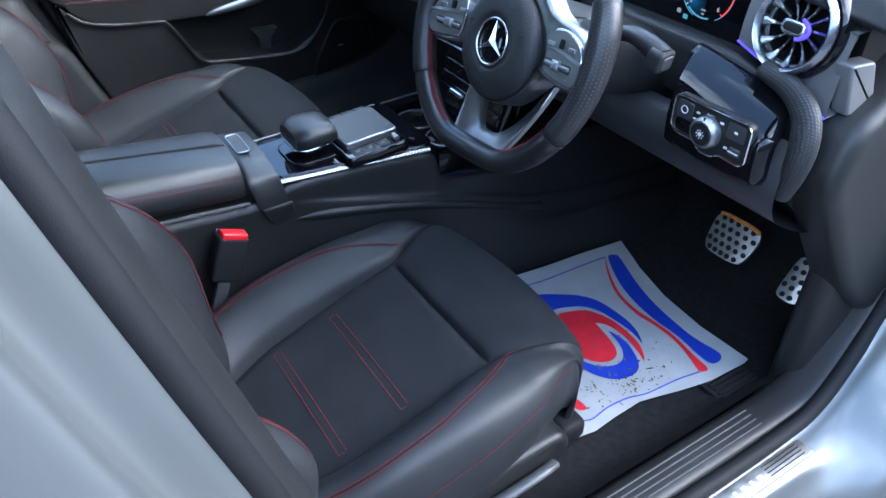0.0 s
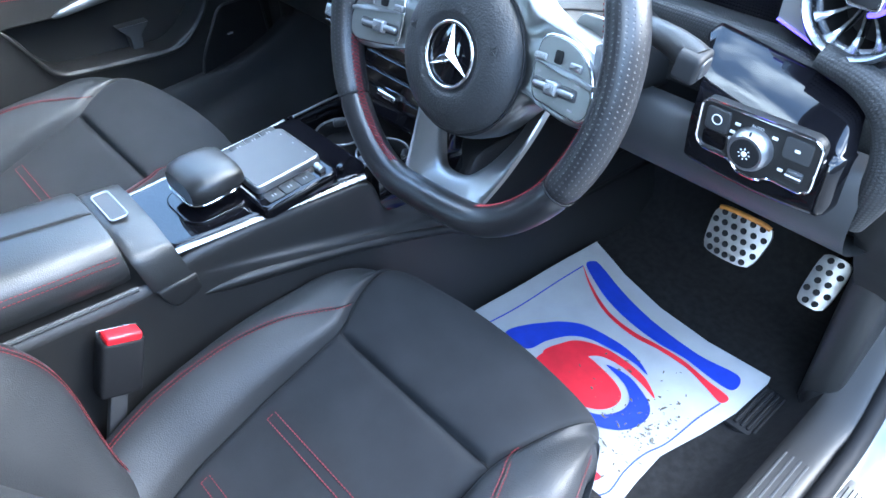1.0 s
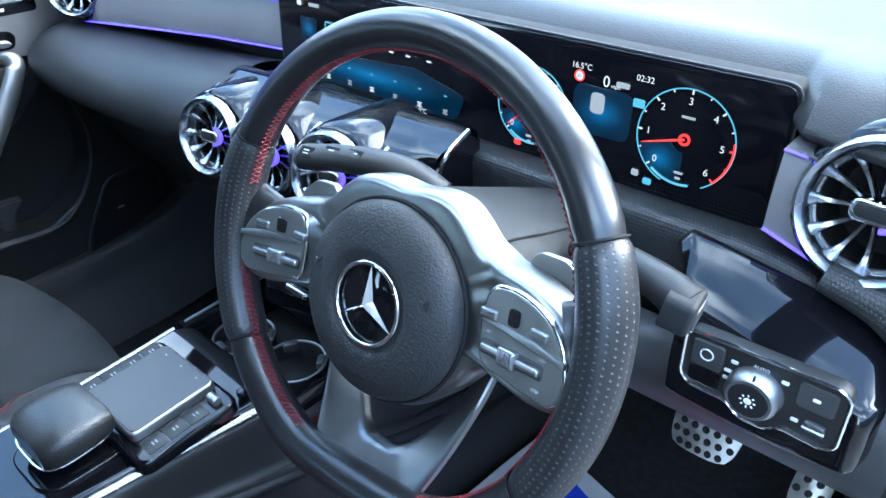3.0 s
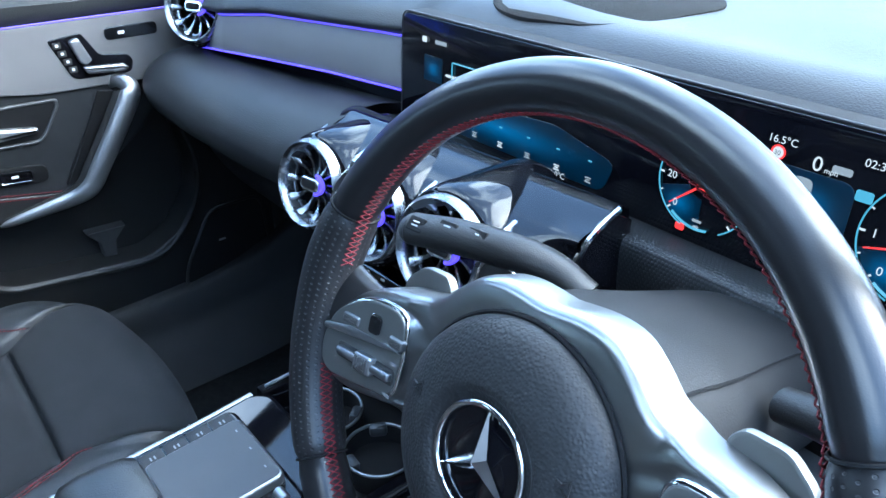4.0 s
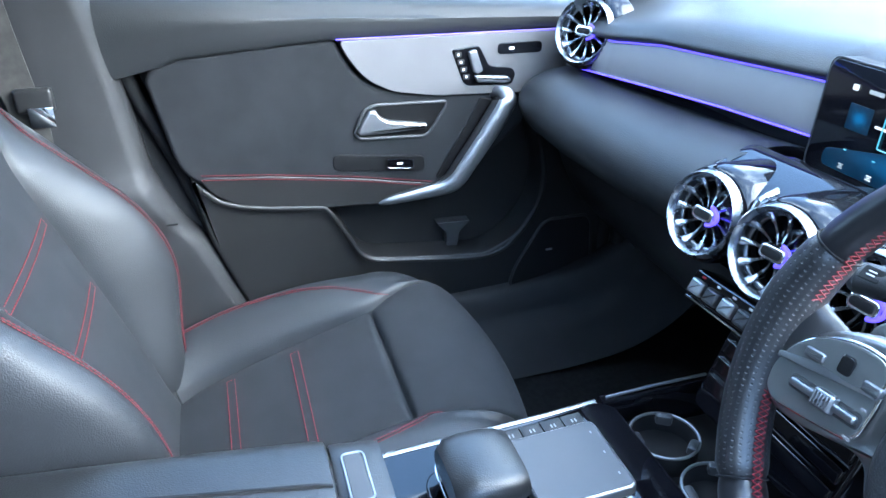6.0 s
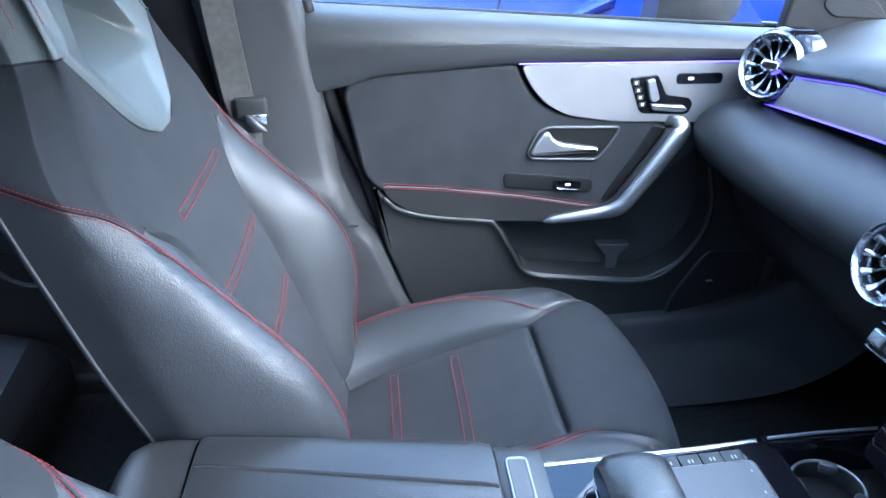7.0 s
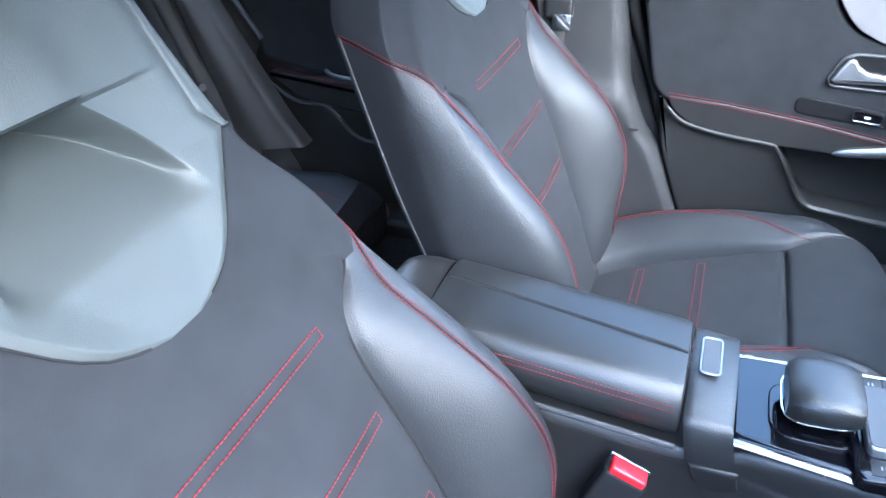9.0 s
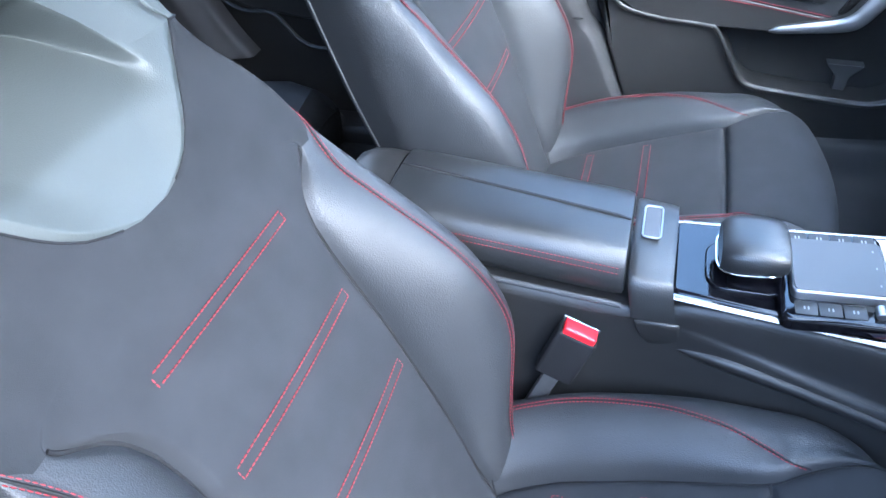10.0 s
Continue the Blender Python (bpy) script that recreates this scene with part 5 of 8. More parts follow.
def light_switch_panel():
    top = thing("light_switch_panel", "gloss black panel with rotary light switch and parking brake", "switch panel", (0.565, 0.40, 0.80))
    # sloping shelf and face
    rows = []
    for k in np.linspace(0, 1, 34):
        e = math.sqrt(max(0.0, 1 - (1 - min(1.0, k / 0.04, (1 - k) / 0.07)) ** 2))
        dz = -0.024 * k ** 1.3
        prof = [(0.474, 0.882 + dz), (0.469, 0.8985 + dz), (0.460, 0.9022 + dz), (0.446, 0.8965 + dz), (0.432, 0.8895 + dz), (0.418, 0.8815 + dz), (0.407, 0.873 + dz * 0.9), (0.3985, 0.862 + dz * 0.6), (0.3935, 0.850 + dz * 0.3), (0.391, 0.833), (0.3925, 0.806),
                (0.398, 0.79 - 0.006 * math.sin(k * math.pi)), (0.43, 0.78)]
        row = []
        for q in catmull([Vector((a, b, 0)) for a, b in prof], 5):
            back = max(0.0, (q.x - 0.395) / 0.065)
            x0, x1 = 0.488 - 0.025 * back * (q.y > 0.85), 0.638 - 0.016 * back * (q.y > 0.85)
            row.append(Vector((x0 + (x1 - x0) * k, 0.44 + (q.x - 0.44) * (0.55 + 0.45 * e), 0.845 + (q.y - 0.845) * (0.86 + 0.14 * e))))
        rows.append(row)
    part("panel", loft(rows), GLOSS, top, "gloss black curved panel")
    at = plane_at((0.560, 0.3885, 0.838), (1, 0, 0), (0, -0.02, 1))
    outline = [(-0.056, 0.026), (0.052, 0.028), (0.060, 0.022), (0.060, -0.022), (0.052, -0.028), (0.022, -0.026), (0.012, -0.034), (-0.008, -0.034), (-0.018, -0.024), (-0.048, -0.024), (-0.056, -0.016)]
    unit = part("switch_unit", slab(rounded(outline, 0.008, 5), at, 0.012, 0.002), PLASTIC, top, "black switch unit")
    ring = [at(q.x, q.y, 0.0005) for q in rounded(outline, 0.008, 5)]
    part("unit_bezel", tube(ring, 0.0014, 6, True), CHROME, unit, "thin chrome bezel")
    knob = part("light_knob", tube([at(0, -0.004, 0.0), at(0, -0.004, 0.009), at(0, -0.004, 0.012), at(0, -0.004, 0.0135)], [0.0205, 0.0195, 0.0178, 0.0165], 32), SATIN, unit, "satin rotary light knob")
    part("knob_face", slab(disc(0.0145, 28, 0, -0.004), lambda u, v, w: at(u, v, w + 0.0142), 0.003, 0.001), RUBBER, knob, "black knob face")
    part("knob_mark", slab(disc(0.0028, 12, 0, -0.004), lambda u, v, w: at(u, v, w + 0.0146), 0.001, 0.0002), WHITE_MARK, knob, "white lamp symbol")
    for k in range(8):
        a = k * math.pi / 4
        part("knob_ray", slab([(0.0042 * math.cos(a + d) * f, 0.0042 * math.sin(a + d) * f - 0.004) for d, f in ((-0.12, 1), (0.12, 1), (0.1, 1.4), (-0.1, 1.4))], lambda u, v, w: at(u, v, w + 0.0146), 0.001, 0.0001, 1), WHITE_MARK, knob)
    part("knob_pointer", slab(rect(-0.0008, 0.0125, 0.0008, 0.0175, 0.0003, 1), lambda u, v, w: at(u, v, w + 0.0125), 0.002, 0.0003), RUBBER, knob)
    part("parking_brake_key", slab(rect(-0.05, -0.002, -0.0255, 0.0215, 0.004), lambda u, v, w: at(u, v, w + 0.002), 0.006, 0.0015, 3), PLASTIC_GREY, unit, "grey parking brake key")
    part("key_recess", slab(rect(-0.05, -0.02, -0.0255, -0.004, 0.004), lambda u, v, w: at(u, v, w + 0.0004), 0.003, 0.0005), GLOSS, unit)
    ringp = [at(-0.038 + x, 0.0105 + y, 0.0024) for x, y in disc(0.0048, 20)]
    part("brake_symbol", tube(ringp, 0.0006, 5, True), WHITE_MARK, unit, "white parking brake symbol")
    part("fog_key", slab(rect(0.027, 0.0, 0.053, 0.022, 0.004), lambda u, v, w: at(u, v, w + 0.001), 0.004, 0.001), PLASTIC_GREY, unit)
    part("dimmer_wheel", slab(rect(0.036, -0.018, 0.051, -0.008, 0.002), lambda u, v, w: at(u, v, w + 0.004), 0.008, 0.003, 3), PLASTIC_GREY, unit, "ribbed dimmer wheel")
    part("dimmer_line", slab(rect(0.036, -0.0138, 0.051, -0.0122, 0.0004, 1), lambda u, v, w: at(u, v, w + 0.0045), 0.001, 0.0002), WHITE_MARK, unit)
    for u, v in ((-0.018, 0.0135), (0.018, 0.0145), (0.04, 0.011), (0.03, -0.013), (-0.0215, -0.003), (-0.0215, 0.004)):
        part("symbol", slab(rect(u - 0.0026, v - 0.0014, u + 0.0026, v + 0.0014, 0.0008, 2), lambda a, b, c: at(a, b, c + 0.0014), 0.001, 0.0002, 1), WHITE_MARK, unit)
    text("AUTO", at, (-0.005, 0.0165), 0.0042, 0.0012, WHITE_MARK, unit)
    return top


light_switch_panel()


def display_screen():
    top = thing("display_screen", "wide twin display in one glossy black pane, switched on", "screen", (0.204, 0.51, 0.896))
    at = plane_at((0.204, 0.502, 0.9585), (1, 0, 0), (0, 0.05, 1))
    part("screen_housing", slab(rect(-0.309, -0.0615, 0.309, 0.0615, 0.014, 6), lambda u, v, w: at(u, v, w - 0.002), 0.024, 0.003, 3), RUBBER, top, "dark screen housing")
    part("screen_rim", tube([at(q.x, q.y, -0.0015) for q in rect(-0.309, -0.0615, 0.309, 0.0615, 0.014, 6)], 0.0009, 6, True), PLASTIC_GREY, top, "thin grey screen edge")
    part("screen_glass", slab(rect(-0.3065, -0.059, 0.3065, 0.059, 0.0125, 6), at, 0.004, 0.0006), SCREEN, top, "glossy black display pane")
    part("rear_cover", slab(rect(-0.30, -0.055, 0.30, 0.055, 0.014, 6), lambda u, v, w: at(u, v, w - 0.026), 0.03, 0.006), PLASTIC, top)

    def on(u, v, w):
        return at(u, v, w + 0.0006)

    def on2(u, v, w):
        return at(u, v, w + 0.0011)

    def mark(poly, mat, lab="", f=on2):
        return part("screen_mark", slab(poly, f, 0.0004, 0.0001, 1), mat, top, lab)

    for cu, n_lab in ((0.2268, ("0", "1", "2", "3", "4", "5", "6")), (0.0725, ("0", "20", "40", "", "", "", ""))):
        cv, R = (-0.002, 0.043) if cu > 0.1 else (-0.01, 0.039)
        arc = [(cu + R * math.cos(a), cv + R * math.sin(a)) for a in np.linspace(radians(250), radians(-60 + 0), 70)]
        part("gauge_ring", tube([on2(x, y, 0) for x, y in arc], 0.0006, 5), UI_TEAL, top, "teal lit gauge ring")
        # lit blue sector
        for a0, a1 in ((197, 272),):
            inner = [(cu + 0.012 * math.cos(a), cv + 0.012 * math.sin(a)) for a in np.linspace(radians(a1), radians(a0), 8)]
            outer = [(cu + R * 0.97 * math.cos(a), cv + R * 0.97 * math.sin(a)) for a in np.linspace(radians(a0), radians(a1), 16)]
            mark(outer + inner, UI_BLUE, "blue lit gauge sector", on)
        for k in range(13):
            a = radians(225 - k * 270 / 12)
            d, e = Vector((math.cos(a), math.sin(a))), Vector((-math.sin(a), math.cos(a)))
            c = Vector((cu, cv))
            wd, l0 = (0.0007, 0.9) if k % 2 == 0 else (0.0005, 0.94)
            mark([c + d * R * l0 + e * wd, c + d * R * l0 - e * wd, c + d * R * 0.985 - e * wd, c + d * R * 0.985 + e * wd], UI_WHITE if k < 10 or cu < 0.1 else UI_RED)
            if k % 2 == 0 and n_lab[k // 2]:
                q = c + d * R * 0.76
                text(n_lab[k // 2], on2, (q.x - 0.0022, q.y - 0.0025), 0.0085, 0.0002, UI_WHITE, top)
        arc = [(cu + R * 0.985 * math.cos(a), cv + R * 0.985 * math.sin(a)) for a in np.linspace(radians(10), radians(-45), 20)]
        if cu > 0.1:
            part("red_zone", tube([on2(x, y, 0.0003) for x, y in arc], 0.0009, 5), UI_RED, top, "red lit rev zone")
        low = [(cu + R * 0.93 * math.cos(a), cv + R * 0.93 * math.sin(a)) for a in np.linspace(radians(232), radians(285), 16)]
        part("lower_arc", tube([on2(x, y, 0.0003) for x, y in low], 0.0011, 5), UI_TEAL, top, "teal lit bar")
        a = radians(197 if cu > 0.1 else 221)
        d, e = Vector((math.cos(a), math.sin(a))), Vector((-math.sin(a), math.cos(a)))
        c = Vector((cu, cv))
        mark([c + e * 0.0011, c - e * 0.0011, c + d * R * 0.9 - e * 0.0004, c + d * R * 0.9 + e * 0.0004], UI_RED, "red lit needle")
        part("needle_hub", tube([on2(cu + 0.0042 * math.cos(t), cv + 0.0042 * math.sin(t), 0.0004) for t in np.linspace(0, 2 * math.pi, 25)[:-1]], 0.0012, 5, True), UI_RED, top, "red lit needle hub")
        for dy, w in ((-0.031, 0.008), (-0.036, 0.005), (0.018, 0.012)):
            mark(rect(cu - w / 2, cv + dy, cu + w / 2, cv + dy + 0.0022, 0.0005, 1), UI_GREY)
    # the middle of the driver's display
    mark(rect(0.117, -0.02, 0.176, 0.024, 0.01, 5), UI_BLUE, "blue lit map area", on)
    mark(rect(0.135, 0.0, 0.149, 0.019, 0.005, 4), UI_GREY, "grey car symbol")
    text("0", on2, (0.145, 0.026), 0.014, 0.0002, UI_WHITE, top)
    text("16.5°C", on2, (0.112, 0.037), 0.0075, 0.0002, UI_WHITE, top)
    text("02:32", on2, (0.176, 0.038), 0.0075, 0.0002, UI_WHITE, top)
    ring = [on2(0.121 + 0.0046 * math.cos(a), 0.0305 + 0.0046 * math.sin(a), 0) for a in np.linspace(0, 2 * math.pi, 25)[:-1]]
    part("sign_ring", tube(ring, 0.0007, 5, True), UI_RED, top, "red ringed speed sign")
    mark(disc(0.0041, 18, 0.121, 0.0305), UI_WHITE, "white sign face", on)
    text("30", on2, (0.1182, 0.0288), 0.0048, 0.0003, SCREEN, top)
    text("mph", on2, (0.1535, 0.0262), 0.0052, 0.0002, UI_WHITE, top)
    mark(rect(0.176, 0.015, 0.187, 0.0225, 0.001, 1), UI_TEAL, "teal lit tile")
    mark(rect(0.196, -0.051, 0.204, -0.045, 0.001, 1), UI_TEAL, "teal lit tile")
    mark(rect(0.184, -0.046, 0.191, -0.040, 0.001, 1), UI_GREY)
    mark(rect(0.158, 0.028, 0.171, 0.033, 0.001, 1), UI_GREY)
    mark(rect(0.055, -0.052, 0.063, -0.046, 0.002, 2), UI_RED, "red warning lamp")
    # the middle display
    mark(rounded([(-0.285, -0.048), (-0.02, -0.048), (-0.01, -0.02), (-0.08, -0.004), (-0.2, -0.012), (-0.285, -0.03)], 0.01), UI_BLUE, "blue lit display glow", on)
    mark(rect(-0.271, 0.0345, -0.2635, 0.0405, 0.0015, 2), UI_WHITE, "white lit icon")
    mark(rect(-0.25, 0.0355, -0.232, 0.0395, 0.0006, 1), UI_GREY)
    mark(rect(-0.268, -0.004, -0.238, 0.022, 0.001, 1), UI_BLUE, "dim album picture", on)
    fr = [on2(u, v, 0) for u, v in rect(-0.222, -0.012, -0.185, 0.022, 0.002)]
    part("cover_frame", tube(fr, 0.0007, 5, True), UI_TEAL, top, "teal lit frame")
    mark(disc(0.006, 24, -0.203, 0.004), UI_GREY, "white disc symbol")
    for u0, u1, v in ((-0.232, -0.214, 0.006), (-0.175, -0.14, 0.024), (-0.175, -0.12, 0.015), (-0.175, -0.15, 0.006)):
        mark(rect(u0, v, u1, v + 0.0026, 0.0006, 1), UI_TEAL if v > 0.02 else UI_WHITE)
    for k in range(7):
        u = -0.258 + 0.037 * k
        mark(rect(u - 0.002, -0.0255, u + 0.002, -0.024, 0.0004, 1), UI_TEAL)
        for dv, wide in ((-0.0445, 0.0034), (-0.0425, 0.0022), (-0.0405, 0.0034)):
            mark(rect(u - wide, dv, u + wide, dv + 0.0011, 0.0003, 1), UI_WHITE if k % 2 else UI_GREY)
    for u in (-0.115, -0.09, -0.06):
        mark(rect(u - 0.0032, 0.006, u + 0.0032, 0.0078, 0.0005, 1), UI_WHITE)
    text("21.0°C", on2, (-0.083, -0.0505), 0.0075, 0.0002, UI_WHITE, top)
    return top


display_screen()

# ---- centre console ----
def centre_console():
    top = thing("centre_console", "dark centre console with gloss black deck and padded armrest", "centre console", (0, 0.05, 0.33))
    # body: cross sections along the car
    rows = []
    for y, xl, xr, zt, zs in ((-0.42, -0.07, 0.072, 0.625, 0.60), (-0.30, -0.075, 0.082, 0.632, 0.605), (-0.05, -0.075, 0.083, 0.612, 0.595), (0.02, -0.078, 0.085, 0.628, 0.60), (0.12, -0.085, 0.097, 0.633, 0.585),
                              (0.22, -0.092, 0.11, 0.632, 0.565), (0.27, -0.098, 0.118, 0.628, 0.555), (0.295, -0.1, 0.12, 0.575, 0.545), (0.36, -0.105, 0.128, 0.56, 0.53), (0.43, -0.112, 0.135, 0.565, 0.51), (0.47, -0.115, 0.138, 0.60, 0.50), (0.62, -0.13, 0.15, 0.60, 0.48), (0.85, -0.15, 0.17, 0.60, 0.48)):
        flare = max(0.0, min(1.0, (y + 0.02) / 0.2))
        half = [(xr + 0.012 + 0.038 * flare, 0.325), (xr + 0.008 + 0.027 * flare, 0.42), (xr + 0.002 + 0.016 * flare, zs - 0.05), (xr + 0.002 + 0.012 * flare, zs - 0.012), (xr + 0.002 + 0.004 * flare, zs + 0.0), (xr + 0.002, zt - 0.012), (xr - 0.004, zt - 0.002), (xr - 0.012, zt)]
        right = [Vector((a, y, b)) for a, b in half]
        left = [Vector((xl - (a - xr), y, b)) for a, b in half]
        rows.append([Vector((q.x, y, q.z)) for q in catmull(right, 4) + list(reversed(catmull(left, 4)))])
    fine = []
    for a in range(len(rows[0])):
        fine.append(catmull([r[a] for r in rows], 4))
    rows = [[fine[a][i] for a in range(len(fine))] for i in range(len(fine[0]))]
    part("console_body", loft(rows, True, True), PLASTIC, top, "dark plastic console body")
    # broad ledge running down along each side
    for side in (1, -1):
        rows = []
        for y, x, z in ((-0.012, 0.079, 0.566), (0.02, 0.087, 0.566), (0.08, 0.102, 0.568), (0.16, 0.115, 0.557), (0.25, 0.129, 0.54), (0.34, 0.14, 0.517), (0.43, 0.15, 0.487), (0.5, 0.156, 0.468)):
            wide = max(0.35, min(1.0, (y + 0.03) / 0.1))
            prof = [(-0.034, 0.016), (-0.02, 0.009), (-0.008, 0.005), (0.001, 0.002), (0.005, -0.003), (0.004, -0.01), (-0.004, -0.022), (-0.018, -0.045)]
            rows.append([Vector(((x + a * wide) * side + (0.01 if side < 0 else 0), y, z + b * wide)) for a, b in prof])
        fine = [catmull([r[k] for r in rows], 4) for k in range(len(rows[0]))]
        rows = [catmull([f[i] for f in fine], 3) for i in range(len(fine[0]))]
        part("side_ledge", loft(rows), PLASTIC, top, "grained ledge along the console side")
    # gloss deck
    poly = [(-0.066, 0.004), (0.073, 0.004), (0.098, 0.2), (0.107, 0.268), (0.09, 0.285), (-0.07, 0.285), (-0.085, 0.268), (-0.078, 0.2)]
    at = plane_at((0, 0, 0.640), (1, 0, 0), (0, 1, 0))
    deck = part("deck", slab(rounded(poly, 0.01, 4), at, 0.03, 0.005, 4), GLOSS, top, "gloss black deck")
    for pts in (((0.0755, 0.004), (0.088, 0.1), (0.101, 0.2), (0.110, 0.268)), ((-0.0685, 0.004), (-0.075, 0.1), (-0.081, 0.2), (-0.088, 0.268))):
        part("chrome_strip", tube(catmull([at(a, b, -0.006) for a, b in pts], 4), 0.0056, 10, flat=0.7), STRIP, deck, "chrome strip along the deck")
    # front cover with its button
    rows = []
    for y in (-0.046, -0.044, -0.036, 0.0, 0.003, 0.005):
        k = 1.0 if -0.044 <= y <= 0.0 else 0.985
        z = 0.670 if y < -0.01 else 0.664
        prof = [(-0.090, 0.575), (-0.086, 0.60), (-0.078, 0.63), (-0.073, 0.655), (-0.064, z - 0.001), (-0.03, z + 0.002), (0.03, z - 0.002), (0.062, z - 0.011), (0.078, 0.648), (0.086, 0.625), (0.089, 0.603)]
        rows.append([Vector((0.003 + (q.x - 0.003) * k, y + 0.01 * max(0, (0.65 - q.y) / 0.05), 0.6 + (q.y - 0.6) * k)) for q in catmull([Vector((a, b, 0)) for a, b in prof], 4)])
    cover = part("front_cover", loft(rows), LEATHER_CONSOLE, top, "dark bridge piece in front of the armrest")
    rows = []
    for y in (-0.033, -0.031, 0.016, 0.019):
        k = 0.0025 if -0.032 < y < 0.018 else 0.0
        rows.append([Vector((q.x + k, y + 0.22 * (0.6 - q.y) + (0.012 * ((0.6 - q.y) / 0.04) ** 2 if y < 0 else 0.0), q.y)) for q in catmull([Vector((a, b, 0)) for a, b in ((0.080, 0.602), (0.0875, 0.6005), (0.0885, 0.592), (0.087, 0.578), (0.084, 0.565), (0.078, 0.558))], 4)])
    part("cover_flap", loft(rows), PLASTIC, cover, "separate lower flap of the bridge")
    at2 = plane_at((-0.012, -0.0255, 0.6726), (1, 0, -0.03), (0, 1, -0.03))
    part("release_button", slab(rect(-0.03, -0.0095, 0.03, 0.0095, 0.005, 5), at2, 0.006, 0.001), PLASTIC_GREY, cover, "grey armrest release button")
    part("button_frame", tube([at2(q.x, q.y, 0) for q in rect(-0.0312, -0.0108, 0.0312, 0.0108, 0.006, 5)], 0.0013, 6, True), SATIN, cover, "satin button frame")
    # rear cap; the armrest rises towards the rear
    lid_rise = lambda y: 0.006 + 0.03 * max(0.0, (-0.05 - y) / 0.295)
    rows = []
    for y, k in ((-0.428, 0.62), (-0.424, 0.78), (-0.414, 0.9), (-0.398, 0.97), (-0.375, 1.0), (-0.3495, 1.0)):
        prof = [(-0.09, 0.56), (-0.08, 0.63), (-0.066, 0.665), (-0.03, 0.675), (0.03, 0.672), (0.066, 0.655), (0.08, 0.62), (0.09, 0.56)]
        rows.append([Vector((0.003 + (q.x - 0.003) * k, y, 0.56 + (q.y - 0.56) * k + (lid_rise(y) if q.y > 0.6 else 0.0) * min(1.0, (q.y - 0.6) / 0.05))) for q in catmull([Vector((a, b, 0)) for a, b in prof], 4)])
    part("rear_cap", loft(rows), PLASTIC, top, "dark plastic rear cap")
    part("rear_vent", rbox((-0.012, -0.424, 0.655), (0.1, 0.014, 0.05), 0.006, 3), CHROME, top, "bright rear vent trim")
    # armrest lid
    rows = []
    for y, k in ((-0.347, 0.9), (-0.345, 0.97), (-0.34, 1.0), (-0.28, 1.01), (-0.16, 1.012), (-0.06, 1.0), (-0.051, 0.97), (-0.049, 0.9)):
        prof = [(-0.062, 0.62), (-0.069, 0.635), (-0.070, 0.655), (-0.064, 0.672), (-0.045, 0.679), (0.0, 0.681), (0.05, 0.677), (0.068, 0.667), (0.078, 0.648), (0.08, 0.63), (0.074, 0.617)]
        rows.append([Vector((0.003 + (q.x - 0.003) * k, y, 0.645 + (q.y - 0.645) * k + lid_rise(y))) for q in catmull([Vector((a, b, 0)) for a, b in prof], 4)])
    lid = part("armrest_lid", loft(rows, True, True), LEATHER_CONSOLE, top, "padded leather armrest lid")
    part("lid_seam", tube([(-0.012 + 0.02 * (y + 0.34) / 0.29, y, (0.6812 if -0.337 < y < -0.06 else 0.679) + lid_rise(y)) for y in np.linspace(-0.344, -0.052, 20)], 0.0026, 6), RUBBER, lid, "dark seam between the lid's halves")
    bm = bmesh.new()
    for dz in (0.0, 0.006):
        stitches([(0.0765 + 0.0028 * (dz > 0), y, 0.6575 - dz + lid_rise(y)) for y in np.linspace(-0.338, -0.056, 30)], bm, 0.0048, 0.0036, 0.0009)
    part("lid_stitching", bm, STITCH, lid, "red double stitching")
    part("lid_gap", tube([(0.086, y, 0.612 + lid_rise(y) * 0.9) for y in np.linspace(-0.35, -0.05, 12)], 0.0035, 8), PLASTIC_GREY, top, "grey edge below the lid")
    # well with two cup holders in front of the deck
    well = part("cup_well", rbox((0.005, 0.36, 0.572), (0.19, 0.15, 0.02), 0.006, 3), RUBBER, top, "black storage well")
    for x0 in (-0.1, 0.113):
        rows = [[Vector((x0 + dx, y, z)) for dx, z in ((-0.008, 0.56), (-0.009, 0.622), (-0.006, 0.627), (0.004, 0.627), (0.007, 0.622), (0.007, 0.56))] for y in (0.283, 0.3, 0.36, 0.42, 0.44)]
        part("well_side", loft(rows, True, True), GLOSS, well, "gloss black side of the well")
    for x, y, r in ((-0.04, 0.335, 0.039), (0.05, 0.345, 0.039)):
        circ = [(math.cos(a), math.sin(a)) for a in np.linspace(0, 2 * math.pi, 37)[:-1]]
        rows = [[(x + rr * c, y + rr * k, z) for c, k in circ] for rr, z in ((r * 1.03, 0.583), (r * 1.03, 0.606), (r * 0.99, 0.608), (r * 0.96, 0.606), (r * 0.93, 0.586), (r * 0.02, 0.5855))]
        part("cup_holder", loft(rows, True, True), RUBBER, well, "dark cup holder")
        part("cup_ring", tube([(x + r * c, y + r * k, 0.609) for c, k in circ], 0.0018, 8, True), PAD_METAL, well, "satin cup holder ring")
        for turn in (0.7, 2.6, 4.6):
            part("cup_clip", rbox((x + r * 0.86 * math.cos(turn), y + r * 0.86 * math.sin(turn), 0.606), (0.012, 0.02, 0.014), 0.004, 2, Matrix.Rotation(turn, 3, "Z")), PLASTIC_GREY, well, "sprung cup clip")
    part("well_rail", tube([(-0.1, 0.29, 0.628), (-0.103, 0.35, 0.629), (-0.104, 0.43, 0.63)], 0.002, 6), SATIN, top, "thin silver well edge")
    return top


centre_console()


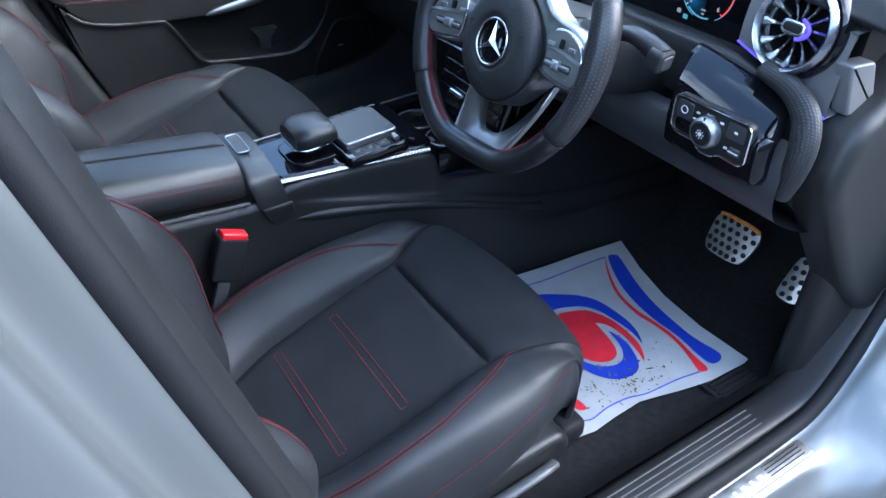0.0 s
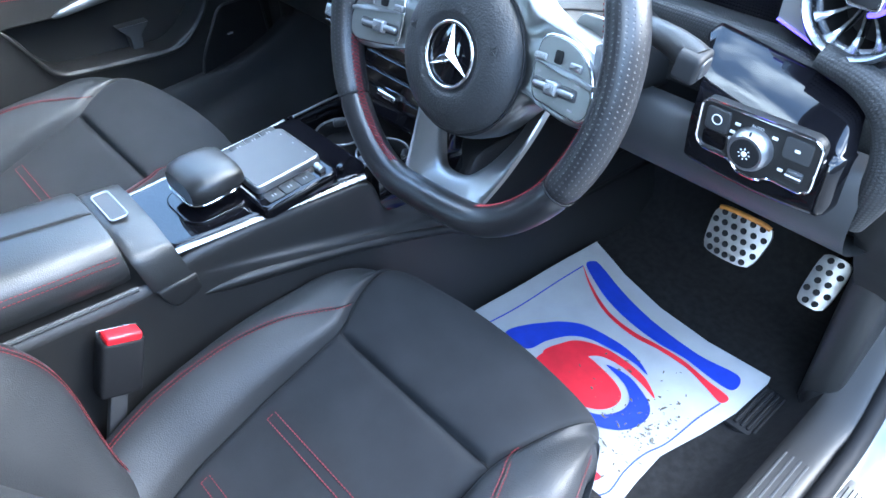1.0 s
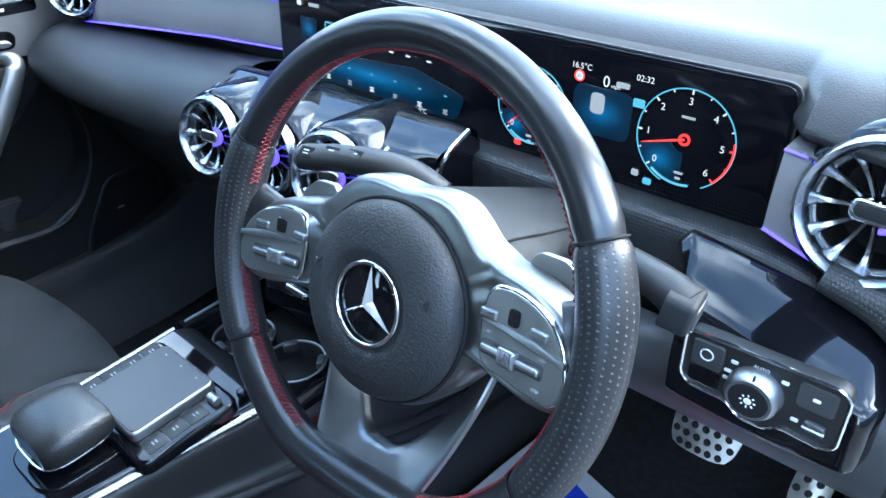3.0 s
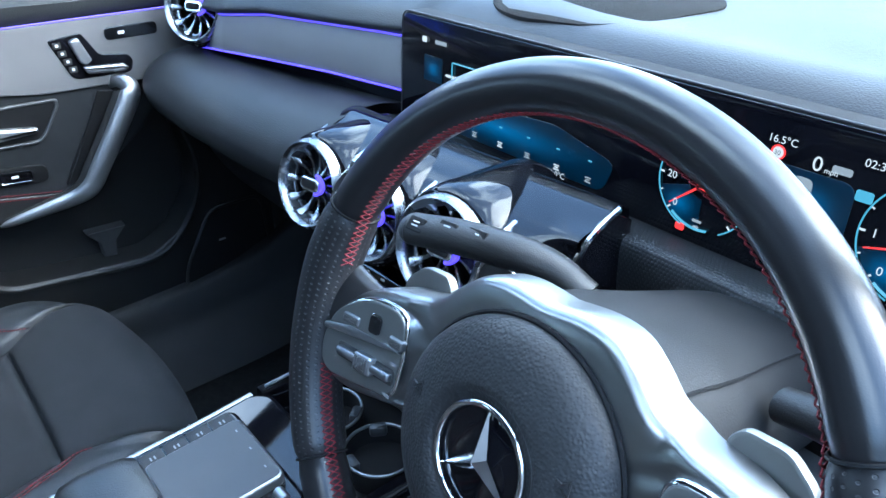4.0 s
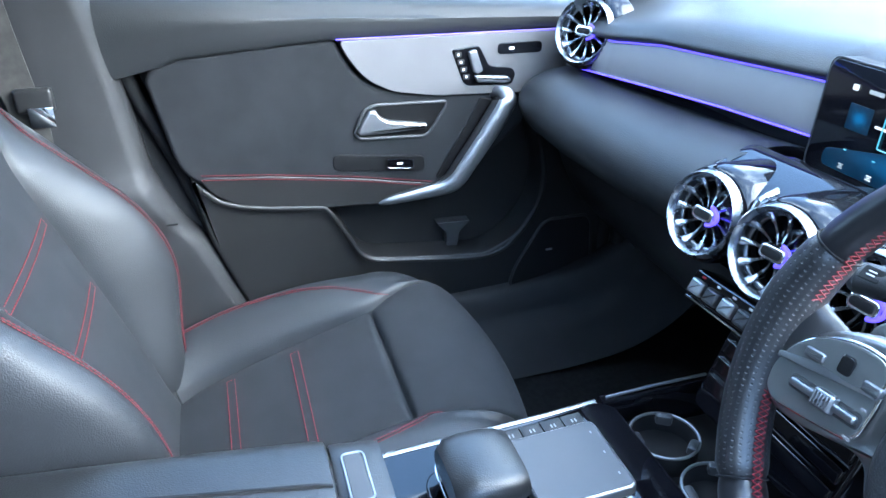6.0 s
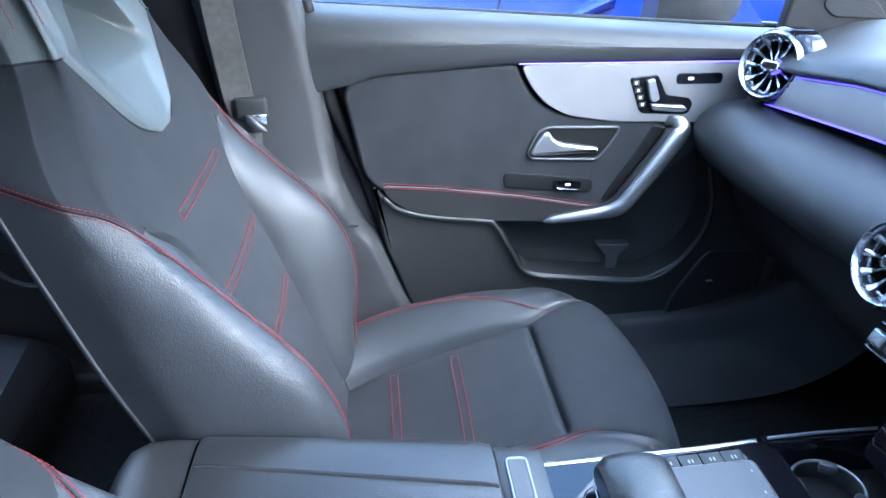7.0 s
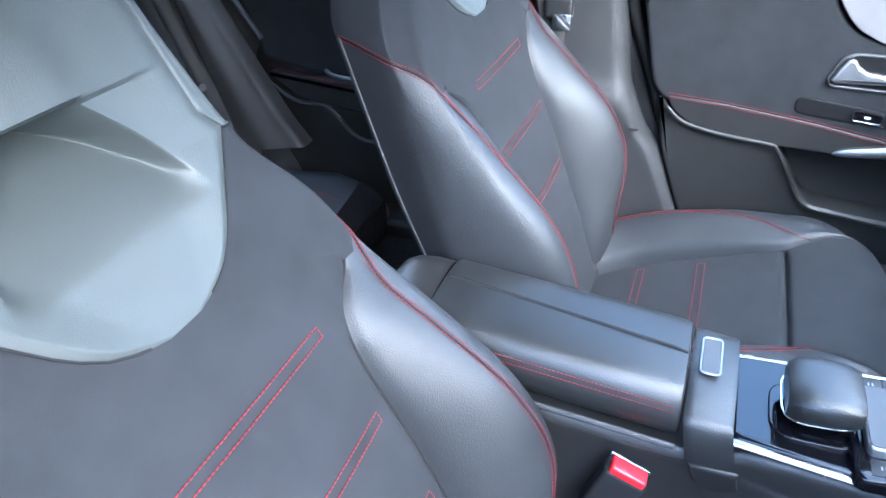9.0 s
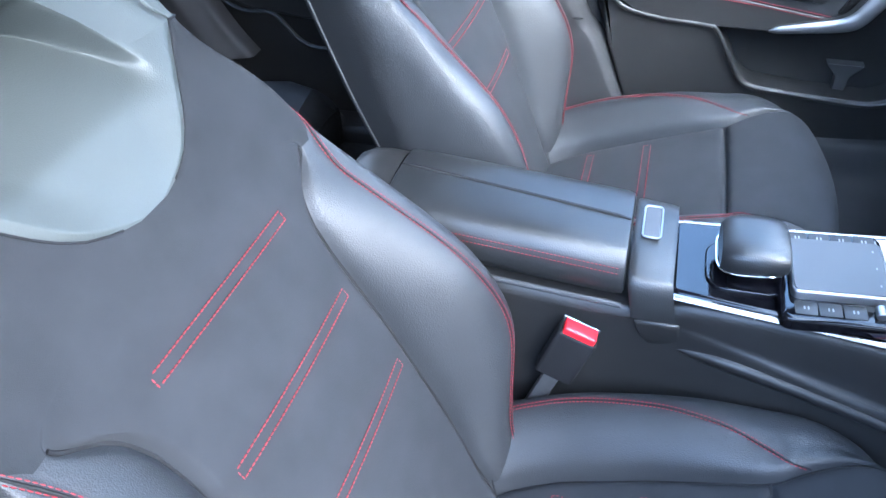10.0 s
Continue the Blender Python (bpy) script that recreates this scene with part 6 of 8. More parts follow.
def hand_rest():
    top = thing("hand_rest", "rounded leather hand rest on the gloss black deck", "hand rest", (0.01, 0.07, 0.642))
    # the pad is tallest at its rear and hangs over a narrow foot
    rows = []
    for v, wx, h, dy in ((0.0, 0.5, 0.3, 0.005), (0.05, 0.78, 0.66, 0.001), (0.16, 0.94, 0.92, 0), (0.36, 1.0, 1.0, 0), (0.6, 1.0, 0.98, 0), (0.8, 0.97, 0.9, 0), (0.93, 0.88, 0.72, 0), (1.0, 0.7, 0.45, -0.003)):
        y = 0.047 + 0.082 * v + dy
        loop = []
        for a in np.linspace(0, 2 * math.pi, 33)[:-1]:
            c, s = math.cos(a), math.sin(a)
            c, s = math.copysign(abs(c) ** 0.55, c), math.copysign(abs(s) ** 0.7, s)
            low = 0.011 - 0.006 * v
            loop.append(Vector((0.017 + 0.045 * wx * c, y, 0.670 + 0.004 * v + ((0.028 - 0.003 * v) * h * s if s > 0 else low * h * s))))
        rows.append(loop)
    part("palm_pad", loft(rows, True, True), LEATHER_CONSOLE, top, "smooth black leather pad")
    edge = []
    for a in np.linspace(0, 2 * math.pi, 49)[:-1]:
        v = 0.5 + 0.5 * math.copysign(abs(math.sin(a)) ** 0.6, math.sin(a))
        edge.append((0.017 + 0.0425 * math.copysign(abs(math.cos(a)) ** 0.5, math.cos(a)), 0.049 + 0.078 * v, 0.663 + 0.006 * v))
    part("pad_edge", tube(edge, 0.0013, 6, True), CHROME, top, "thin chrome edge")
    part("pad_neck", rbox((0.015, 0.094, 0.653), (0.058, 0.056, 0.026), 0.01, 3), GLOSS, top, "gloss black foot")
    at = plane_at((0.017, 0.09, 0.6435), (1, 0, 0), (0, 1, 0))
    part("foot_plate", slab(rect(-0.046, -0.05, 0.044, 0.045, 0.03, 8), at, 0.006, 0.002, 3), GLOSS, top, "gloss black oval plate")
    return top


hand_rest()


def touchpad():
    top = thing("touchpad", "grey touchpad with silver surround and button rows", "touchpad", (0.022, 0.18, 0.642))
    at = plane_at((0.023, 0.178, 0.668), (1, 0, 0), (0, 1, 0.06))
    part("pad_base", slab(rect(-0.078, -0.062, 0.082, 0.055, 0.014, 5), lambda u, v, w: at(u, v, w - 0.012), 0.016, 0.005, 3), GLOSS, top, "black plinth")
    part("pad_frame", slab(rect(-0.049, -0.05, 0.049, 0.05, 0.01, 5), lambda u, v, w: at(u, v, w - 0.001), 0.012, 0.003, 3), SATIN, top, "satin silver frame")
    part("pad_surface", slab(rect(-0.0465, -0.0475, 0.0465, 0.0475, 0.008, 5), at, 0.004, 0.001), PLASTIC_GREY, top, "matt grey touch surface")
    for u in (-0.03, 0.0, 0.03):
        part("pad_mark", slab(rect(u - 0.0018, 0.038, u + 0.0018, 0.0395, 0.0004, 1), lambda a, b, c: at(a, b, c + 0.0004), 0.0006, 0.0001, 1), GREY_MARK, top)
    # flush printed keys on both sides, a silver roller at the end of the driver's row
    for s in (-1, 1):
        for k in range(4):
            v = -0.047 + 0.024 * k
            if s > 0 and k == 3:
                roller = [at(s * 0.0635 + d, v + 0.011, -0.0085) for d in (-0.0075, -0.0065, 0.0065, 0.0075)]
                part("roller", tube(roller, [0.0045, 0.0055, 0.0055, 0.0045], 16), SATIN, top, "small silver volume roller")
                continue
            key = part("side_key", slab(rect(s * 0.0635 - 0.0105, v, s * 0.0635 + 0.0105, v + 0.0225, 0.002), lambda a, b, c: at(a, b, c - 0.0112), 0.002, 0.0004, 2), PLASTIC, top, "small flush side key")
            for e in (-0.0028, 0.0012):
                part("key_mark", slab(rect(s * 0.0635 - 0.0026, v + 0.0115 + e, s * 0.0635 + 0.0026, v + 0.0131 + e, 0.0004, 1), lambda a, b, c: at(a, b, c - 0.0109), 0.0006, 0.0001, 1), GREY_MARK, key)
    part("end_button", slab(disc(0.0055, 20, 0.064, 0.067), lambda a, b, c: at(a, b, c - 0.020), 0.006, 0.002, 3), GLOSS, top, "small round gloss button")
    return top


touchpad()

# ---- passenger door and the far side ----
def door_surface(x):
    """Placing on the far door: u forward, v up, w into the cabin."""
    return lambda u, v, w: Vector((x + w - 0.03 * max(0.0, u - 0.45), u, v))


def passenger_door():
    top = thing("passenger_door", "closed passenger door with suede, leather and silver trim", "car door", (-0.70, 0.15, 0.40))
    S = lambda p, x, t, b=0.006, r=0.02, seg=4: slab(rounded(p, r, 5), door_surface(x), t, b, seg)
    outer = [(-0.29, 1.01), (-0.27, 0.9), (-0.22, 0.764), (-0.14, 0.51), (-0.09, 0.36), (0.62, 0.38), (0.66, 0.6), (0.62, 0.8), (0.6, 0.99)]
    part("door_base", S(outer, -0.748, 0.04, 0.01, 0.03), PLASTIC, top, "dark door carrier")
    # rounded leather top with the window sill
    rows = []
    for y in np.linspace(-0.27, 0.63, 24):
        zt = lerp([(-0.27, 1.034), (0.5, 0.988), (0.65, 0.98)], y)
        zl = lerp([(-0.27, 0.90), (-0.2, 0.913), (-0.16, 0.926), (0.08, 0.944), (0.5, 0.947), (0.65, 0.945)], y)
        prof = [(-0.78, zt - 0.012), (-0.755, zt + 0.001), (-0.72, zt + 0.001), (-0.685, zt - 0.008), (-0.665, zt - 0.03), (-0.659, (zt + zl) / 2), (-0.663, zl + 0.008), (-0.675, zl), (-0.71, zl - 0.004)]
        rows.append([Vector((q.x, y, q.y)) for q in catmull([Vector((a, b, 0)) for a, b in prof], 3)])
    part("door_top", loft(rows), DASH_SKIN, top, "rounded leather door top")
    part("window_seal", tube([(-0.757, y, lerp([(-0.27, 1.036), (0.65, 0.984)], y)) for y in np.linspace(-0.27, 0.63, 12)], 0.005, 8), RUBBER, top)
    suede = [(-0.212, 0.90), (-0.197, 0.921), (-0.165, 0.931), (-0.05, 0.941), (0.078, 0.946), (0.09, 0.92), (0.11, 0.888), (0.14, 0.866), (0.2, 0.855), (0.40, 0.842), (0.42, 0.80), (0.38, 0.76), (0.30, 0.70), (0.24, 0.67), (0.1, 0.69), (-0.05, 0.71), (-0.15, 0.722), (-0.182, 0.752)]
    part("suede_panel", S(suede, -0.667, 0.05, 0.008, 0.02), SUEDE, top, "black suede door panel")
    arm = [(-0.155, 0.739), (-0.05, 0.731), (0.1, 0.712), (0.24, 0.687), (0.235, 0.665), (0.2, 0.655), (0.05, 0.662), (-0.04, 0.668), (-0.1, 0.684), (-0.14, 0.71)]
    part("armrest", S(arm, -0.6655, 0.05, 0.003, 0.016), PLASTIC, top, "dark leather armrest")
    bm = bmesh.new()
    for dz in (0.0, 0.0075):
        stitches([(-0.6655 + 0.0015 * (dz > 0), y, lerp([(-0.155, 0.7425), (-0.05, 0.734), (0.1, 0.715), (0.245, 0.69)], y) - dz) for y in np.linspace(-0.15, 0.24, 30)], bm, 0.0045, 0.004, 0.001)
    part("armrest_stitching", bm, STITCH, top, "two rows of red stitching")
    silver = [(0.082, 0.9455), (0.52, 0.9465), (0.56, 0.90), (0.55, 0.842), (0.42, 0.842), (0.25, 0.846), (0.17, 0.858), (0.13, 0.878), (0.105, 0.905)]
    part("silver_panel", slab(rounded(silver, 0.015, 5), plane_at((-0.662, 0, 0), (0, 1, 0), (0, 0, 1)), 0.03, 0.002, 4), TRIM_SILVER, top, "pale silver door trim")
    part("light_strip", tube([(-0.6615, y, 0.9475) for y in np.linspace(0.08, 0.50, 10)], 0.0012, 6), LED, top, "violet blue light strip")
    # lower panel with its map pocket
    low = [(-0.17, 0.745), (-0.135, 0.70), (-0.09, 0.68), (0.0, 0.666), (0.046, 0.66), (0.07, 0.635), (0.1, 0.575), (0.125, 0.55), (0.2, 0.54), (0.35, 0.528), (0.41, 0.56), (0.45, 0.62), (0.458, 0.69), (0.43, 0.79), (0.42, 0.83), (0.56, 0.84), (0.60, 0.6), (0.60, 0.40), (-0.06, 0.40), (-0.105, 0.50), (-0.15, 0.62)]
    part("lower_panel", S(low, -0.672, 0.08, 0.006, 0.02), PLASTIC, top, "dark lower door panel")
    ridge = catmull([(-0.664, a, b) for a, b in ((-0.15, 0.715), (-0.12, 0.69), (-0.06, 0.674), (0.03, 0.664), (0.052, 0.655), (0.085, 0.6), (0.118, 0.552), (0.2, 0.538), (0.345, 0.526), (0.405, 0.556), (0.448, 0.62), (0.458, 0.69), (0.44, 0.76))], 5)
    part("pocket_rim", tube(ridge, 0.0042, 10, flat=0.6, up=(1, 0, 0)), PLASTIC, top, "narrow grey rim of the door pocket")
    back = [(0.03, 0.665), (0.12, 0.535), (0.36, 0.515), (0.47, 0.62), (0.47, 0.72), (0.43, 0.84), (0.3, 0.78), (0.2, 0.66)]
    pocket = part("pocket_wall", S(back, -0.734, 0.03, 0.006), PLASTIC, top, "dark pocket back wall")
    part("pocket_tab", slab(rounded([(0.262, 0.585), (0.33, 0.583), (0.308, 0.56), (0.304, 0.525), (0.284, 0.527), (0.283, 0.56)], 0.003), door_surface(-0.712), 0.025, 0.0012, 3), PLASTIC_GREY, pocket, "grey divider tab")
    spk = [(0.40, 0.452), (0.41, 0.49), (0.46, 0.575), (0.475, 0.585), (0.555, 0.585), (0.57, 0.57), (0.578, 0.47), (0.565, 0.445), (0.42, 0.443)]
    part("speaker_grille", S(spk, -0.668, 0.01, 0.003, 0.02), RUBBER, top, "black door speaker grille")
    ring = [Vector((-0.6675, q.x, q.y)) for q in rounded(spk, 0.02, 5)]
    part("grille_edge", tube([door_surface(-0.6675)(q.y, q.z, 0) for q in ring], 0.003, 6, True), PLASTIC, top)
    part("speaker_mark", slab(rect(0.475, 0.517, 0.489, 0.521, 0.001, 1), door_surface(-0.6672), 0.001, 0.0002), GREY_MARK, top)
    # opening lever on a flat dark plate; the recess's shade is in its colour
    rec = [(0.104, 0.792), (0.12, 0.83), (0.138, 0.838), (0.262, 0.836), (0.262, 0.826), (0.236, 0.786), (0.226, 0.778), (0.112, 0.782)]
    lever = part("lever_recess", S(rec, -0.6652, 0.02, 0.002, 0.008), DEEP_BLACK, top, "flat dark plate with the lever recess's shade")
    part("recess_rim", tube([door_surface(-0.6645)(q.x, q.y, 0) for q in rounded(rec, 0.008, 5)], 0.0028, 8, True), PLASTIC_GREY, lever, "grey recess rim")
    grip = [(0.107, 0.793), (0.116, 0.813), (0.128, 0.831), (0.139, 0.831), (0.146, 0.819), (0.16, 0.811), (0.228, 0.801), (0.227, 0.793), (0.15, 0.789), (0.112, 0.788)]
    part("door_lever", slab(rounded(grip, 0.005), door_surface(-0.655), 0.012, 0.005, 5), SATIN, lever, "chrome door lever")
    # window switch, its shaded recess drawn as a flat near-black plate
    rec = rect(0.064, 0.720, 0.226, 0.750, 0.0145, 6)
    rec = [(q.x, q.y - 0.1 * (q.x - 0.145)) for q in rec]
    sw = part("switch_recess", slab(rec, door_surface(-0.6645), 0.012, 0.002), DEEP_BLACK, top, "oblong flat plate with the switch recess's shade")
    part("window_switch", slab([(q.x, q.y - 0.1 * (q.x - 0.145)) for q in rect(0.157, 0.727, 0.203, 0.744, 0.005)], door_surface(-0.660), 0.008, 0.002), GLOSS, sw, "black window switch")
    part("switch_rim", tube([door_surface(-0.6598)(q.x, q.y - 0.1 * (q.x - 0.145), 0) for q in rect(0.157, 0.727, 0.203, 0.744, 0.005)], 0.0013, 6, True), CHROME, sw, "chrome switch rim")
    part("switch_mark", slab(rect(0.174, 0.731, 0.184, 0.735, 0.001, 1), door_surface(-0.6593), 0.001, 0.0002), WHITE_MARK, sw)
    # pull handle
    path = catmull([(-0.668, 0.345, 0.845), (-0.652, 0.36, 0.846), (-0.645, 0.368, 0.838), (-0.642, 0.362, 0.822), (-0.64, 0.333, 0.778), (-0.64, 0.296, 0.724), (-0.642, 0.282, 0.702), (-0.643, 0.268, 0.69), (-0.646, 0.245, 0.682), (-0.65, 0.20, 0.674), (-0.655, 0.155, 0.666), (-0.659, 0.14, 0.662)], 5)
    n = len(path)
    rr = [lerp([(0, 0.008), (0.12, 0.014), (0.25, 0.0165), (0.5, 0.0155), (0.62, 0.015), (0.75, 0.0115), (0.9, 0.007), (1, 0.002)], i / (n - 1)) for i in range(n)]
    part("pull_handle", tube(path, rr, 16, flat=0.5, up=(1, 0, 0)), SATIN, top, "satin silver pull handle")
    path2 = [Vector(q) + Vector((-0.013, -0.004, -0.004)) for q in path]
    part("handle_back", tube(path2, [q * 1.2 for q in rr], 14, flat=0.6, up=(1, 0, 0)), PLASTIC, top, "dark back of the handle")
    # flat dark triangle behind the handle, the hollow's shade put into its colour
    hollow = [(0.325, 0.838), (0.352, 0.832), (0.345, 0.805), (0.27, 0.702), (0.245, 0.697), (0.262, 0.73), (0.30, 0.79)]
    part("handle_shade_plate", S(hollow, -0.6648, 0.02, 0.002, 0.006), DEEP_BLACK, top, "flat dark plate coloured as the handle hollow's shade")
    # seat adjustment switches on the silver panel
    base = [(0.270, 0.922), (0.318, 0.927), (0.324, 0.918), (0.338, 0.892), (0.38, 0.886), (0.387, 0.876), (0.382, 0.860), (0.372, 0.857), (0.30, 0.860), (0.292, 0.866)]
    seat = part("seat_switch_plate", slab(rounded(base, 0.006), door_surface(-0.6605), 0.006, 0.0015), GLOSS, top, "gloss black seat switch plate")
    part("backrest_switch", slab(rounded([(0.298, 0.918), (0.312, 0.922), (0.316, 0.912), (0.326, 0.886), (0.316, 0.88), (0.308, 0.884)], 0.004), door_surface(-0.654), 0.008, 0.003, 3), SATIN, seat, "silver backrest switch")
    part("cushion_switch", slab(rounded([(0.31, 0.878), (0.334, 0.876), (0.37, 0.874), (0.378, 0.867), (0.37, 0.862), (0.316, 0.866)], 0.004), door_surface(-0.654), 0.008, 0.003, 3), SATIN, seat, "silver cushion switch")
    for k in range(4):
        part("memory_key", slab(rect(0.276 + k * 0.005, 0.9085 - k * 0.0125, 0.288 + k * 0.005, 0.918 - k * 0.0125, 0.001, 1), door_surface(-0.6598), 0.002, 0.0004), PLASTIC, seat)
        part("key_mark", slab(rect(0.280 + k * 0.005, 0.9115 - k * 0.0125, 0.284 + k * 0.005, 0.9155 - k * 0.0125, 0.0005, 1), door_surface(-0.6594), 0.001, 0.0001, 1), WHITE_MARK, seat)
    lock = part("lock_switch", slab(rect(0.352, 0.910, 0.433, 0.929, 0.008, 5), door_surface(-0.6605), 0.005, 0.0015), GLOSS, top, "black door lock switch")
    part("lock_mark", slab(rect(0.372, 0.917, 0.382, 0.922, 0.001, 1), door_surface(-0.6602), 0.001, 0.0002), WHITE_MARK, lock)
    # outer skin and glass frame
    part("outer_skin", slab(rounded([(-0.27, 1.02), (-0.2, 0.7), (-0.12, 0.30), (0.66, 0.30), (0.75, 0.7), (0.68, 0.97)], 0.03), plane_at((-0.86, 0, 0), (0, 1, 0), (0, 0, 1)), 0.03, 0.01), PAINT, top, "silver outer door skin")
    return top


passenger_door()


def quad_panel(name, corners, thick, mat, parent, label=""):
    bm = bmesh.new()
    c = [Vector(p) for p in corners]
    nrm = (c[1] - c[0]).cross(c[3] - c[0]).normalized() * thick
    v = [bm.verts.new(p) for p in c] + [bm.verts.new(p + nrm) for p in c]
    for f in ((0, 1, 2, 3), (4, 5, 6, 7), (0, 1, 5, 4), (1, 2, 6, 5), (2, 3, 7, 6), (3, 0, 4, 7)):
        bm.faces.new([v[k] for k in f])
    bmesh.ops.recalc_face_normals(bm, faces=bm.faces)
    bmesh.ops.bevel(bm, geom=bm.edges, offset=abs(thick) * 0.3, segments=2, profile=0.5, affect="EDGES")
    return part(name, bm, mat, parent, label)


def far_pillar():
    top = thing("centre_pillar", "dark trimmed pillar between front and rear door", "car pillar", (-0.66, -0.35, 0.4), kind="structure")
    rows = []
    for z, y0, y1, x in ((0.36, -0.02, -0.34, -0.655), (0.5, -0.11, -0.36, -0.655), (0.62, -0.16, -0.375, -0.65), (0.66, -0.19, -0.38, -0.645), (0.70, -0.21, -0.39, -0.63), (0.74, -0.225, -0.4, -0.628), (0.77, -0.232, -0.405, -0.645), (0.9, -0.25, -0.42, -0.65), (1.05, -0.275, -0.44, -0.635), (1.2, -0.31, -0.46, -0.60), (1.38, -0.35, -0.48, -0.555)):
        prof = [(x - 0.1, y0 + 0.008), (x - 0.03, y0 + 0.004), (x - 0.006, y0 - 0.01), (x, y0 - 0.03), (x + 0.004, (y0 + y1) / 2), (x - 0.002, y1 + 0.03), (x - 0.02, y1 + 0.008), (x - 0.1, y1)]
        rows.append([Vector((q.x, q.y, z)) for q in catmull([Vector((a, b, 0)) for a, b in prof], 3)])
    fine = [catmull([r[a] for r in rows], 3) for a in range(len(rows[0]))]
    rows = [[fine[a][i] for a in range(len(fine))] for i in range(len(fine[0]))]
    part("pillar_trim", loft(rows), PILLAR, top, "dark grained pillar trim")
    part("pillar_core", tube(catmull([(-0.755, 0.0, 0.36), (-0.755, -0.13, 0.55), (-0.755, -0.24, 0.78), (-0.755, -0.30, 0.96), (-0.745, -0.33, 1.05)], 5), 0.055, 10), RUBBER, top, "dark inner pillar")
    part("trim_joint", tube([(-0.644, y, 0.672) for y in np.linspace(-0.195, -0.38, 8)], 0.0016, 6), RUBBER, top)
    part("door_seal", tube(catmull([(-0.70, -0.04, 0.38), (-0.70, -0.10, 0.5), (-0.70, -0.182, 0.75), (-0.70, -0.238, 0.9), (-0.70, -0.262, 1.03), (-0.68, -0.30, 1.2), (-0.62, -0.34, 1.38)], 6), 0.012, 10), RUBBER, top, "black rubber door seal")
    part("pillar_frame", tube(catmull([(-0.735, -0.265, 1.02), (-0.73, -0.285, 1.12), (-0.70, -0.31, 1.22), (-0.62, -0.345, 1.38)], 5), 0.014, 8), PAINT, top, "silver painted door frame")
    return top


far_pillar()


def seat_belt():
    top = thing("seat_belt", "dark woven seat belt hanging on the pillar", "seat belt", (-0.62, -0.37, 0.5))
    pts = catmull([(-0.595, -0.40, 1.30), (-0.612, -0.385, 1.05), (-0.618, -0.372, 0.92), (-0.622, -0.365, 0.86), (-0.628, -0.37, 0.7), (-0.632, -0.36, 0.45)], 6)
    rows = [[q + Vector((0.0012, -0.023, 0)), q + Vector((0.0012, 0.023, 0)), q + Vector((-0.0012, 0.023, 0)), q + Vector((-0.0012, -0.023, 0))] for q in pts]
    part("strap", loft(rows, True, True), STRAP, top, "woven belt strap")
    part("belt_tongue", rbox((-0.614, -0.352, 0.895), (0.016, 0.05, 0.035), 0.006, 3), PLASTIC, top, "black belt tongue")
    part("tongue_plate", rbox((-0.604, -0.345, 0.873), (0.006, 0.034, 0.03), 0.003, 2), CHROME, top, "metal tongue plate")
    return top


seat_belt()


def rear_door():
    top = thing("rear_door", "dark rear door panel with red stitching", "car door", (-0.70, -0.8, 0.4))
    part("window_frame", tube(catmull([(-0.735, -0.45, 0.84), (-0.72, -0.46, 1.0), (-0.68, -0.48, 1.18), (-0.61, -0.5, 1.36)], 5), 0.06, 10), RUBBER, top, "black window frame")
    S = lambda p, x, t, b=0.008, r=0.02: slab(rounded(p, r, 5), plane_at((x, 0, 0), (0, 1, 0), (0, 0, 1)), t, b, 3)
    part("door_base", S([(-0.44, 1.03), (-0.42, 0.6), (-0.42, 0.36), (-0.95, 0.36), (-1.13, 0.6), (-1.06, 0.75), (-1.2, 1.05)], -0.715, 0.05), PLASTIC, top, "dark door carrier")
    part("suede_panel", S([(-0.46, 0.94), (-0.46, 0.70), (-0.86, 0.69), (-1.04, 0.72), (-1.05, 0.77), (-1.13, 0.97)], -0.695, 0.03, 0.012), SUEDE, top, "black suede panel")
    part("armrest", S([(-0.46, 0.688), (-0.46, 0.63), (-0.8, 0.62), (-0.95, 0.64), (-1.03, 0.695)], -0.682, 0.03, 0.006, 0.008), PLASTIC, top, "dark leather armrest")
    bm = stitches([(-0.6785, y, 0.688 + 0.03 * max(0, -(y + 0.86)) / 0.18) for y in np.linspace(-0.47, -1.02, 24)], None, 0.006, 0.0052, 0.0014)
    part("armrest_stitching", bm, STITCH, top, "red stitching")
    part("pocket_rim", tube(catmull([(-0.68, -1.05, 0.69), (-0.68, -0.96, 0.635), (-0.68, -0.88, 0.63), (-0.68, -0.82, 0.57), (-0.68, -0.75, 0.555), (-0.68, -0.5, 0.55)], 5), 0.005, 8), PLASTIC, top, "dark pocket rim")
    part("edge_strip", tube([(-0.668, -1.13, 1.0), (-0.668, -1.119, 0.958), (-0.668, -1.084, 0.873), (-0.668, -1.018, 0.775)], 0.006, 8), PLASTIC_GREY, top, "grey strip along the door's rear edge")
    part("pull_handle", tube(catmull([(-0.675, -0.87, 0.715), (-0.66, -0.84, 0.71), (-0.66, -0.75, 0.705), (-0.68, -0.7, 0.70)], 4), 0.005, 8), PAD_METAL, top, "silver pull handle")
    part("door_top", tube([(-0.70, y, lerp([(-1.2, 1.05), (-0.44, 1.03)], y)) for y in np.linspace(-1.2, -0.44, 8)], 0.03, 10), DASH_SKIN, top, "rounded door top")
    part("outer_skin", slab(rounded([(-0.40, 1.02), (-0.40, 0.30), (-0.9, 0.30), (-1.25, 0.62), (-1.25, 1.04)], 0.03), plane_at((-0.86, 0, 0), (0, 1, 0), (0, 0, 1)), 0.03, 0.01), PAINT, top, "silver outer door skin")
    return top


rear_door()


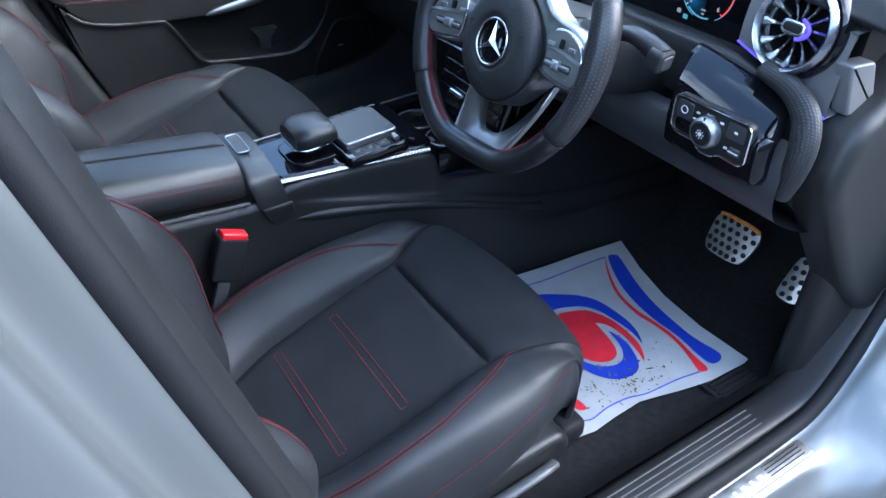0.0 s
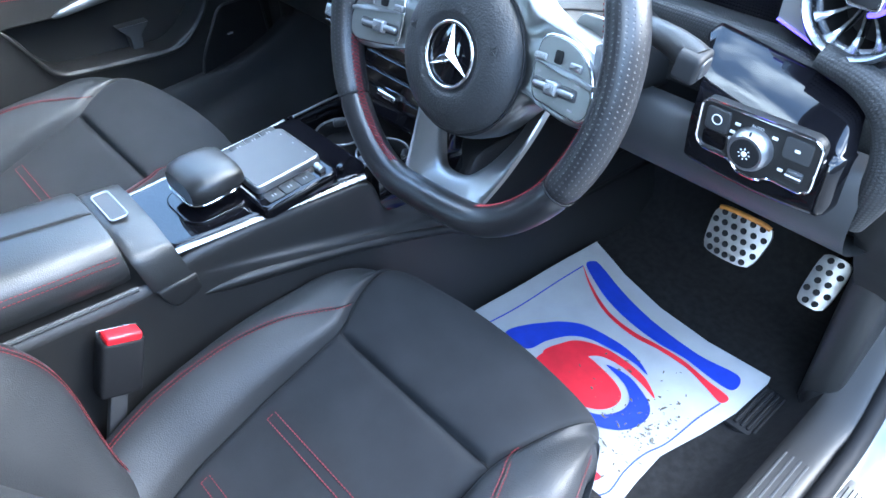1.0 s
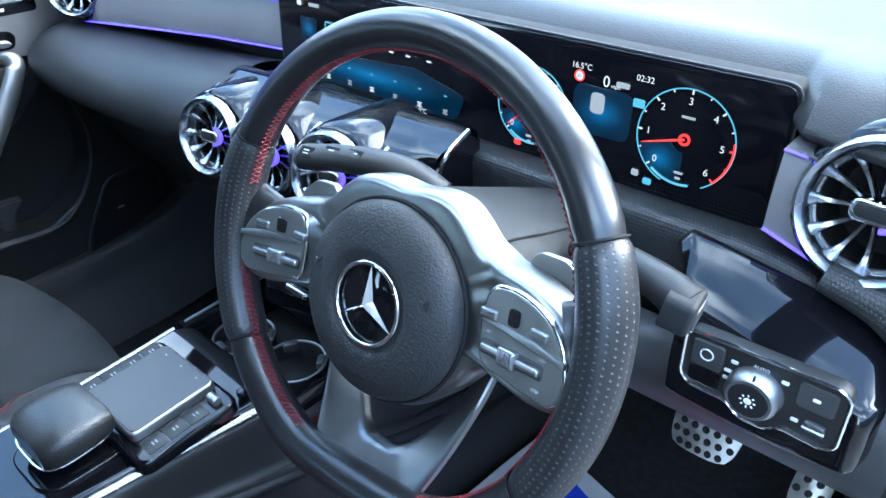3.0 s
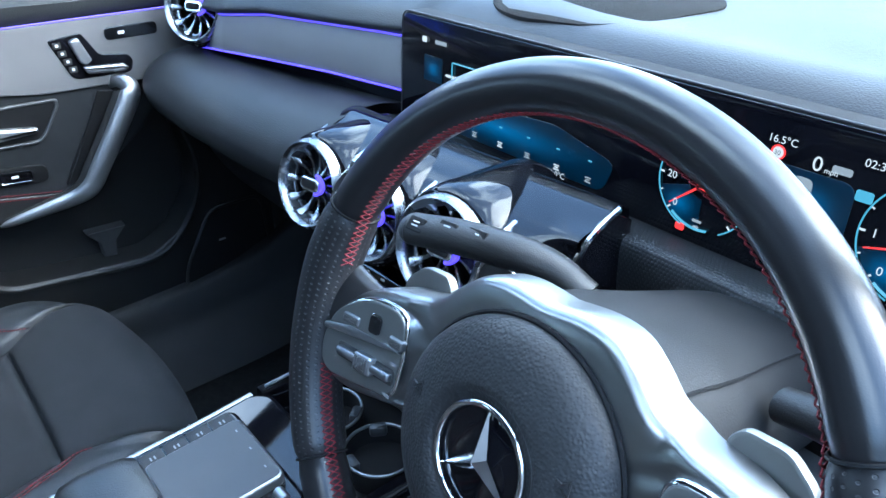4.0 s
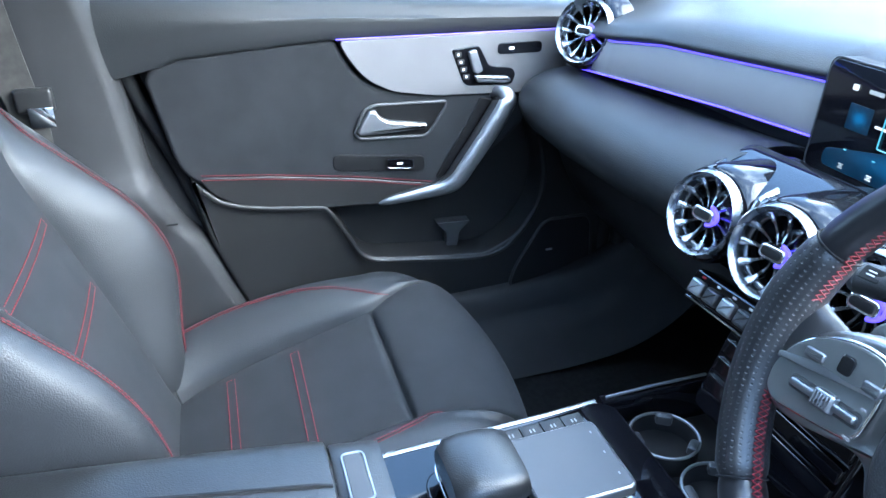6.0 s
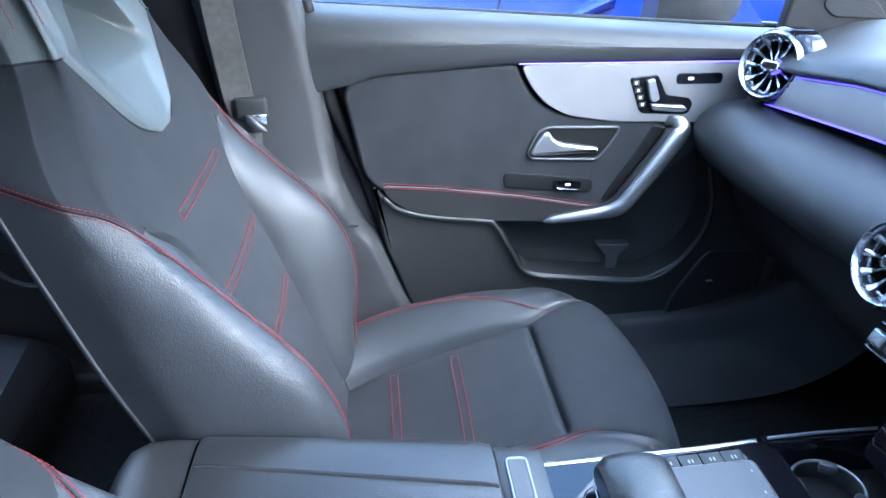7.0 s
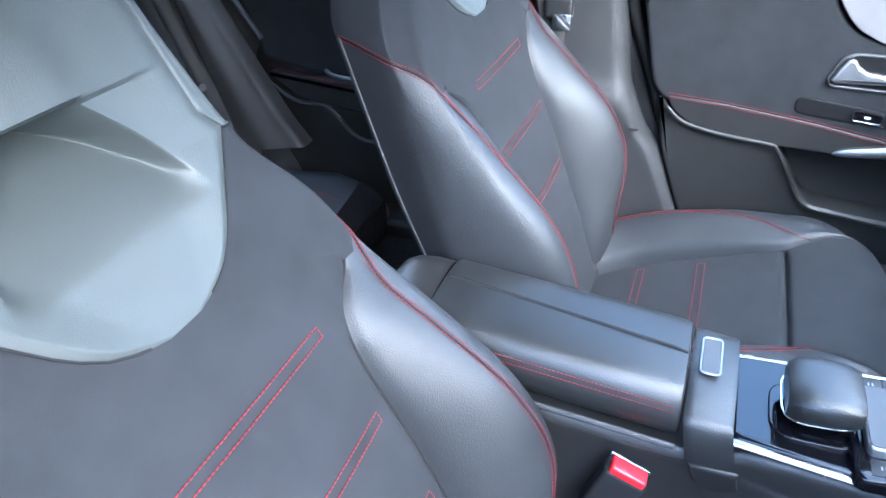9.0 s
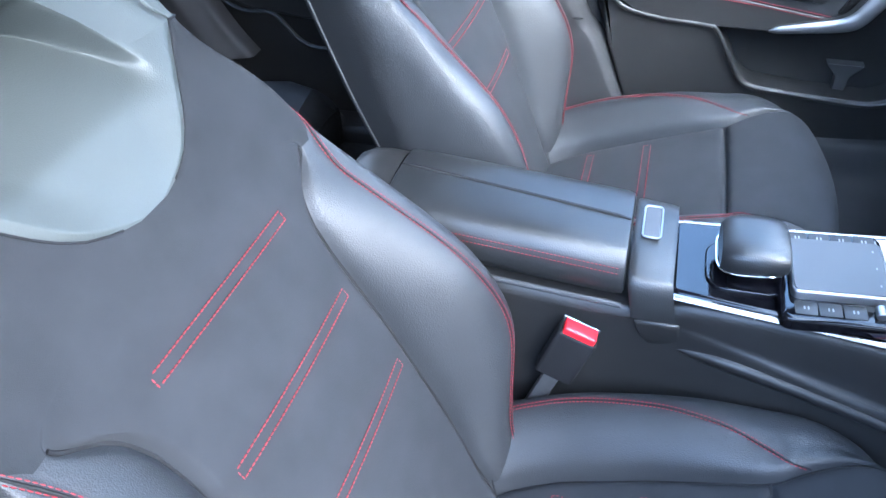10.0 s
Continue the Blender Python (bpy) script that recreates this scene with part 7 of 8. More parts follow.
def rear_bench():
    top = thing("rear_bench", "dark rear bench seat with red stitching", "bench seat", (0, -1.1, 0.33))
    n = Vector((0.62, 0.73, 0.27)).normalized()
    u = Vector((0, 0, 1)).cross(n).normalized()
    part("trim_bolt", slab(disc(0.010, 24), plane_at(Vector((-0.606, -1.152, 0.672)) + n * 0.003, u, n.cross(u)), 0.008, 0.0025, 3), PLASTIC_GREY, top, "round dark trim bolt")
    rows = []
    for y, z in ((-0.74, 0.40), (-0.735, 0.46), (-0.76, 0.5), (-0.82, 0.515), (-0.95, 0.505), (-1.1, 0.48), (-1.2, 0.46)):
        rows.append([Vector((x, y, z + 0.02 * math.cos(x * 9.0) - 0.08 * max(0, abs(x) - 0.58) / 0.08)) for x in np.linspace(-0.66, 0.66, 60)])
    part("bench_cushion", loft(rows), LEATHER, top, "dark bench cushion")
    rows = []
    for s in np.linspace(0, 1, 12):
        rows.append([Vector((x, -1.16 - 0.2 * s + 0.03 * math.sin(s * math.pi) + 0.015 * math.cos(x * 9) - 0.12 * max(0, abs(x) - 0.5) / 0.15, 0.46 + 0.52 * s)) for x in np.linspace(-0.66, 0.66, 60)])
    part("bench_backrest", loft(rows), LEATHER, top, "dark bench backrest")
    bm = bmesh.new()
    for x in (-0.5, -0.2, 0.2, 0.5):
        stitches([(x, -1.158 - 0.2 * s + 0.03 * math.sin(s * math.pi) + 0.015 * math.cos(x * 9) + 0.004, 0.47 + 0.5 * s) for s in np.linspace(0, 1, 20)], bm, 0.007, 0.006, 0.0016)
    for x in (-0.5, -0.22, 0.22, 0.5):
        stitches([(x, y, lerp([(-1.2, 0.46), (-1.1, 0.48), (-0.95, 0.505), (-0.82, 0.515), (-0.76, 0.5)], y) + 0.02 * math.cos(x * 9.0) + 0.003) for y in np.linspace(-1.18, -0.77, 20)], bm, 0.007, 0.006, 0.0016)
    part("bench_stitching", bm, STITCH, top, "red stitching")
    part("side_piping", tube(catmull([(-0.6, -1.36, 0.86), (-0.6, -1.325, 0.835), (-0.6, -1.271, 0.78), (-0.6, -1.215, 0.69), (-0.6, -1.18, 0.61)], 5), 0.003, 6), STITCH, top, "red piping along the bench side")
    part("bench_base", rbox((0, -0.98, 0.39), (1.3, 0.5, 0.1), 0.02), CARPET, top, "carpeted bench base")
    # side trim between bench and rear door
    for s in (-1, 1):
        pts = catmull([(s * 0.665, -1.02, 0.36), (s * 0.665, -1.1, 0.47), (s * 0.66, -1.18, 0.62), (s * 0.655, -1.24, 0.78), (s * 0.64, -1.3, 0.95), (s * 0.62, -1.38, 1.1)], 5)
        rim = part("side_trim", tube(pts, 0.045, 12, flat=0.8), PILLAR, top, "brown-grey side trim beside the bench")
        part("trim_screw", slab(disc(0.009, 14), plane_at((s * 0.622, -1.2, 0.64), (0, s * -1.0, 0), (0, 0, 1)), 0.006, 0.002), RUBBER, rim)
    return top


rear_bench()

# ---- floor, sill, pedals, mat, belt buckles ----
def cabin_floor():
    bm = bmesh.new()
    xs, ys = np.linspace(-0.66, 0.665, 40), np.linspace(-1.3, 1.02, 70)
    rows = []
    for y in ys:
        row = []
        for x in xs:
            z = 0.325 + 0.004 * noise.noise((x * 6, y * 6, 0))
            z += 0.30 * max(0, (y - 0.80) / 0.22) ** 1.4
            z += 0.05 * max(0, (abs(x) - 0.60) / 0.06) ** 2
            row.append(Vector((x, y, z)))
        rows.append(row)
    return solid("floor", loft(rows, bm=bm), CARPET, "black carpeted cabin floor", "floor", kind="structure")


cabin_floor()

heel = thing("heel_plate", "black ribbed heel plate on the carpet", "heel plate", (0.60, 0.5, 0.33))
part("plate", rbox((0.60, 0.56, 0.331), (0.06, 0.1, 0.008), 0.003), RUBBER, heel)
for k in range(6):
    part("rib", rbox((0.577 + 0.0095 * k, 0.56, 0.336), (0.005, 0.085, 0.006), 0.002), RUBBER, heel)


def paper_mat():
    top = thing("paper_mat", "white paper floor mat printed with a blue and red swirl, muddy", "floor mat", (0.4, 0.45, 0.34))

    def lie(x, y, w=0.0):
        return Vector((x, y, 0.3455 - 0.02 * (x - 0.4) + 0.0016 * math.sin(x * 31 + y * 12) * math.cos(y * 23) + 0.004 * max(0, 0.34 - y) * math.sin(x * 60) + w))

    def loop(points, per=5):
        """A smooth closed outline through the points."""
        n = len(points)
        wide = [Vector((*points[k % n], 0)) for k in range(-2, n + 3)]
        return catmull(wide, per)[2 * per:(n + 2) * per]

    def sheet_of(outline, lift, thick=0.0):
        bm = bmesh.new()
        bm.faces.new([bm.verts.new((p.x, p.y, 0)) for p in outline])
        bmesh.ops.triangulate(bm, faces=bm.faces)
        for _ in range(3):
            long = [e for e in bm.edges if e.calc_length() > 0.02]
            if long:
                bmesh.ops.subdivide_edges(bm, edges=long, cuts=1)
                bmesh.ops.triangulate(bm, faces=bm.faces)
        if thick:
            made = bmesh.ops.extrude_face_region(bm, geom=list(bm.faces))["geom"]
            low = {v for v in made if isinstance(v, bmesh.types.BMVert)}
        else:
            low = set()
        for v in bm.verts:
            v.co = lie(v.co.x, v.co.y, lift - (thick if v in low else 0.0))
        return bm

    edge = [(0.221, 0.675), (0.31, 0.641), (0.396, 0.621), (0.49, 0.614), (0.591, 0.621), (0.594, 0.608), (0.59, 0.528), (0.577, 0.46), (0.559, 0.39), (0.561, 0.335), (0.566, 0.287), (0.56, 0.25), (0.37, 0.252), (0.185, 0.262), (0.203, 0.46)]
    outline = []
    for a, b in zip(edge, edge[1:] + edge[:1]):
        outline += [Vector((*a, 0)).lerp(Vector((*b, 0)), k / 6) for k in range(6)]
    sheet = part("sheet", sheet_of(outline, 0.0, 0.0012), PAPER, top, "white paper sheet")
    shapes = (
        ("blue_band", PRINT_BLUE, "blue printed band", [(0.248, 0.613), (0.252, 0.629), (0.267, 0.629), (0.336, 0.604), (0.411, 0.585), (0.49, 0.58), (0.545, 0.589), (0.562, 0.586), (0.568, 0.57), (0.562, 0.557), (0.536, 0.555), (0.487, 0.558), (0.439, 0.553), (0.39, 0.557), (0.331, 0.571), (0.282, 0.592)]),
        ("red_stripe", PRINT_RED, "red printed stripe", [(0.246, 0.607), (0.288, 0.579), (0.343, 0.5535), (0.396, 0.5455), (0.436, 0.549), (0.484, 0.553), (0.53, 0.548), (0.568, 0.544), (0.566, 0.527), (0.54, 0.534), (0.498, 0.544), (0.446, 0.542), (0.403, 0.537), (0.34, 0.5475), (0.285, 0.576)]),
        ("blue_arc", PRINT_BLUE, "blue printed arc", [(0.262, 0.40), (0.272, 0.43), (0.29, 0.457), (0.31, 0.481), (0.341, 0.502), (0.394, 0.51), (0.435, 0.505), (0.466, 0.490), (0.44, 0.494), (0.404, 0.492), (0.362, 0.483), (0.336, 0.464), (0.318, 0.43), (0.31, 0.40), (0.28, 0.38)]),
        ("red_arm", PRINT_RED, "red printed arm", [(0.33, 0.41), (0.338, 0.445), (0.354, 0.469), (0.391, 0.486), (0.435, 0.488), (0.469, 0.482), (0.498, 0.463), (0.467, 0.471), (0.427, 0.475), (0.397, 0.468), (0.383, 0.452), (0.375, 0.42)]),
        ("red_body", PRINT_RED, "red printed body", [(0.33, 0.40), (0.345, 0.436), (0.378, 0.452), (0.419, 0.449), (0.448, 0.442), (0.464, 0.429), (0.466, 0.407), (0.453, 0.386), (0.425, 0.372), (0.38, 0.366), (0.345, 0.375)]),
        ("blue_tail", PRINT_BLUE, "blue printed tail", [(0.412, 0.461), (0.448, 0.468), (0.489, 0.455), (0.507, 0.439), (0.511, 0.417), (0.503, 0.391), (0.483, 0.371), (0.452, 0.357), (0.40, 0.345), (0.37, 0.35), (0.42, 0.362), (0.46, 0.381), (0.477, 0.408), (0.476, 0.432), (0.458, 0.449), (0.436, 0.456)]),
        ("red_mark", PRINT_RED, "red printed corner mark", [(0.50, 0.304), (0.525, 0.306), (0.521, 0.292), (0.495, 0.288)]),
    )
    for k, (name, mat, label, pts) in enumerate(shapes):
        part(name, sheet_of(loop(pts), 0.0007 + 0.00012 * k), mat, sheet, label)
    for pts in ([(0.218, 0.28), (0.228, 0.37), (0.238, 0.452), (0.247, 0.606)], [(0.53, 0.262), (0.542, 0.285), (0.546, 0.301), (0.541, 0.336), (0.543, 0.377), (0.554, 0.416), (0.559, 0.48), (0.566, 0.526)]):
        part("frame_line", tube([lie(q.x, q.y, 0.0004) for q in catmull([(x, y, 0) for x, y in pts], 8)], 0.0013, 5, flat=0.5), PRINT_BLUE, sheet, "fine blue frame line")
    # mud
    rng = random.Random(5)
    bm = bmesh.new()
    for k in range(170):
        x, y = (rng.gauss(0.515, 0.02), rng.gauss(0.40, 0.05)) if k % 3 else (rng.gauss(0.46, 0.04), rng.gauss(0.40, 0.05))
        if not (0.26 < x < 0.555 and 0.29 < y < 0.56):
            continue
        r = abs(rng.gauss(0, 0.0008)) + 0.0004
        p = lie(x, y, 0.0019)
        turn, long = rng.uniform(0, math.pi), rng.uniform(1.0, 3.2)
        ring = []
        for a in np.linspace(0, 2 * math.pi, 8)[:-1]:
            c, s_ = math.cos(a) * r * long * rng.uniform(0.6, 1.3), math.sin(a) * r * rng.uniform(0.5, 1.2)
            ring.append(bm.verts.new(p + Vector((c * math.cos(turn) - s_ * math.sin(turn), c * math.sin(turn) + s_ * math.cos(turn), 0))))
        peak = bm.verts.new(p + Vector((0, 0, min(0.001, r * 0.4))))
        for i in range(7):
            bm.faces.new((ring[i], ring[(i + 1) % 7], peak))
    tagged(part("mud_specks", bm, DIRT, sheet, "dried mud specks"), kind="stuff")
    return top


paper_mat()


def pedal(name, corners, label, rows_n, cols_n):
    """corners: lower left, lower right, upper right, upper left of the face."""
    c = [Vector(p) for p in corners]
    top = thing(name, label, "pedal", (c[0] + c[1]) / 2)
    u, v = (c[1] - c[0]), (c[3] - c[0])
    nrm = u.cross(v).normalized()
    if nrm.y > 0:
        nrm = -nrm

    def at(a, b, w):
        a, b = 0.5 + (a - 0.5) * (1 - 0.14 * (2 * b - 1) ** 4), 0.5 + (b - 0.5) * (1 - 0.12 * (2 * a - 1) ** 4)
        p = c[0] * (1 - a) * (1 - b) + c[1] * a * (1 - b) + c[2] * a * b + c[3] * (1 - a) * b
        return p + nrm * (w + 0.006 * (1 - (2 * a - 1) ** 2))

    bm = bmesh.new()
    grid = [[at(a, b, 0) for a in np.linspace(0, 1, 9)] for b in np.linspace(0, 1, 9)]
    back = [[at(a, b, -0.006) for a in np.linspace(0, 1, 9)] for b in np.linspace(0, 1, 9)]
    loft(grid, bm=bm)
    loft(back, bm=bm)
    e = grid[0] + [r[-1] for r in grid[1:]] + list(reversed(grid[-1]))[1:] + [r[0] for r in reversed(grid[1:-1])]
    f = back[0] + [r[-1] for r in back[1:]] + list(reversed(back[-1]))[1:] + [r[0] for r in reversed(back[1:-1])]
    loft([e, f], True, False, bm)
    face = part("pedal_face", bm, STEEL, top, "brushed steel pedal face")
    for i in range(rows_n):
        for k in range(cols_n + (i % 2)):
            a = (k + 0.5 + (0 if i % 2 else 0.5)) / (cols_n + 1)
            b = (i + 0.5) / rows_n
            rad = 0.0047
            ring = [[at(a, b, h) + (u.normalized() * math.cos(t) + v.normalized() * math.sin(t)) * rad * s for t in np.linspace(0, 2 * math.pi, 13)[:-1]] for h, s in ((-0.002, 1.0), (0.0015, 1.0), (0.0028, 0.8), (0.003, 0.35))]
            part("rubber_stud", loft(ring, True, True), RUBBER, face)
    part("pedal_back", tube([at(0.5, 0.7, -0.012), at(0.5, 1.0, -0.03), at(0.5, 1.5, -0.05) + Vector((0, 0.06, 0.03)), at(0.5, 2.2, -0.05) + Vector((0, 0.12, 0.06))], 0.010, 8), RUBBER, top, "black pedal arm")
    return top, at


brake, brake_at = pedal("brake_pedal", ((0.410, 0.675, 0.4525), (0.492, 0.675, 0.4545), (0.502, 0.712, 0.518), (0.402, 0.712, 0.516)), "steel brake pedal with black rubber studs", 5, 5)
part("worn_edge", tube([brake_at(a, 1.0, 0.001) for a in np.linspace(0.02, 0.98, 9)], 0.004, 8), ORANGE_RUBBER, brake, "orange worn upper edge")
pedal("accelerator_pedal", ((0.563, 0.682, 0.443), (0.607, 0.682, 0.444), (0.612, 0.725, 0.512), (0.566, 0.725, 0.512)), "slim steel accelerator pedal with rubber studs", 5, 2)


def belt_buckle(base, turn, label):
    m = Matrix.Translation(base) @ turn.to_4x4()
    top = thing("belt_buckle", label, "seat belt buckle", base, "belt buckles")

    def put(bm):
        bmesh.ops.transform(bm, matrix=m, verts=bm.verts)
        return bm

    part("buckle_body", put(rbox((0, 0, 0.052), (0.028, 0.05, 0.078), 0.006, 3)), RUBBER, top, "black buckle body")
    part("release_key", put(rbox((0.002, 0, 0.0925), (0.021, 0.041, 0.012), 0.003, 3)), RED_PLASTIC, top, "red release key")
    part("buckle_edge", put(rbox((-0.0125, 0, 0.092), (0.004, 0.048, 0.008), 0.0015)), CHROME, top)
    part("buckle_neck", put(rbox((0, 0, -0.03), (0.012, 0.022, 0.1), 0.004, 2)), PLASTIC_GREY, top, "grey buckle stalk")
    return top


belt_buckle((0.116, -0.125, 0.504), Matrix.Rotation(radians(-3), 3, "Y") @ Matrix.Rotation(radians(-21), 3, "X"), "black belt buckle with red key beside the driver's seat")


def door_sill():
    top = thing("door_sill", "black plastic door sill with ribs on silver bodywork", "door sill", (0.72, 0.2, 0.33), kind="structure")
    rows = []
    for y in np.linspace(-0.30, 0.55, 18):
        rows.append([Vector((q.x, y, q.y)) for q in catmull([Vector(p) for p in ((0.648, 0.30, 0), (0.652, 0.345, 0), (0.664, 0.362, 0), (0.69, 0.364, 0), (0.714, 0.362, 0), (0.722, 0.352, 0))], 4)])
    end = [(0.60, 0.655, 0.375), (0.64, 0.645, 0.40), (0.69, 0.632, 0.45), (0.74, 0.63, 0.53), (0.78, 0.63, 0.65)]
    for y, x, z in end:
        rows.append([Vector((q.x + (x - 0.648) * 0.6, y, q.y + (z - 0.362))) for q in catmull([Vector(p) for p in ((0.63, 0.30, 0), (0.64, 0.345, 0), (0.66, 0.362, 0), (0.69, 0.364, 0), (0.714, 0.362, 0), (0.722, 0.352, 0))], 4)])
    part("sill_cover", loft(rows), PLASTIC, top, "black sill cover")
    for k in range(4):
        part("sill_rib", tube([(0.674 + 0.01 * k, y, 0.3645) for y in np.linspace(-0.28, 0.50, 10)], 0.0018, 6, flat=0.6), PLASTIC_GREY, top)
    part("sill_seal", tube(catmull([(0.733, -0.25, 0.352), (0.733, 0.2, 0.352), (0.733, 0.5, 0.352), (0.73, 0.6, 0.37), (0.72, 0.68, 0.43), (0.712, 0.74, 0.52), (0.71, 0.78, 0.65), (0.70, 0.74, 0.85)], 6), 0.013, 10), RUBBER, top, "black rubber door seal")
    rows = []
    for y in np.linspace(-0.6, 0.50, 14):
        rows.append([Vector((q.x, y, q.y)) for q in catmull([Vector(p) for p in ((0.735, 0.35, 0), (0.745, 0.343, 0), (0.765, 0.341, 0), (0.785, 0.335, 0), (0.80, 0.31, 0), (0.83, 0.27, 0), (0.85, 0.2, 0), (0.845, 0.16, 0))], 4)])
    for y, dz, dx in ((0.56, 0.006, 0), (0.62, 0.03, -0.004), (0.68, 0.08, -0.01), (0.73, 0.16, -0.014), (0.77, 0.28, -0.016), (0.79, 0.45, -0.018)):
        rows.append([Vector((q.x + dx, y, q.y + dz)) for q in catmull([Vector(p) for p in ((0.735, 0.35, 0), (0.745, 0.343, 0), (0.765, 0.341, 0), (0.785, 0.335, 0), (0.81, 0.325, 0), (0.84, 0.31, 0), (0.87, 0.29, 0), (0.89, 0.25, 0))], 4)])
    part("painted_sill", loft(rows), PAINT, top, "silver painted sill")
    plate = part("badge_plate", rbox((0.762, 0.44, 0.3435), (0.03, 0.2, 0.006), 0.0025, 2), STEEL, top, "worn metal sill plate")
    for k in range(4):
        part("plate_letter", rbox((0.765, 0.375 + 0.018 * k, 0.3468), (0.012, 0.007 + 0.003 * (k % 2), 0.0012), 0.0004, 1), WHITE_MARK, plate)
    for k in range(4):
        part("plate_line", rbox((0.752 + 0.006 * k, 0.485, 0.3467), (0.0016, 0.08, 0.001), 0.0003, 1), RUBBER, plate)
    return top


door_sill()

# ---- the car's shell, and what stands outside ----
def near_pillar():
    top = thing("door_pillar", "silver painted door pillar with black seal", "car pillar", (0.74, -0.35, 0.35), kind="structure")

    def line(z):
        return lerp([(0.3, -0.10), (0.5, -0.155), (0.785, -0.232), (1.147, -0.328), (1.32, -0.38), (1.42, -0.42)], z)

    zs = np.linspace(0.34, 1.36, 24)
    lean = lambda z: -0.10 * max(0, (z - 0.9) / 0.5) ** 1.5
    rows = [[Vector((q.x + lean(z), line(z) + q.y, z)) for q in catmull([Vector(p) for p in ((0.60, -0.16, 0), (0.64, -0.05, 0), (0.66, -0.012, 0), (0.69, 0.0, 0), (0.725, -0.004, 0), (0.742, -0.012, 0))], 4)] for z in zs]
    part("inner_trim", loft(rows), PLASTIC, top, "dark pillar trim")
    part("seal", tube([(0.744 + lean(z), line(z) - 0.022, z) for z in zs], 0.012, 10), RUBBER, top, "black rubber seal")
    rows = [[Vector((q.x + lean(z), line(z) + q.y, z)) for q in catmull([Vector(p) for p in ((0.748, -0.02, 0), (0.756, -0.035, 0), (0.762, -0.06, 0), (0.775, -0.066, 0), (0.80, -0.062, 0), (0.812, -0.075, 0), (0.818, -0.13, 0), (0.822, -0.25, 0), (0.82, -0.5, 0))], 4)] for z in zs]
    part("painted_pillar", loft(rows), PAINT, top, "silver painted pillar")
    part("striker", rbox((0.80, line(0.72) - 0.06, 0.74), (0.03, 0.05, 0.03), 0.006), STEEL, top, "steel door latch striker")
    return top


near_pillar()


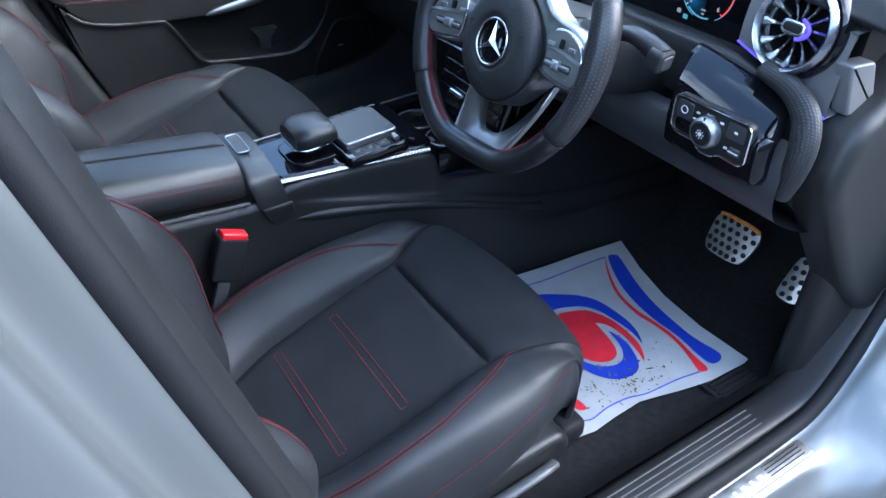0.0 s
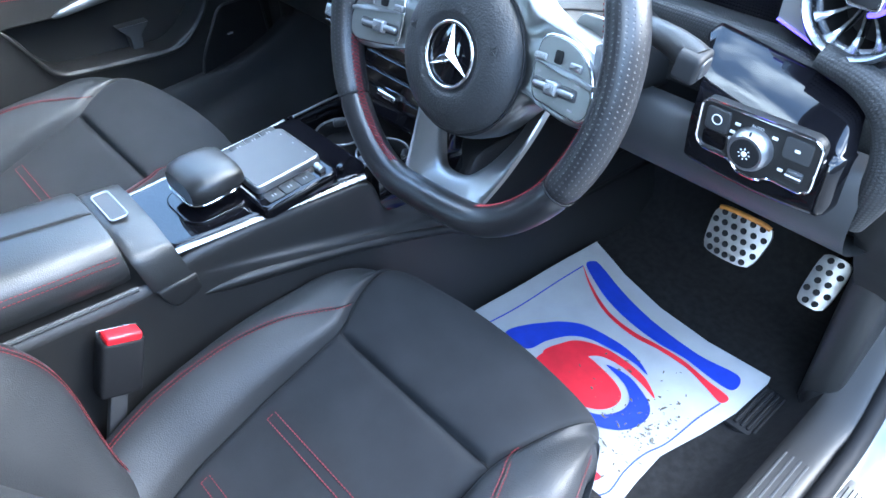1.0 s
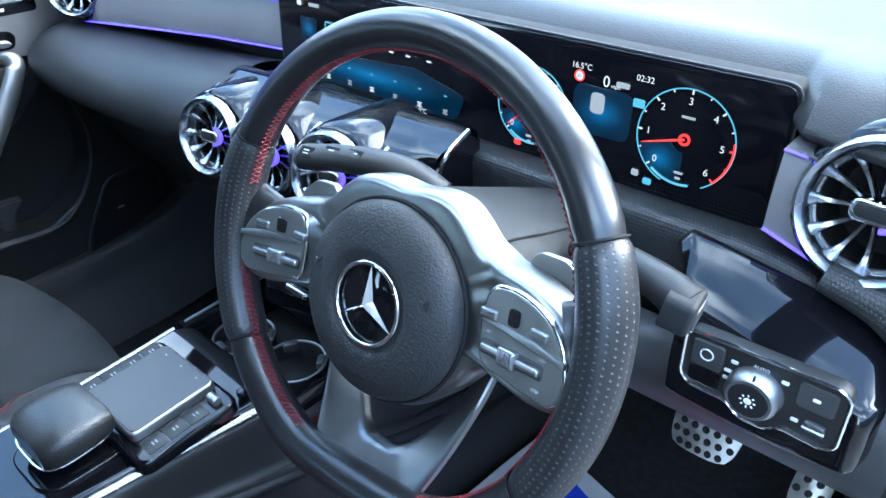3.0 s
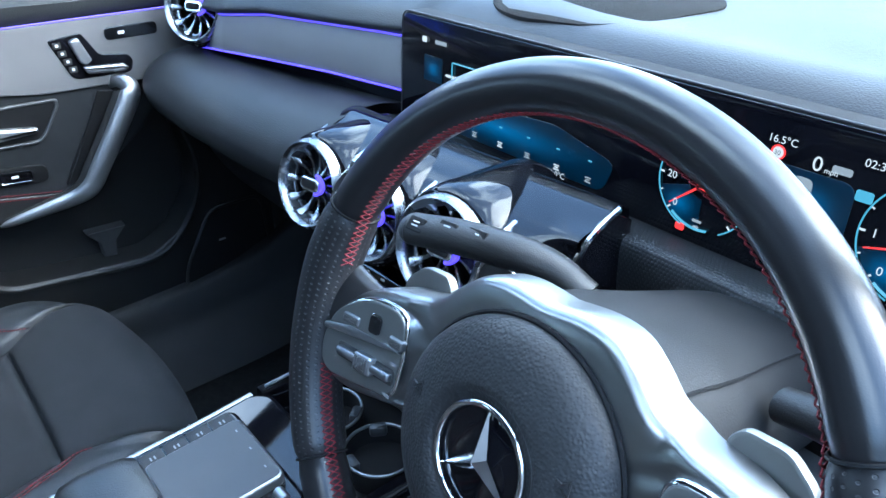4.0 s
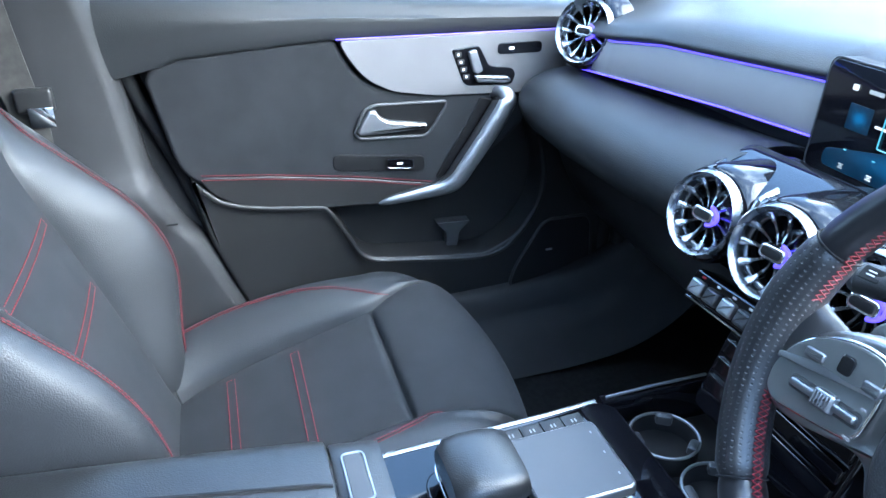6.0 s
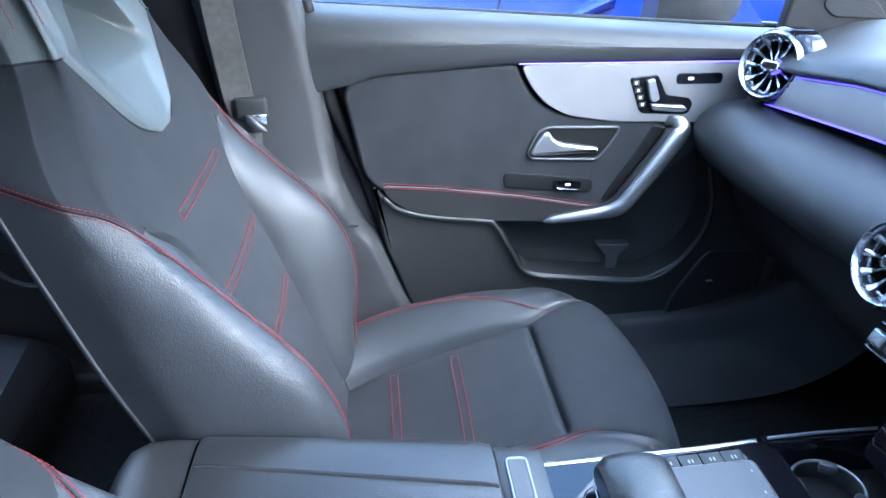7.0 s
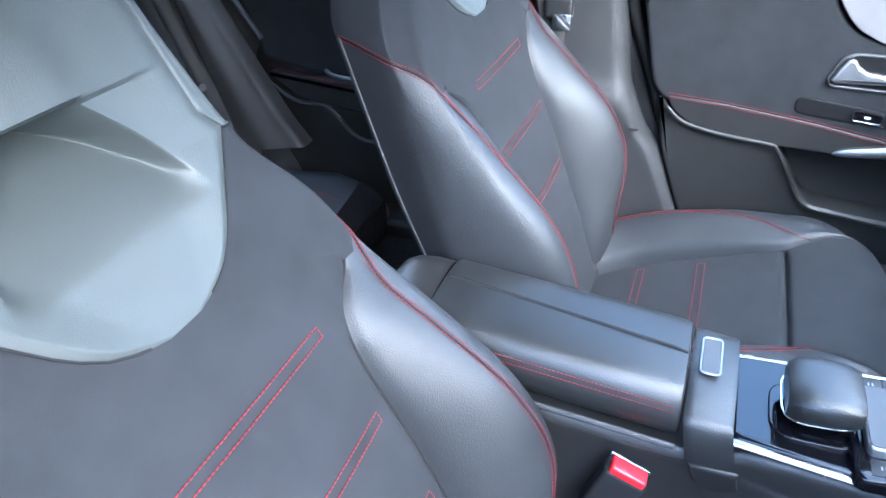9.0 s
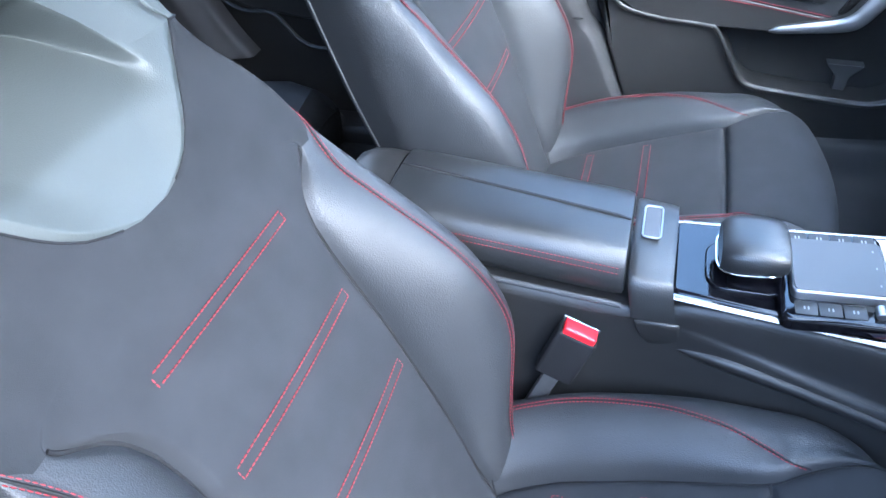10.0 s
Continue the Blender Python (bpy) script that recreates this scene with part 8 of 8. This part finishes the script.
def shell():
    top = thing("car_shell", "silver car roof with dark headlining and windscreen frame", "car body", (0, 0, 0.3), kind="structure")
    # roof, outside and headlining
    for dz, mat, name, lab in ((0.035, PAINT, "roof_skin", "silver roof"), (0.0, HEADLINING, "headlining", "dark grey headlining")):
        rows = []
        for y in np.linspace(-1.75, 0.06, 18):
            zc = lerp([(-1.75, 1.22), (-1.3, 1.36), (-0.6, 1.415), (0.06, 1.395)], y)
            w = lerp([(-1.75, 0.50), (-0.6, 0.575), (0.06, 0.565)], y)
            rows.append([Vector((x * w, y, zc + dz - 0.05 * abs(x) ** 2.6)) for x in np.linspace(-1, 1, 25)])
        part(name, loft(rows), mat, top, lab)
    for s in (-1, 1):
        rail = [(s * 0.575, y, lerp([(-1.75, 1.19), (-1.3, 1.33), (-0.6, 1.385), (0.06, 1.36)], y)) for y in np.linspace(-1.75, 0.06, 14)]
        part("roof_rail", tube(rail, 0.032, 12, flat=0.7), PAINT, top, "silver roof rail")
        front = catmull([(s * 0.575, 0.03, 1.355), (s * 0.59, 0.22, 1.305), (s * 0.625, 0.52, 1.19), (s * 0.675, 0.86, 1.05), (s * 0.71, 1.05, 0.97)], 6)
        part("windscreen_pillar", tube(front, [0.038] * len(front), 12, flat=0.7), PLASTIC, top, "dark windscreen pillar")
        back = catmull([(s * 0.575, -1.3, 1.33), (s * 0.63, -1.5, 1.12), (s * 0.69, -1.7, 1.0), (s * 0.72, -1.8, 0.9)], 5)
        part("rear_pillar", tube(back, 0.08, 12, flat=0.6), REAR_TRIM, top, "brown-grey rear pillar")
    # corner grille at the foot of the far windscreen pillar
    at = lambda u, v, w: Vector((-0.66 + 0.25 * (v - 1.0) + w, u, v))
    part("corner_trim", slab(rounded([(0.52, 0.985), (0.52, 1.10), (0.62, 1.08), (0.80, 1.0), (0.80, 0.98)], 0.01), at, 0.02, 0.005, 3), PLASTIC, top, "dark corner trim")
    part("corner_grille", slab(rounded([(0.575, 1.04), (0.585, 1.07), (0.67, 1.045), (0.70, 1.015), (0.60, 1.02)], 0.01), lambda u, v, w: at(u, v, w + 0.002), 0.01, 0.002), RIBBED, top, "small ribbed speaker grille")
    # moulded trims of the far rear pillar: a flat panel and a ridged one beside it
    for name, lab, ridge, lines in (("pillar_panel", "brown-grey flat pillar panel", 0.005, ([(-1.34, 1.06), (-1.305, 0.98), (-1.256, 0.867), (-1.202, 0.741), (-1.164, 0.621), (-1.12, 0.5)], [(-1.28, 1.06), (-1.252, 0.982), (-1.211, 0.87), (-1.168, 0.752), (-1.103, 0.628), (-1.06, 0.5)])),
                                    ("pillar_ridge", "ridged brown-grey pillar trim", 0.016, ([(-1.262, 1.06), (-1.231, 0.983), (-1.19, 0.87), (-1.152, 0.756), (-1.11, 0.62), (-1.085, 0.54)], [(-1.235, 1.06), (-1.183, 0.971), (-1.105, 0.85), (-1.03, 0.72), (-0.965, 0.61), (-0.92, 0.55)]))):
        rows = []
        for (ya, za), (yb, zb) in zip(*lines):
            rows.append([Vector(p) for p in ((-0.65, ya, za), (-0.618, ya, za), (-0.612 + ridge * 0.6, ya * 0.75 + yb * 0.25, za * 0.75 + zb * 0.25), (-0.612 + ridge, ya * 0.5 + yb * 0.5, za * 0.5 + zb * 0.5), (-0.616 + ridge * 0.2, ya * 0.2 + yb * 0.8, za * 0.2 + zb * 0.8), (-0.625, yb, zb), (-0.665, yb, zb))])
        fine = [catmull([r[k] for r in rows], 4) for k in range(7)]
        rows = [catmull([f[i] for f in fine], 4) for i in range(len(fine[0]))]
        part(name, loft(rows), REAR_TRIM, top, lab)
    # bulkhead, bonnet, rear wall, flanks
    part("bulkhead", rbox((0, 1.05, 0.66), (1.4, 0.04, 0.7), 0.01), CARPET, top, "carpeted bulkhead")
    rows = []
    for y, z in ((1.10, 0.975), (1.3, 0.95), (1.7, 0.86), (2.0, 0.72), (2.08, 0.5), (2.06, 0.3)):
        rows.append([Vector((x * 0.86, y - 0.12 * abs(x) ** 3, z - 0.06 * abs(x) ** 3)) for x in np.linspace(-1, 1, 21)])
    part("bonnet", loft(rows), PAINT, top, "silver bonnet")
    part("rear_wall", rbox((0, -1.62, 0.75), (1.5, 0.06, 0.9), 0.02), CARPET, top, "dark luggage wall")
    part("luggage_cover", rbox((0, -1.5, 1.02), (1.3, 0.4, 0.02), 0.008), CARPET, top, "dark luggage cover")
    for s in (-1, 1):
        part("kick_panel", rbox((s * 0.655, 0.82, 0.62), (0.05, 0.42, 0.6), 0.02, 3), PLASTIC, top, "dark kick panel")
        part("rear_flank", rbox((s * 0.82, -1.45, 0.65), (0.06, 0.6, 0.75), 0.03, 3), PAINT, top, "silver rear flank")
        part("rear_trim", rbox((s * 0.75, -1.4, 0.68), (0.06, 0.62, 0.74), 0.03, 3), REAR_TRIM, top, "brown-grey rear side trim")
    part("corner_post", rbox((-0.715, 0.70, 0.66), (0.10, 0.22, 0.72), 0.02, 3), PLASTIC, top, "dark post beside the footwell")
    # closed rear of the car: near rear door, tinted rear glass
    part("rear_body_side", slab(rounded([(-0.44, 1.0), (-0.40, 0.32), (-0.95, 0.32), (-1.1, 0.62), (-1.75, 0.6), (-1.78, 0.98), (-1.2, 1.03)], 0.03), plane_at((0.80, 0, 0), (0, 1, 0), (0, 0, 1)), 0.10, 0.02), PAINT, top, "silver rear body side")
    rows = [[(0.745, y, 1.0), (0.61 if y > -1.3 else 0.57, y + 0.02, lerp([(-1.7, 1.17), (-1.3, 1.31), (-0.45, 1.37)], y))] for y in np.linspace(-1.7, -0.43, 10)]
    part("rear_side_glass", loft(rows), GLASS, top, "clear rear side glass").visible_shadow = False
    part("rear_glass", loft([[(-0.66, -1.8, 0.98), (0.66, -1.8, 0.98)], [(-0.5, -1.73, 1.22), (0.5, -1.73, 1.22)]]), GLASS, top, "clear rear glass").visible_shadow = False
    part("far_sill", rbox((-0.70, 0.0, 0.35), (0.13, 2.3, 0.07), 0.015, 3), PLASTIC, top, "black inner sill")
    rows = []
    for y, x, z in ((-0.1, -0.662, 0.405), (0.1, -0.66, 0.415), (0.3, -0.655, 0.42), (0.45, -0.65, 0.43), (0.56, -0.638, 0.46), (0.64, -0.618, 0.53), (0.68, -0.6, 0.62), (0.69, -0.59, 0.70)):
        rows.append([Vector((x + dx, y + 0.35 * dy, z + dz)) for dx, dy, dz in ((-0.03, 0.0, 0.03), (-0.006, 0.0, 0.022), (0.008, 0.01, 0.0), (0.022, 0.03, -0.03), (0.05, 0.06, -0.058), (0.095, 0.1, -0.078), (0.13, 0.12, -0.09))])
    fine = [catmull([r[k] for r in rows], 4) for k in range(len(rows[0]))]
    rows = [catmull([fine[k][i] for k in range(len(fine))], 3) for i in range(len(fine[0]))]
    part("far_footwell", loft(rows), SHROUD, top, "rounded footwell moulding")
    part("underbody", rbox((0, 0.1, 0.26), (1.6, 3.6, 0.1), 0.03), RUBBER, top, "dark underbody")
    for x in (-0.76, 0.76):
        for y in (1.45, -1.28):
            rows = [[(x + dx, y + r * math.cos(a), 0.315 + r * math.sin(a)) for a in np.linspace(0, 2 * math.pi, 33)[:-1]] for dx, r in ((-0.1, 0.2), (-0.1, 0.30), (-0.07, 0.315), (0.07, 0.315), (0.1, 0.30), (0.1, 0.2))]
            part("wheel", loft(rows, True, True), TYRE, top, "black road wheel")
    return top


shell()


def window(name, corners, label, thick=0.004):
    top = thing(name, label, "car window", corners[0], kind="structure")
    pane = quad_panel("pane", corners, thick, GLASS, top)
    pane.visible_shadow = False
    return top


window("windscreen", ((-0.56, 0.05, 1.385), (0.56, 0.05, 1.385), (0.68, 1.09, 0.985), (-0.68, 1.09, 0.985)), "clear windscreen above the dashboard")
window("window_front", ((-0.752, -0.25, 1.02), (-0.752, 0.55, 0.975), (-0.62, 0.24, 1.28), (-0.60, -0.33, 1.37)), "clear raised passenger window")


def door_mirror():
    top = thing("door_mirror", "black and silver door mirror outside the far window", "door mirror", (-0.93, 0.48, 0.95))
    rows = []
    for y, k in ((0.37, 0.92), (0.39, 1.0), (0.45, 0.98), (0.50, 0.85), (0.535, 0.55)):
        rows.append([Vector((-0.97 + 0.115 * k * math.copysign(abs(math.cos(a)) ** 0.6, math.cos(a)), y, 1.03 + 0.078 * k * math.copysign(abs(math.sin(a)) ** 0.6, math.sin(a)))) for a in np.linspace(0, 2 * math.pi, 33)[:-1]])
    part("mirror_shell", loft(rows, True, True), PLASTIC, top, "dark mirror housing")
    part("mirror_glass", slab([(x * 0.1, y * 0.066) for x, y in ((math.copysign(abs(math.cos(a)) ** 0.6, math.cos(a)), math.copysign(abs(math.sin(a)) ** 0.6, math.sin(a))) for a in np.linspace(0, 2 * math.pi, 33)[:-1])], plane_at((-0.97, 0.3685, 1.03), (1, 0.2, 0), (0, 0, 1)), 0.003, 0.0006), MIRROR, top, "mirror glass")
    part("mirror_foot", tube(catmull([(-0.94, 0.45, 0.965), (-0.88, 0.47, 0.95), (-0.80, 0.5, 0.945), (-0.76, 0.52, 0.95)], 4), 0.024, 10, flat=0.7), PLASTIC_GREY, top, "grey mirror foot")
    return top


door_mirror()


def blue_car():
    top = thing("blue_car", "blue car parked alongside", "car", (-2.3, 0.2, 0.05))
    rows = []
    for y in np.linspace(-2.2, 2.4, 24):
        k = 1 - 0.12 * abs(y / 2.3) ** 4
        prof = [(-1.72, 0.25), (-1.66, 0.38), (-1.63, 0.6), (-1.61, 0.85), (-1.615, 1.02), (-1.635, 1.14), (-1.68, 1.22), (-1.78, 1.26), (-2.3, 1.29), (-3.0, 1.24), (-3.1, 0.6), (-3.06, 0.25)]
        rows.append([Vector((-2.35 + (q.x + 2.35) * k, y, q.y * (1 - 0.1 * abs(y / 2.3) ** 3))) for q in catmull([Vector((a, b, 0)) for a, b in prof], 4)])
    part("body", loft(rows, True, True), BLUE_PAINT, top, "glossy blue body")
    rows = []
    for y, w, z in ((-1.9, 0.55, 1.28), (-1.4, 0.56, 1.52), (-0.8, 0.56, 1.66), (0.0, 0.56, 1.68), (0.5, 0.55, 1.59), (1.1, 0.58, 1.28)):
        rows.append([Vector((-2.35 + q.x, y, q.y)) for q in catmull([Vector(p) for p in ((w + 0.08, 1.24, 0), (w, z - 0.12 * (z - 1.23), 0), (w * 0.7, z, 0), (-w * 0.7, z, 0), (-w, z - 0.12 * (z - 1.23), 0), (-w - 0.08, 1.24, 0))], 3)])
    part("glasshouse", loft(rows), GLOSS, top, "dark windows and roof")
    part("crease", tube([(-1.614, y, 0.99) for y in np.linspace(-1.9, 2.0, 12)], 0.012, 8, flat=0.5), BLUE_PAINT, top)
    part("sill_trim", tube([(-1.648, y, 0.32) for y in np.linspace(-0.9, 1.2, 8)], 0.03, 8), RUBBER, top)
    part("door_handle", rbox((-1.615, -0.5, 1.06), (0.03, 0.2, 0.025), 0.01, 3), BLUE_PAINT, top)
    part("door_gap", tube([(-1.617, 0.25, z) for z in np.linspace(0.36, 1.14, 8)], 0.004, 6), RUBBER, top)
    for y in (-1.35, 1.4):
        rows = [[(-1.72 + dx, y + r * math.cos(a), 0.36 + r * math.sin(a)) for a in np.linspace(0, 2 * math.pi, 33)[:-1]] for dx, r in ((-0.2, 0.31), (0.03, 0.315), (0.07, 0.30), (0.07, 0.22))]
        part("wheel", loft(rows, True, True), TYRE, top, "black road wheel")
    return top


blue_car()

# added walls that hold back low sky light and glare from west and north
solid("wall_west", rbox((-9.0, 0.0, 1.2), (0.25, 30.0, 2.4), 0.02), WALL, "added dark grey wall that cuts low sky light", "wall", kind="structure")
solid("wall_north", rbox((0.0, 13.0, 1.7), (14.0, 0.25, 3.4), 0.02), WALL, "added dark grey wall that cuts low sky light", "wall", kind="structure")
# added wall behind the camera, dims low sky light on the driver's side
solid("wall_east", rbox((4.2, 0.0, 1.2), (0.25, 16.0, 2.4), 0.02), WALL, "added dark grey wall that cuts low sky light", "wall", kind="structure")

bm = bmesh.new()
bmesh.ops.create_grid(bm, x_segments=40, y_segments=40, size=400)
bmesh.ops.translate(bm, verts=bm.verts, vec=(0, 0, 0.0))
solid("ground", bm, ASPHALT, "grey asphalt car park", "ground", kind="structure")
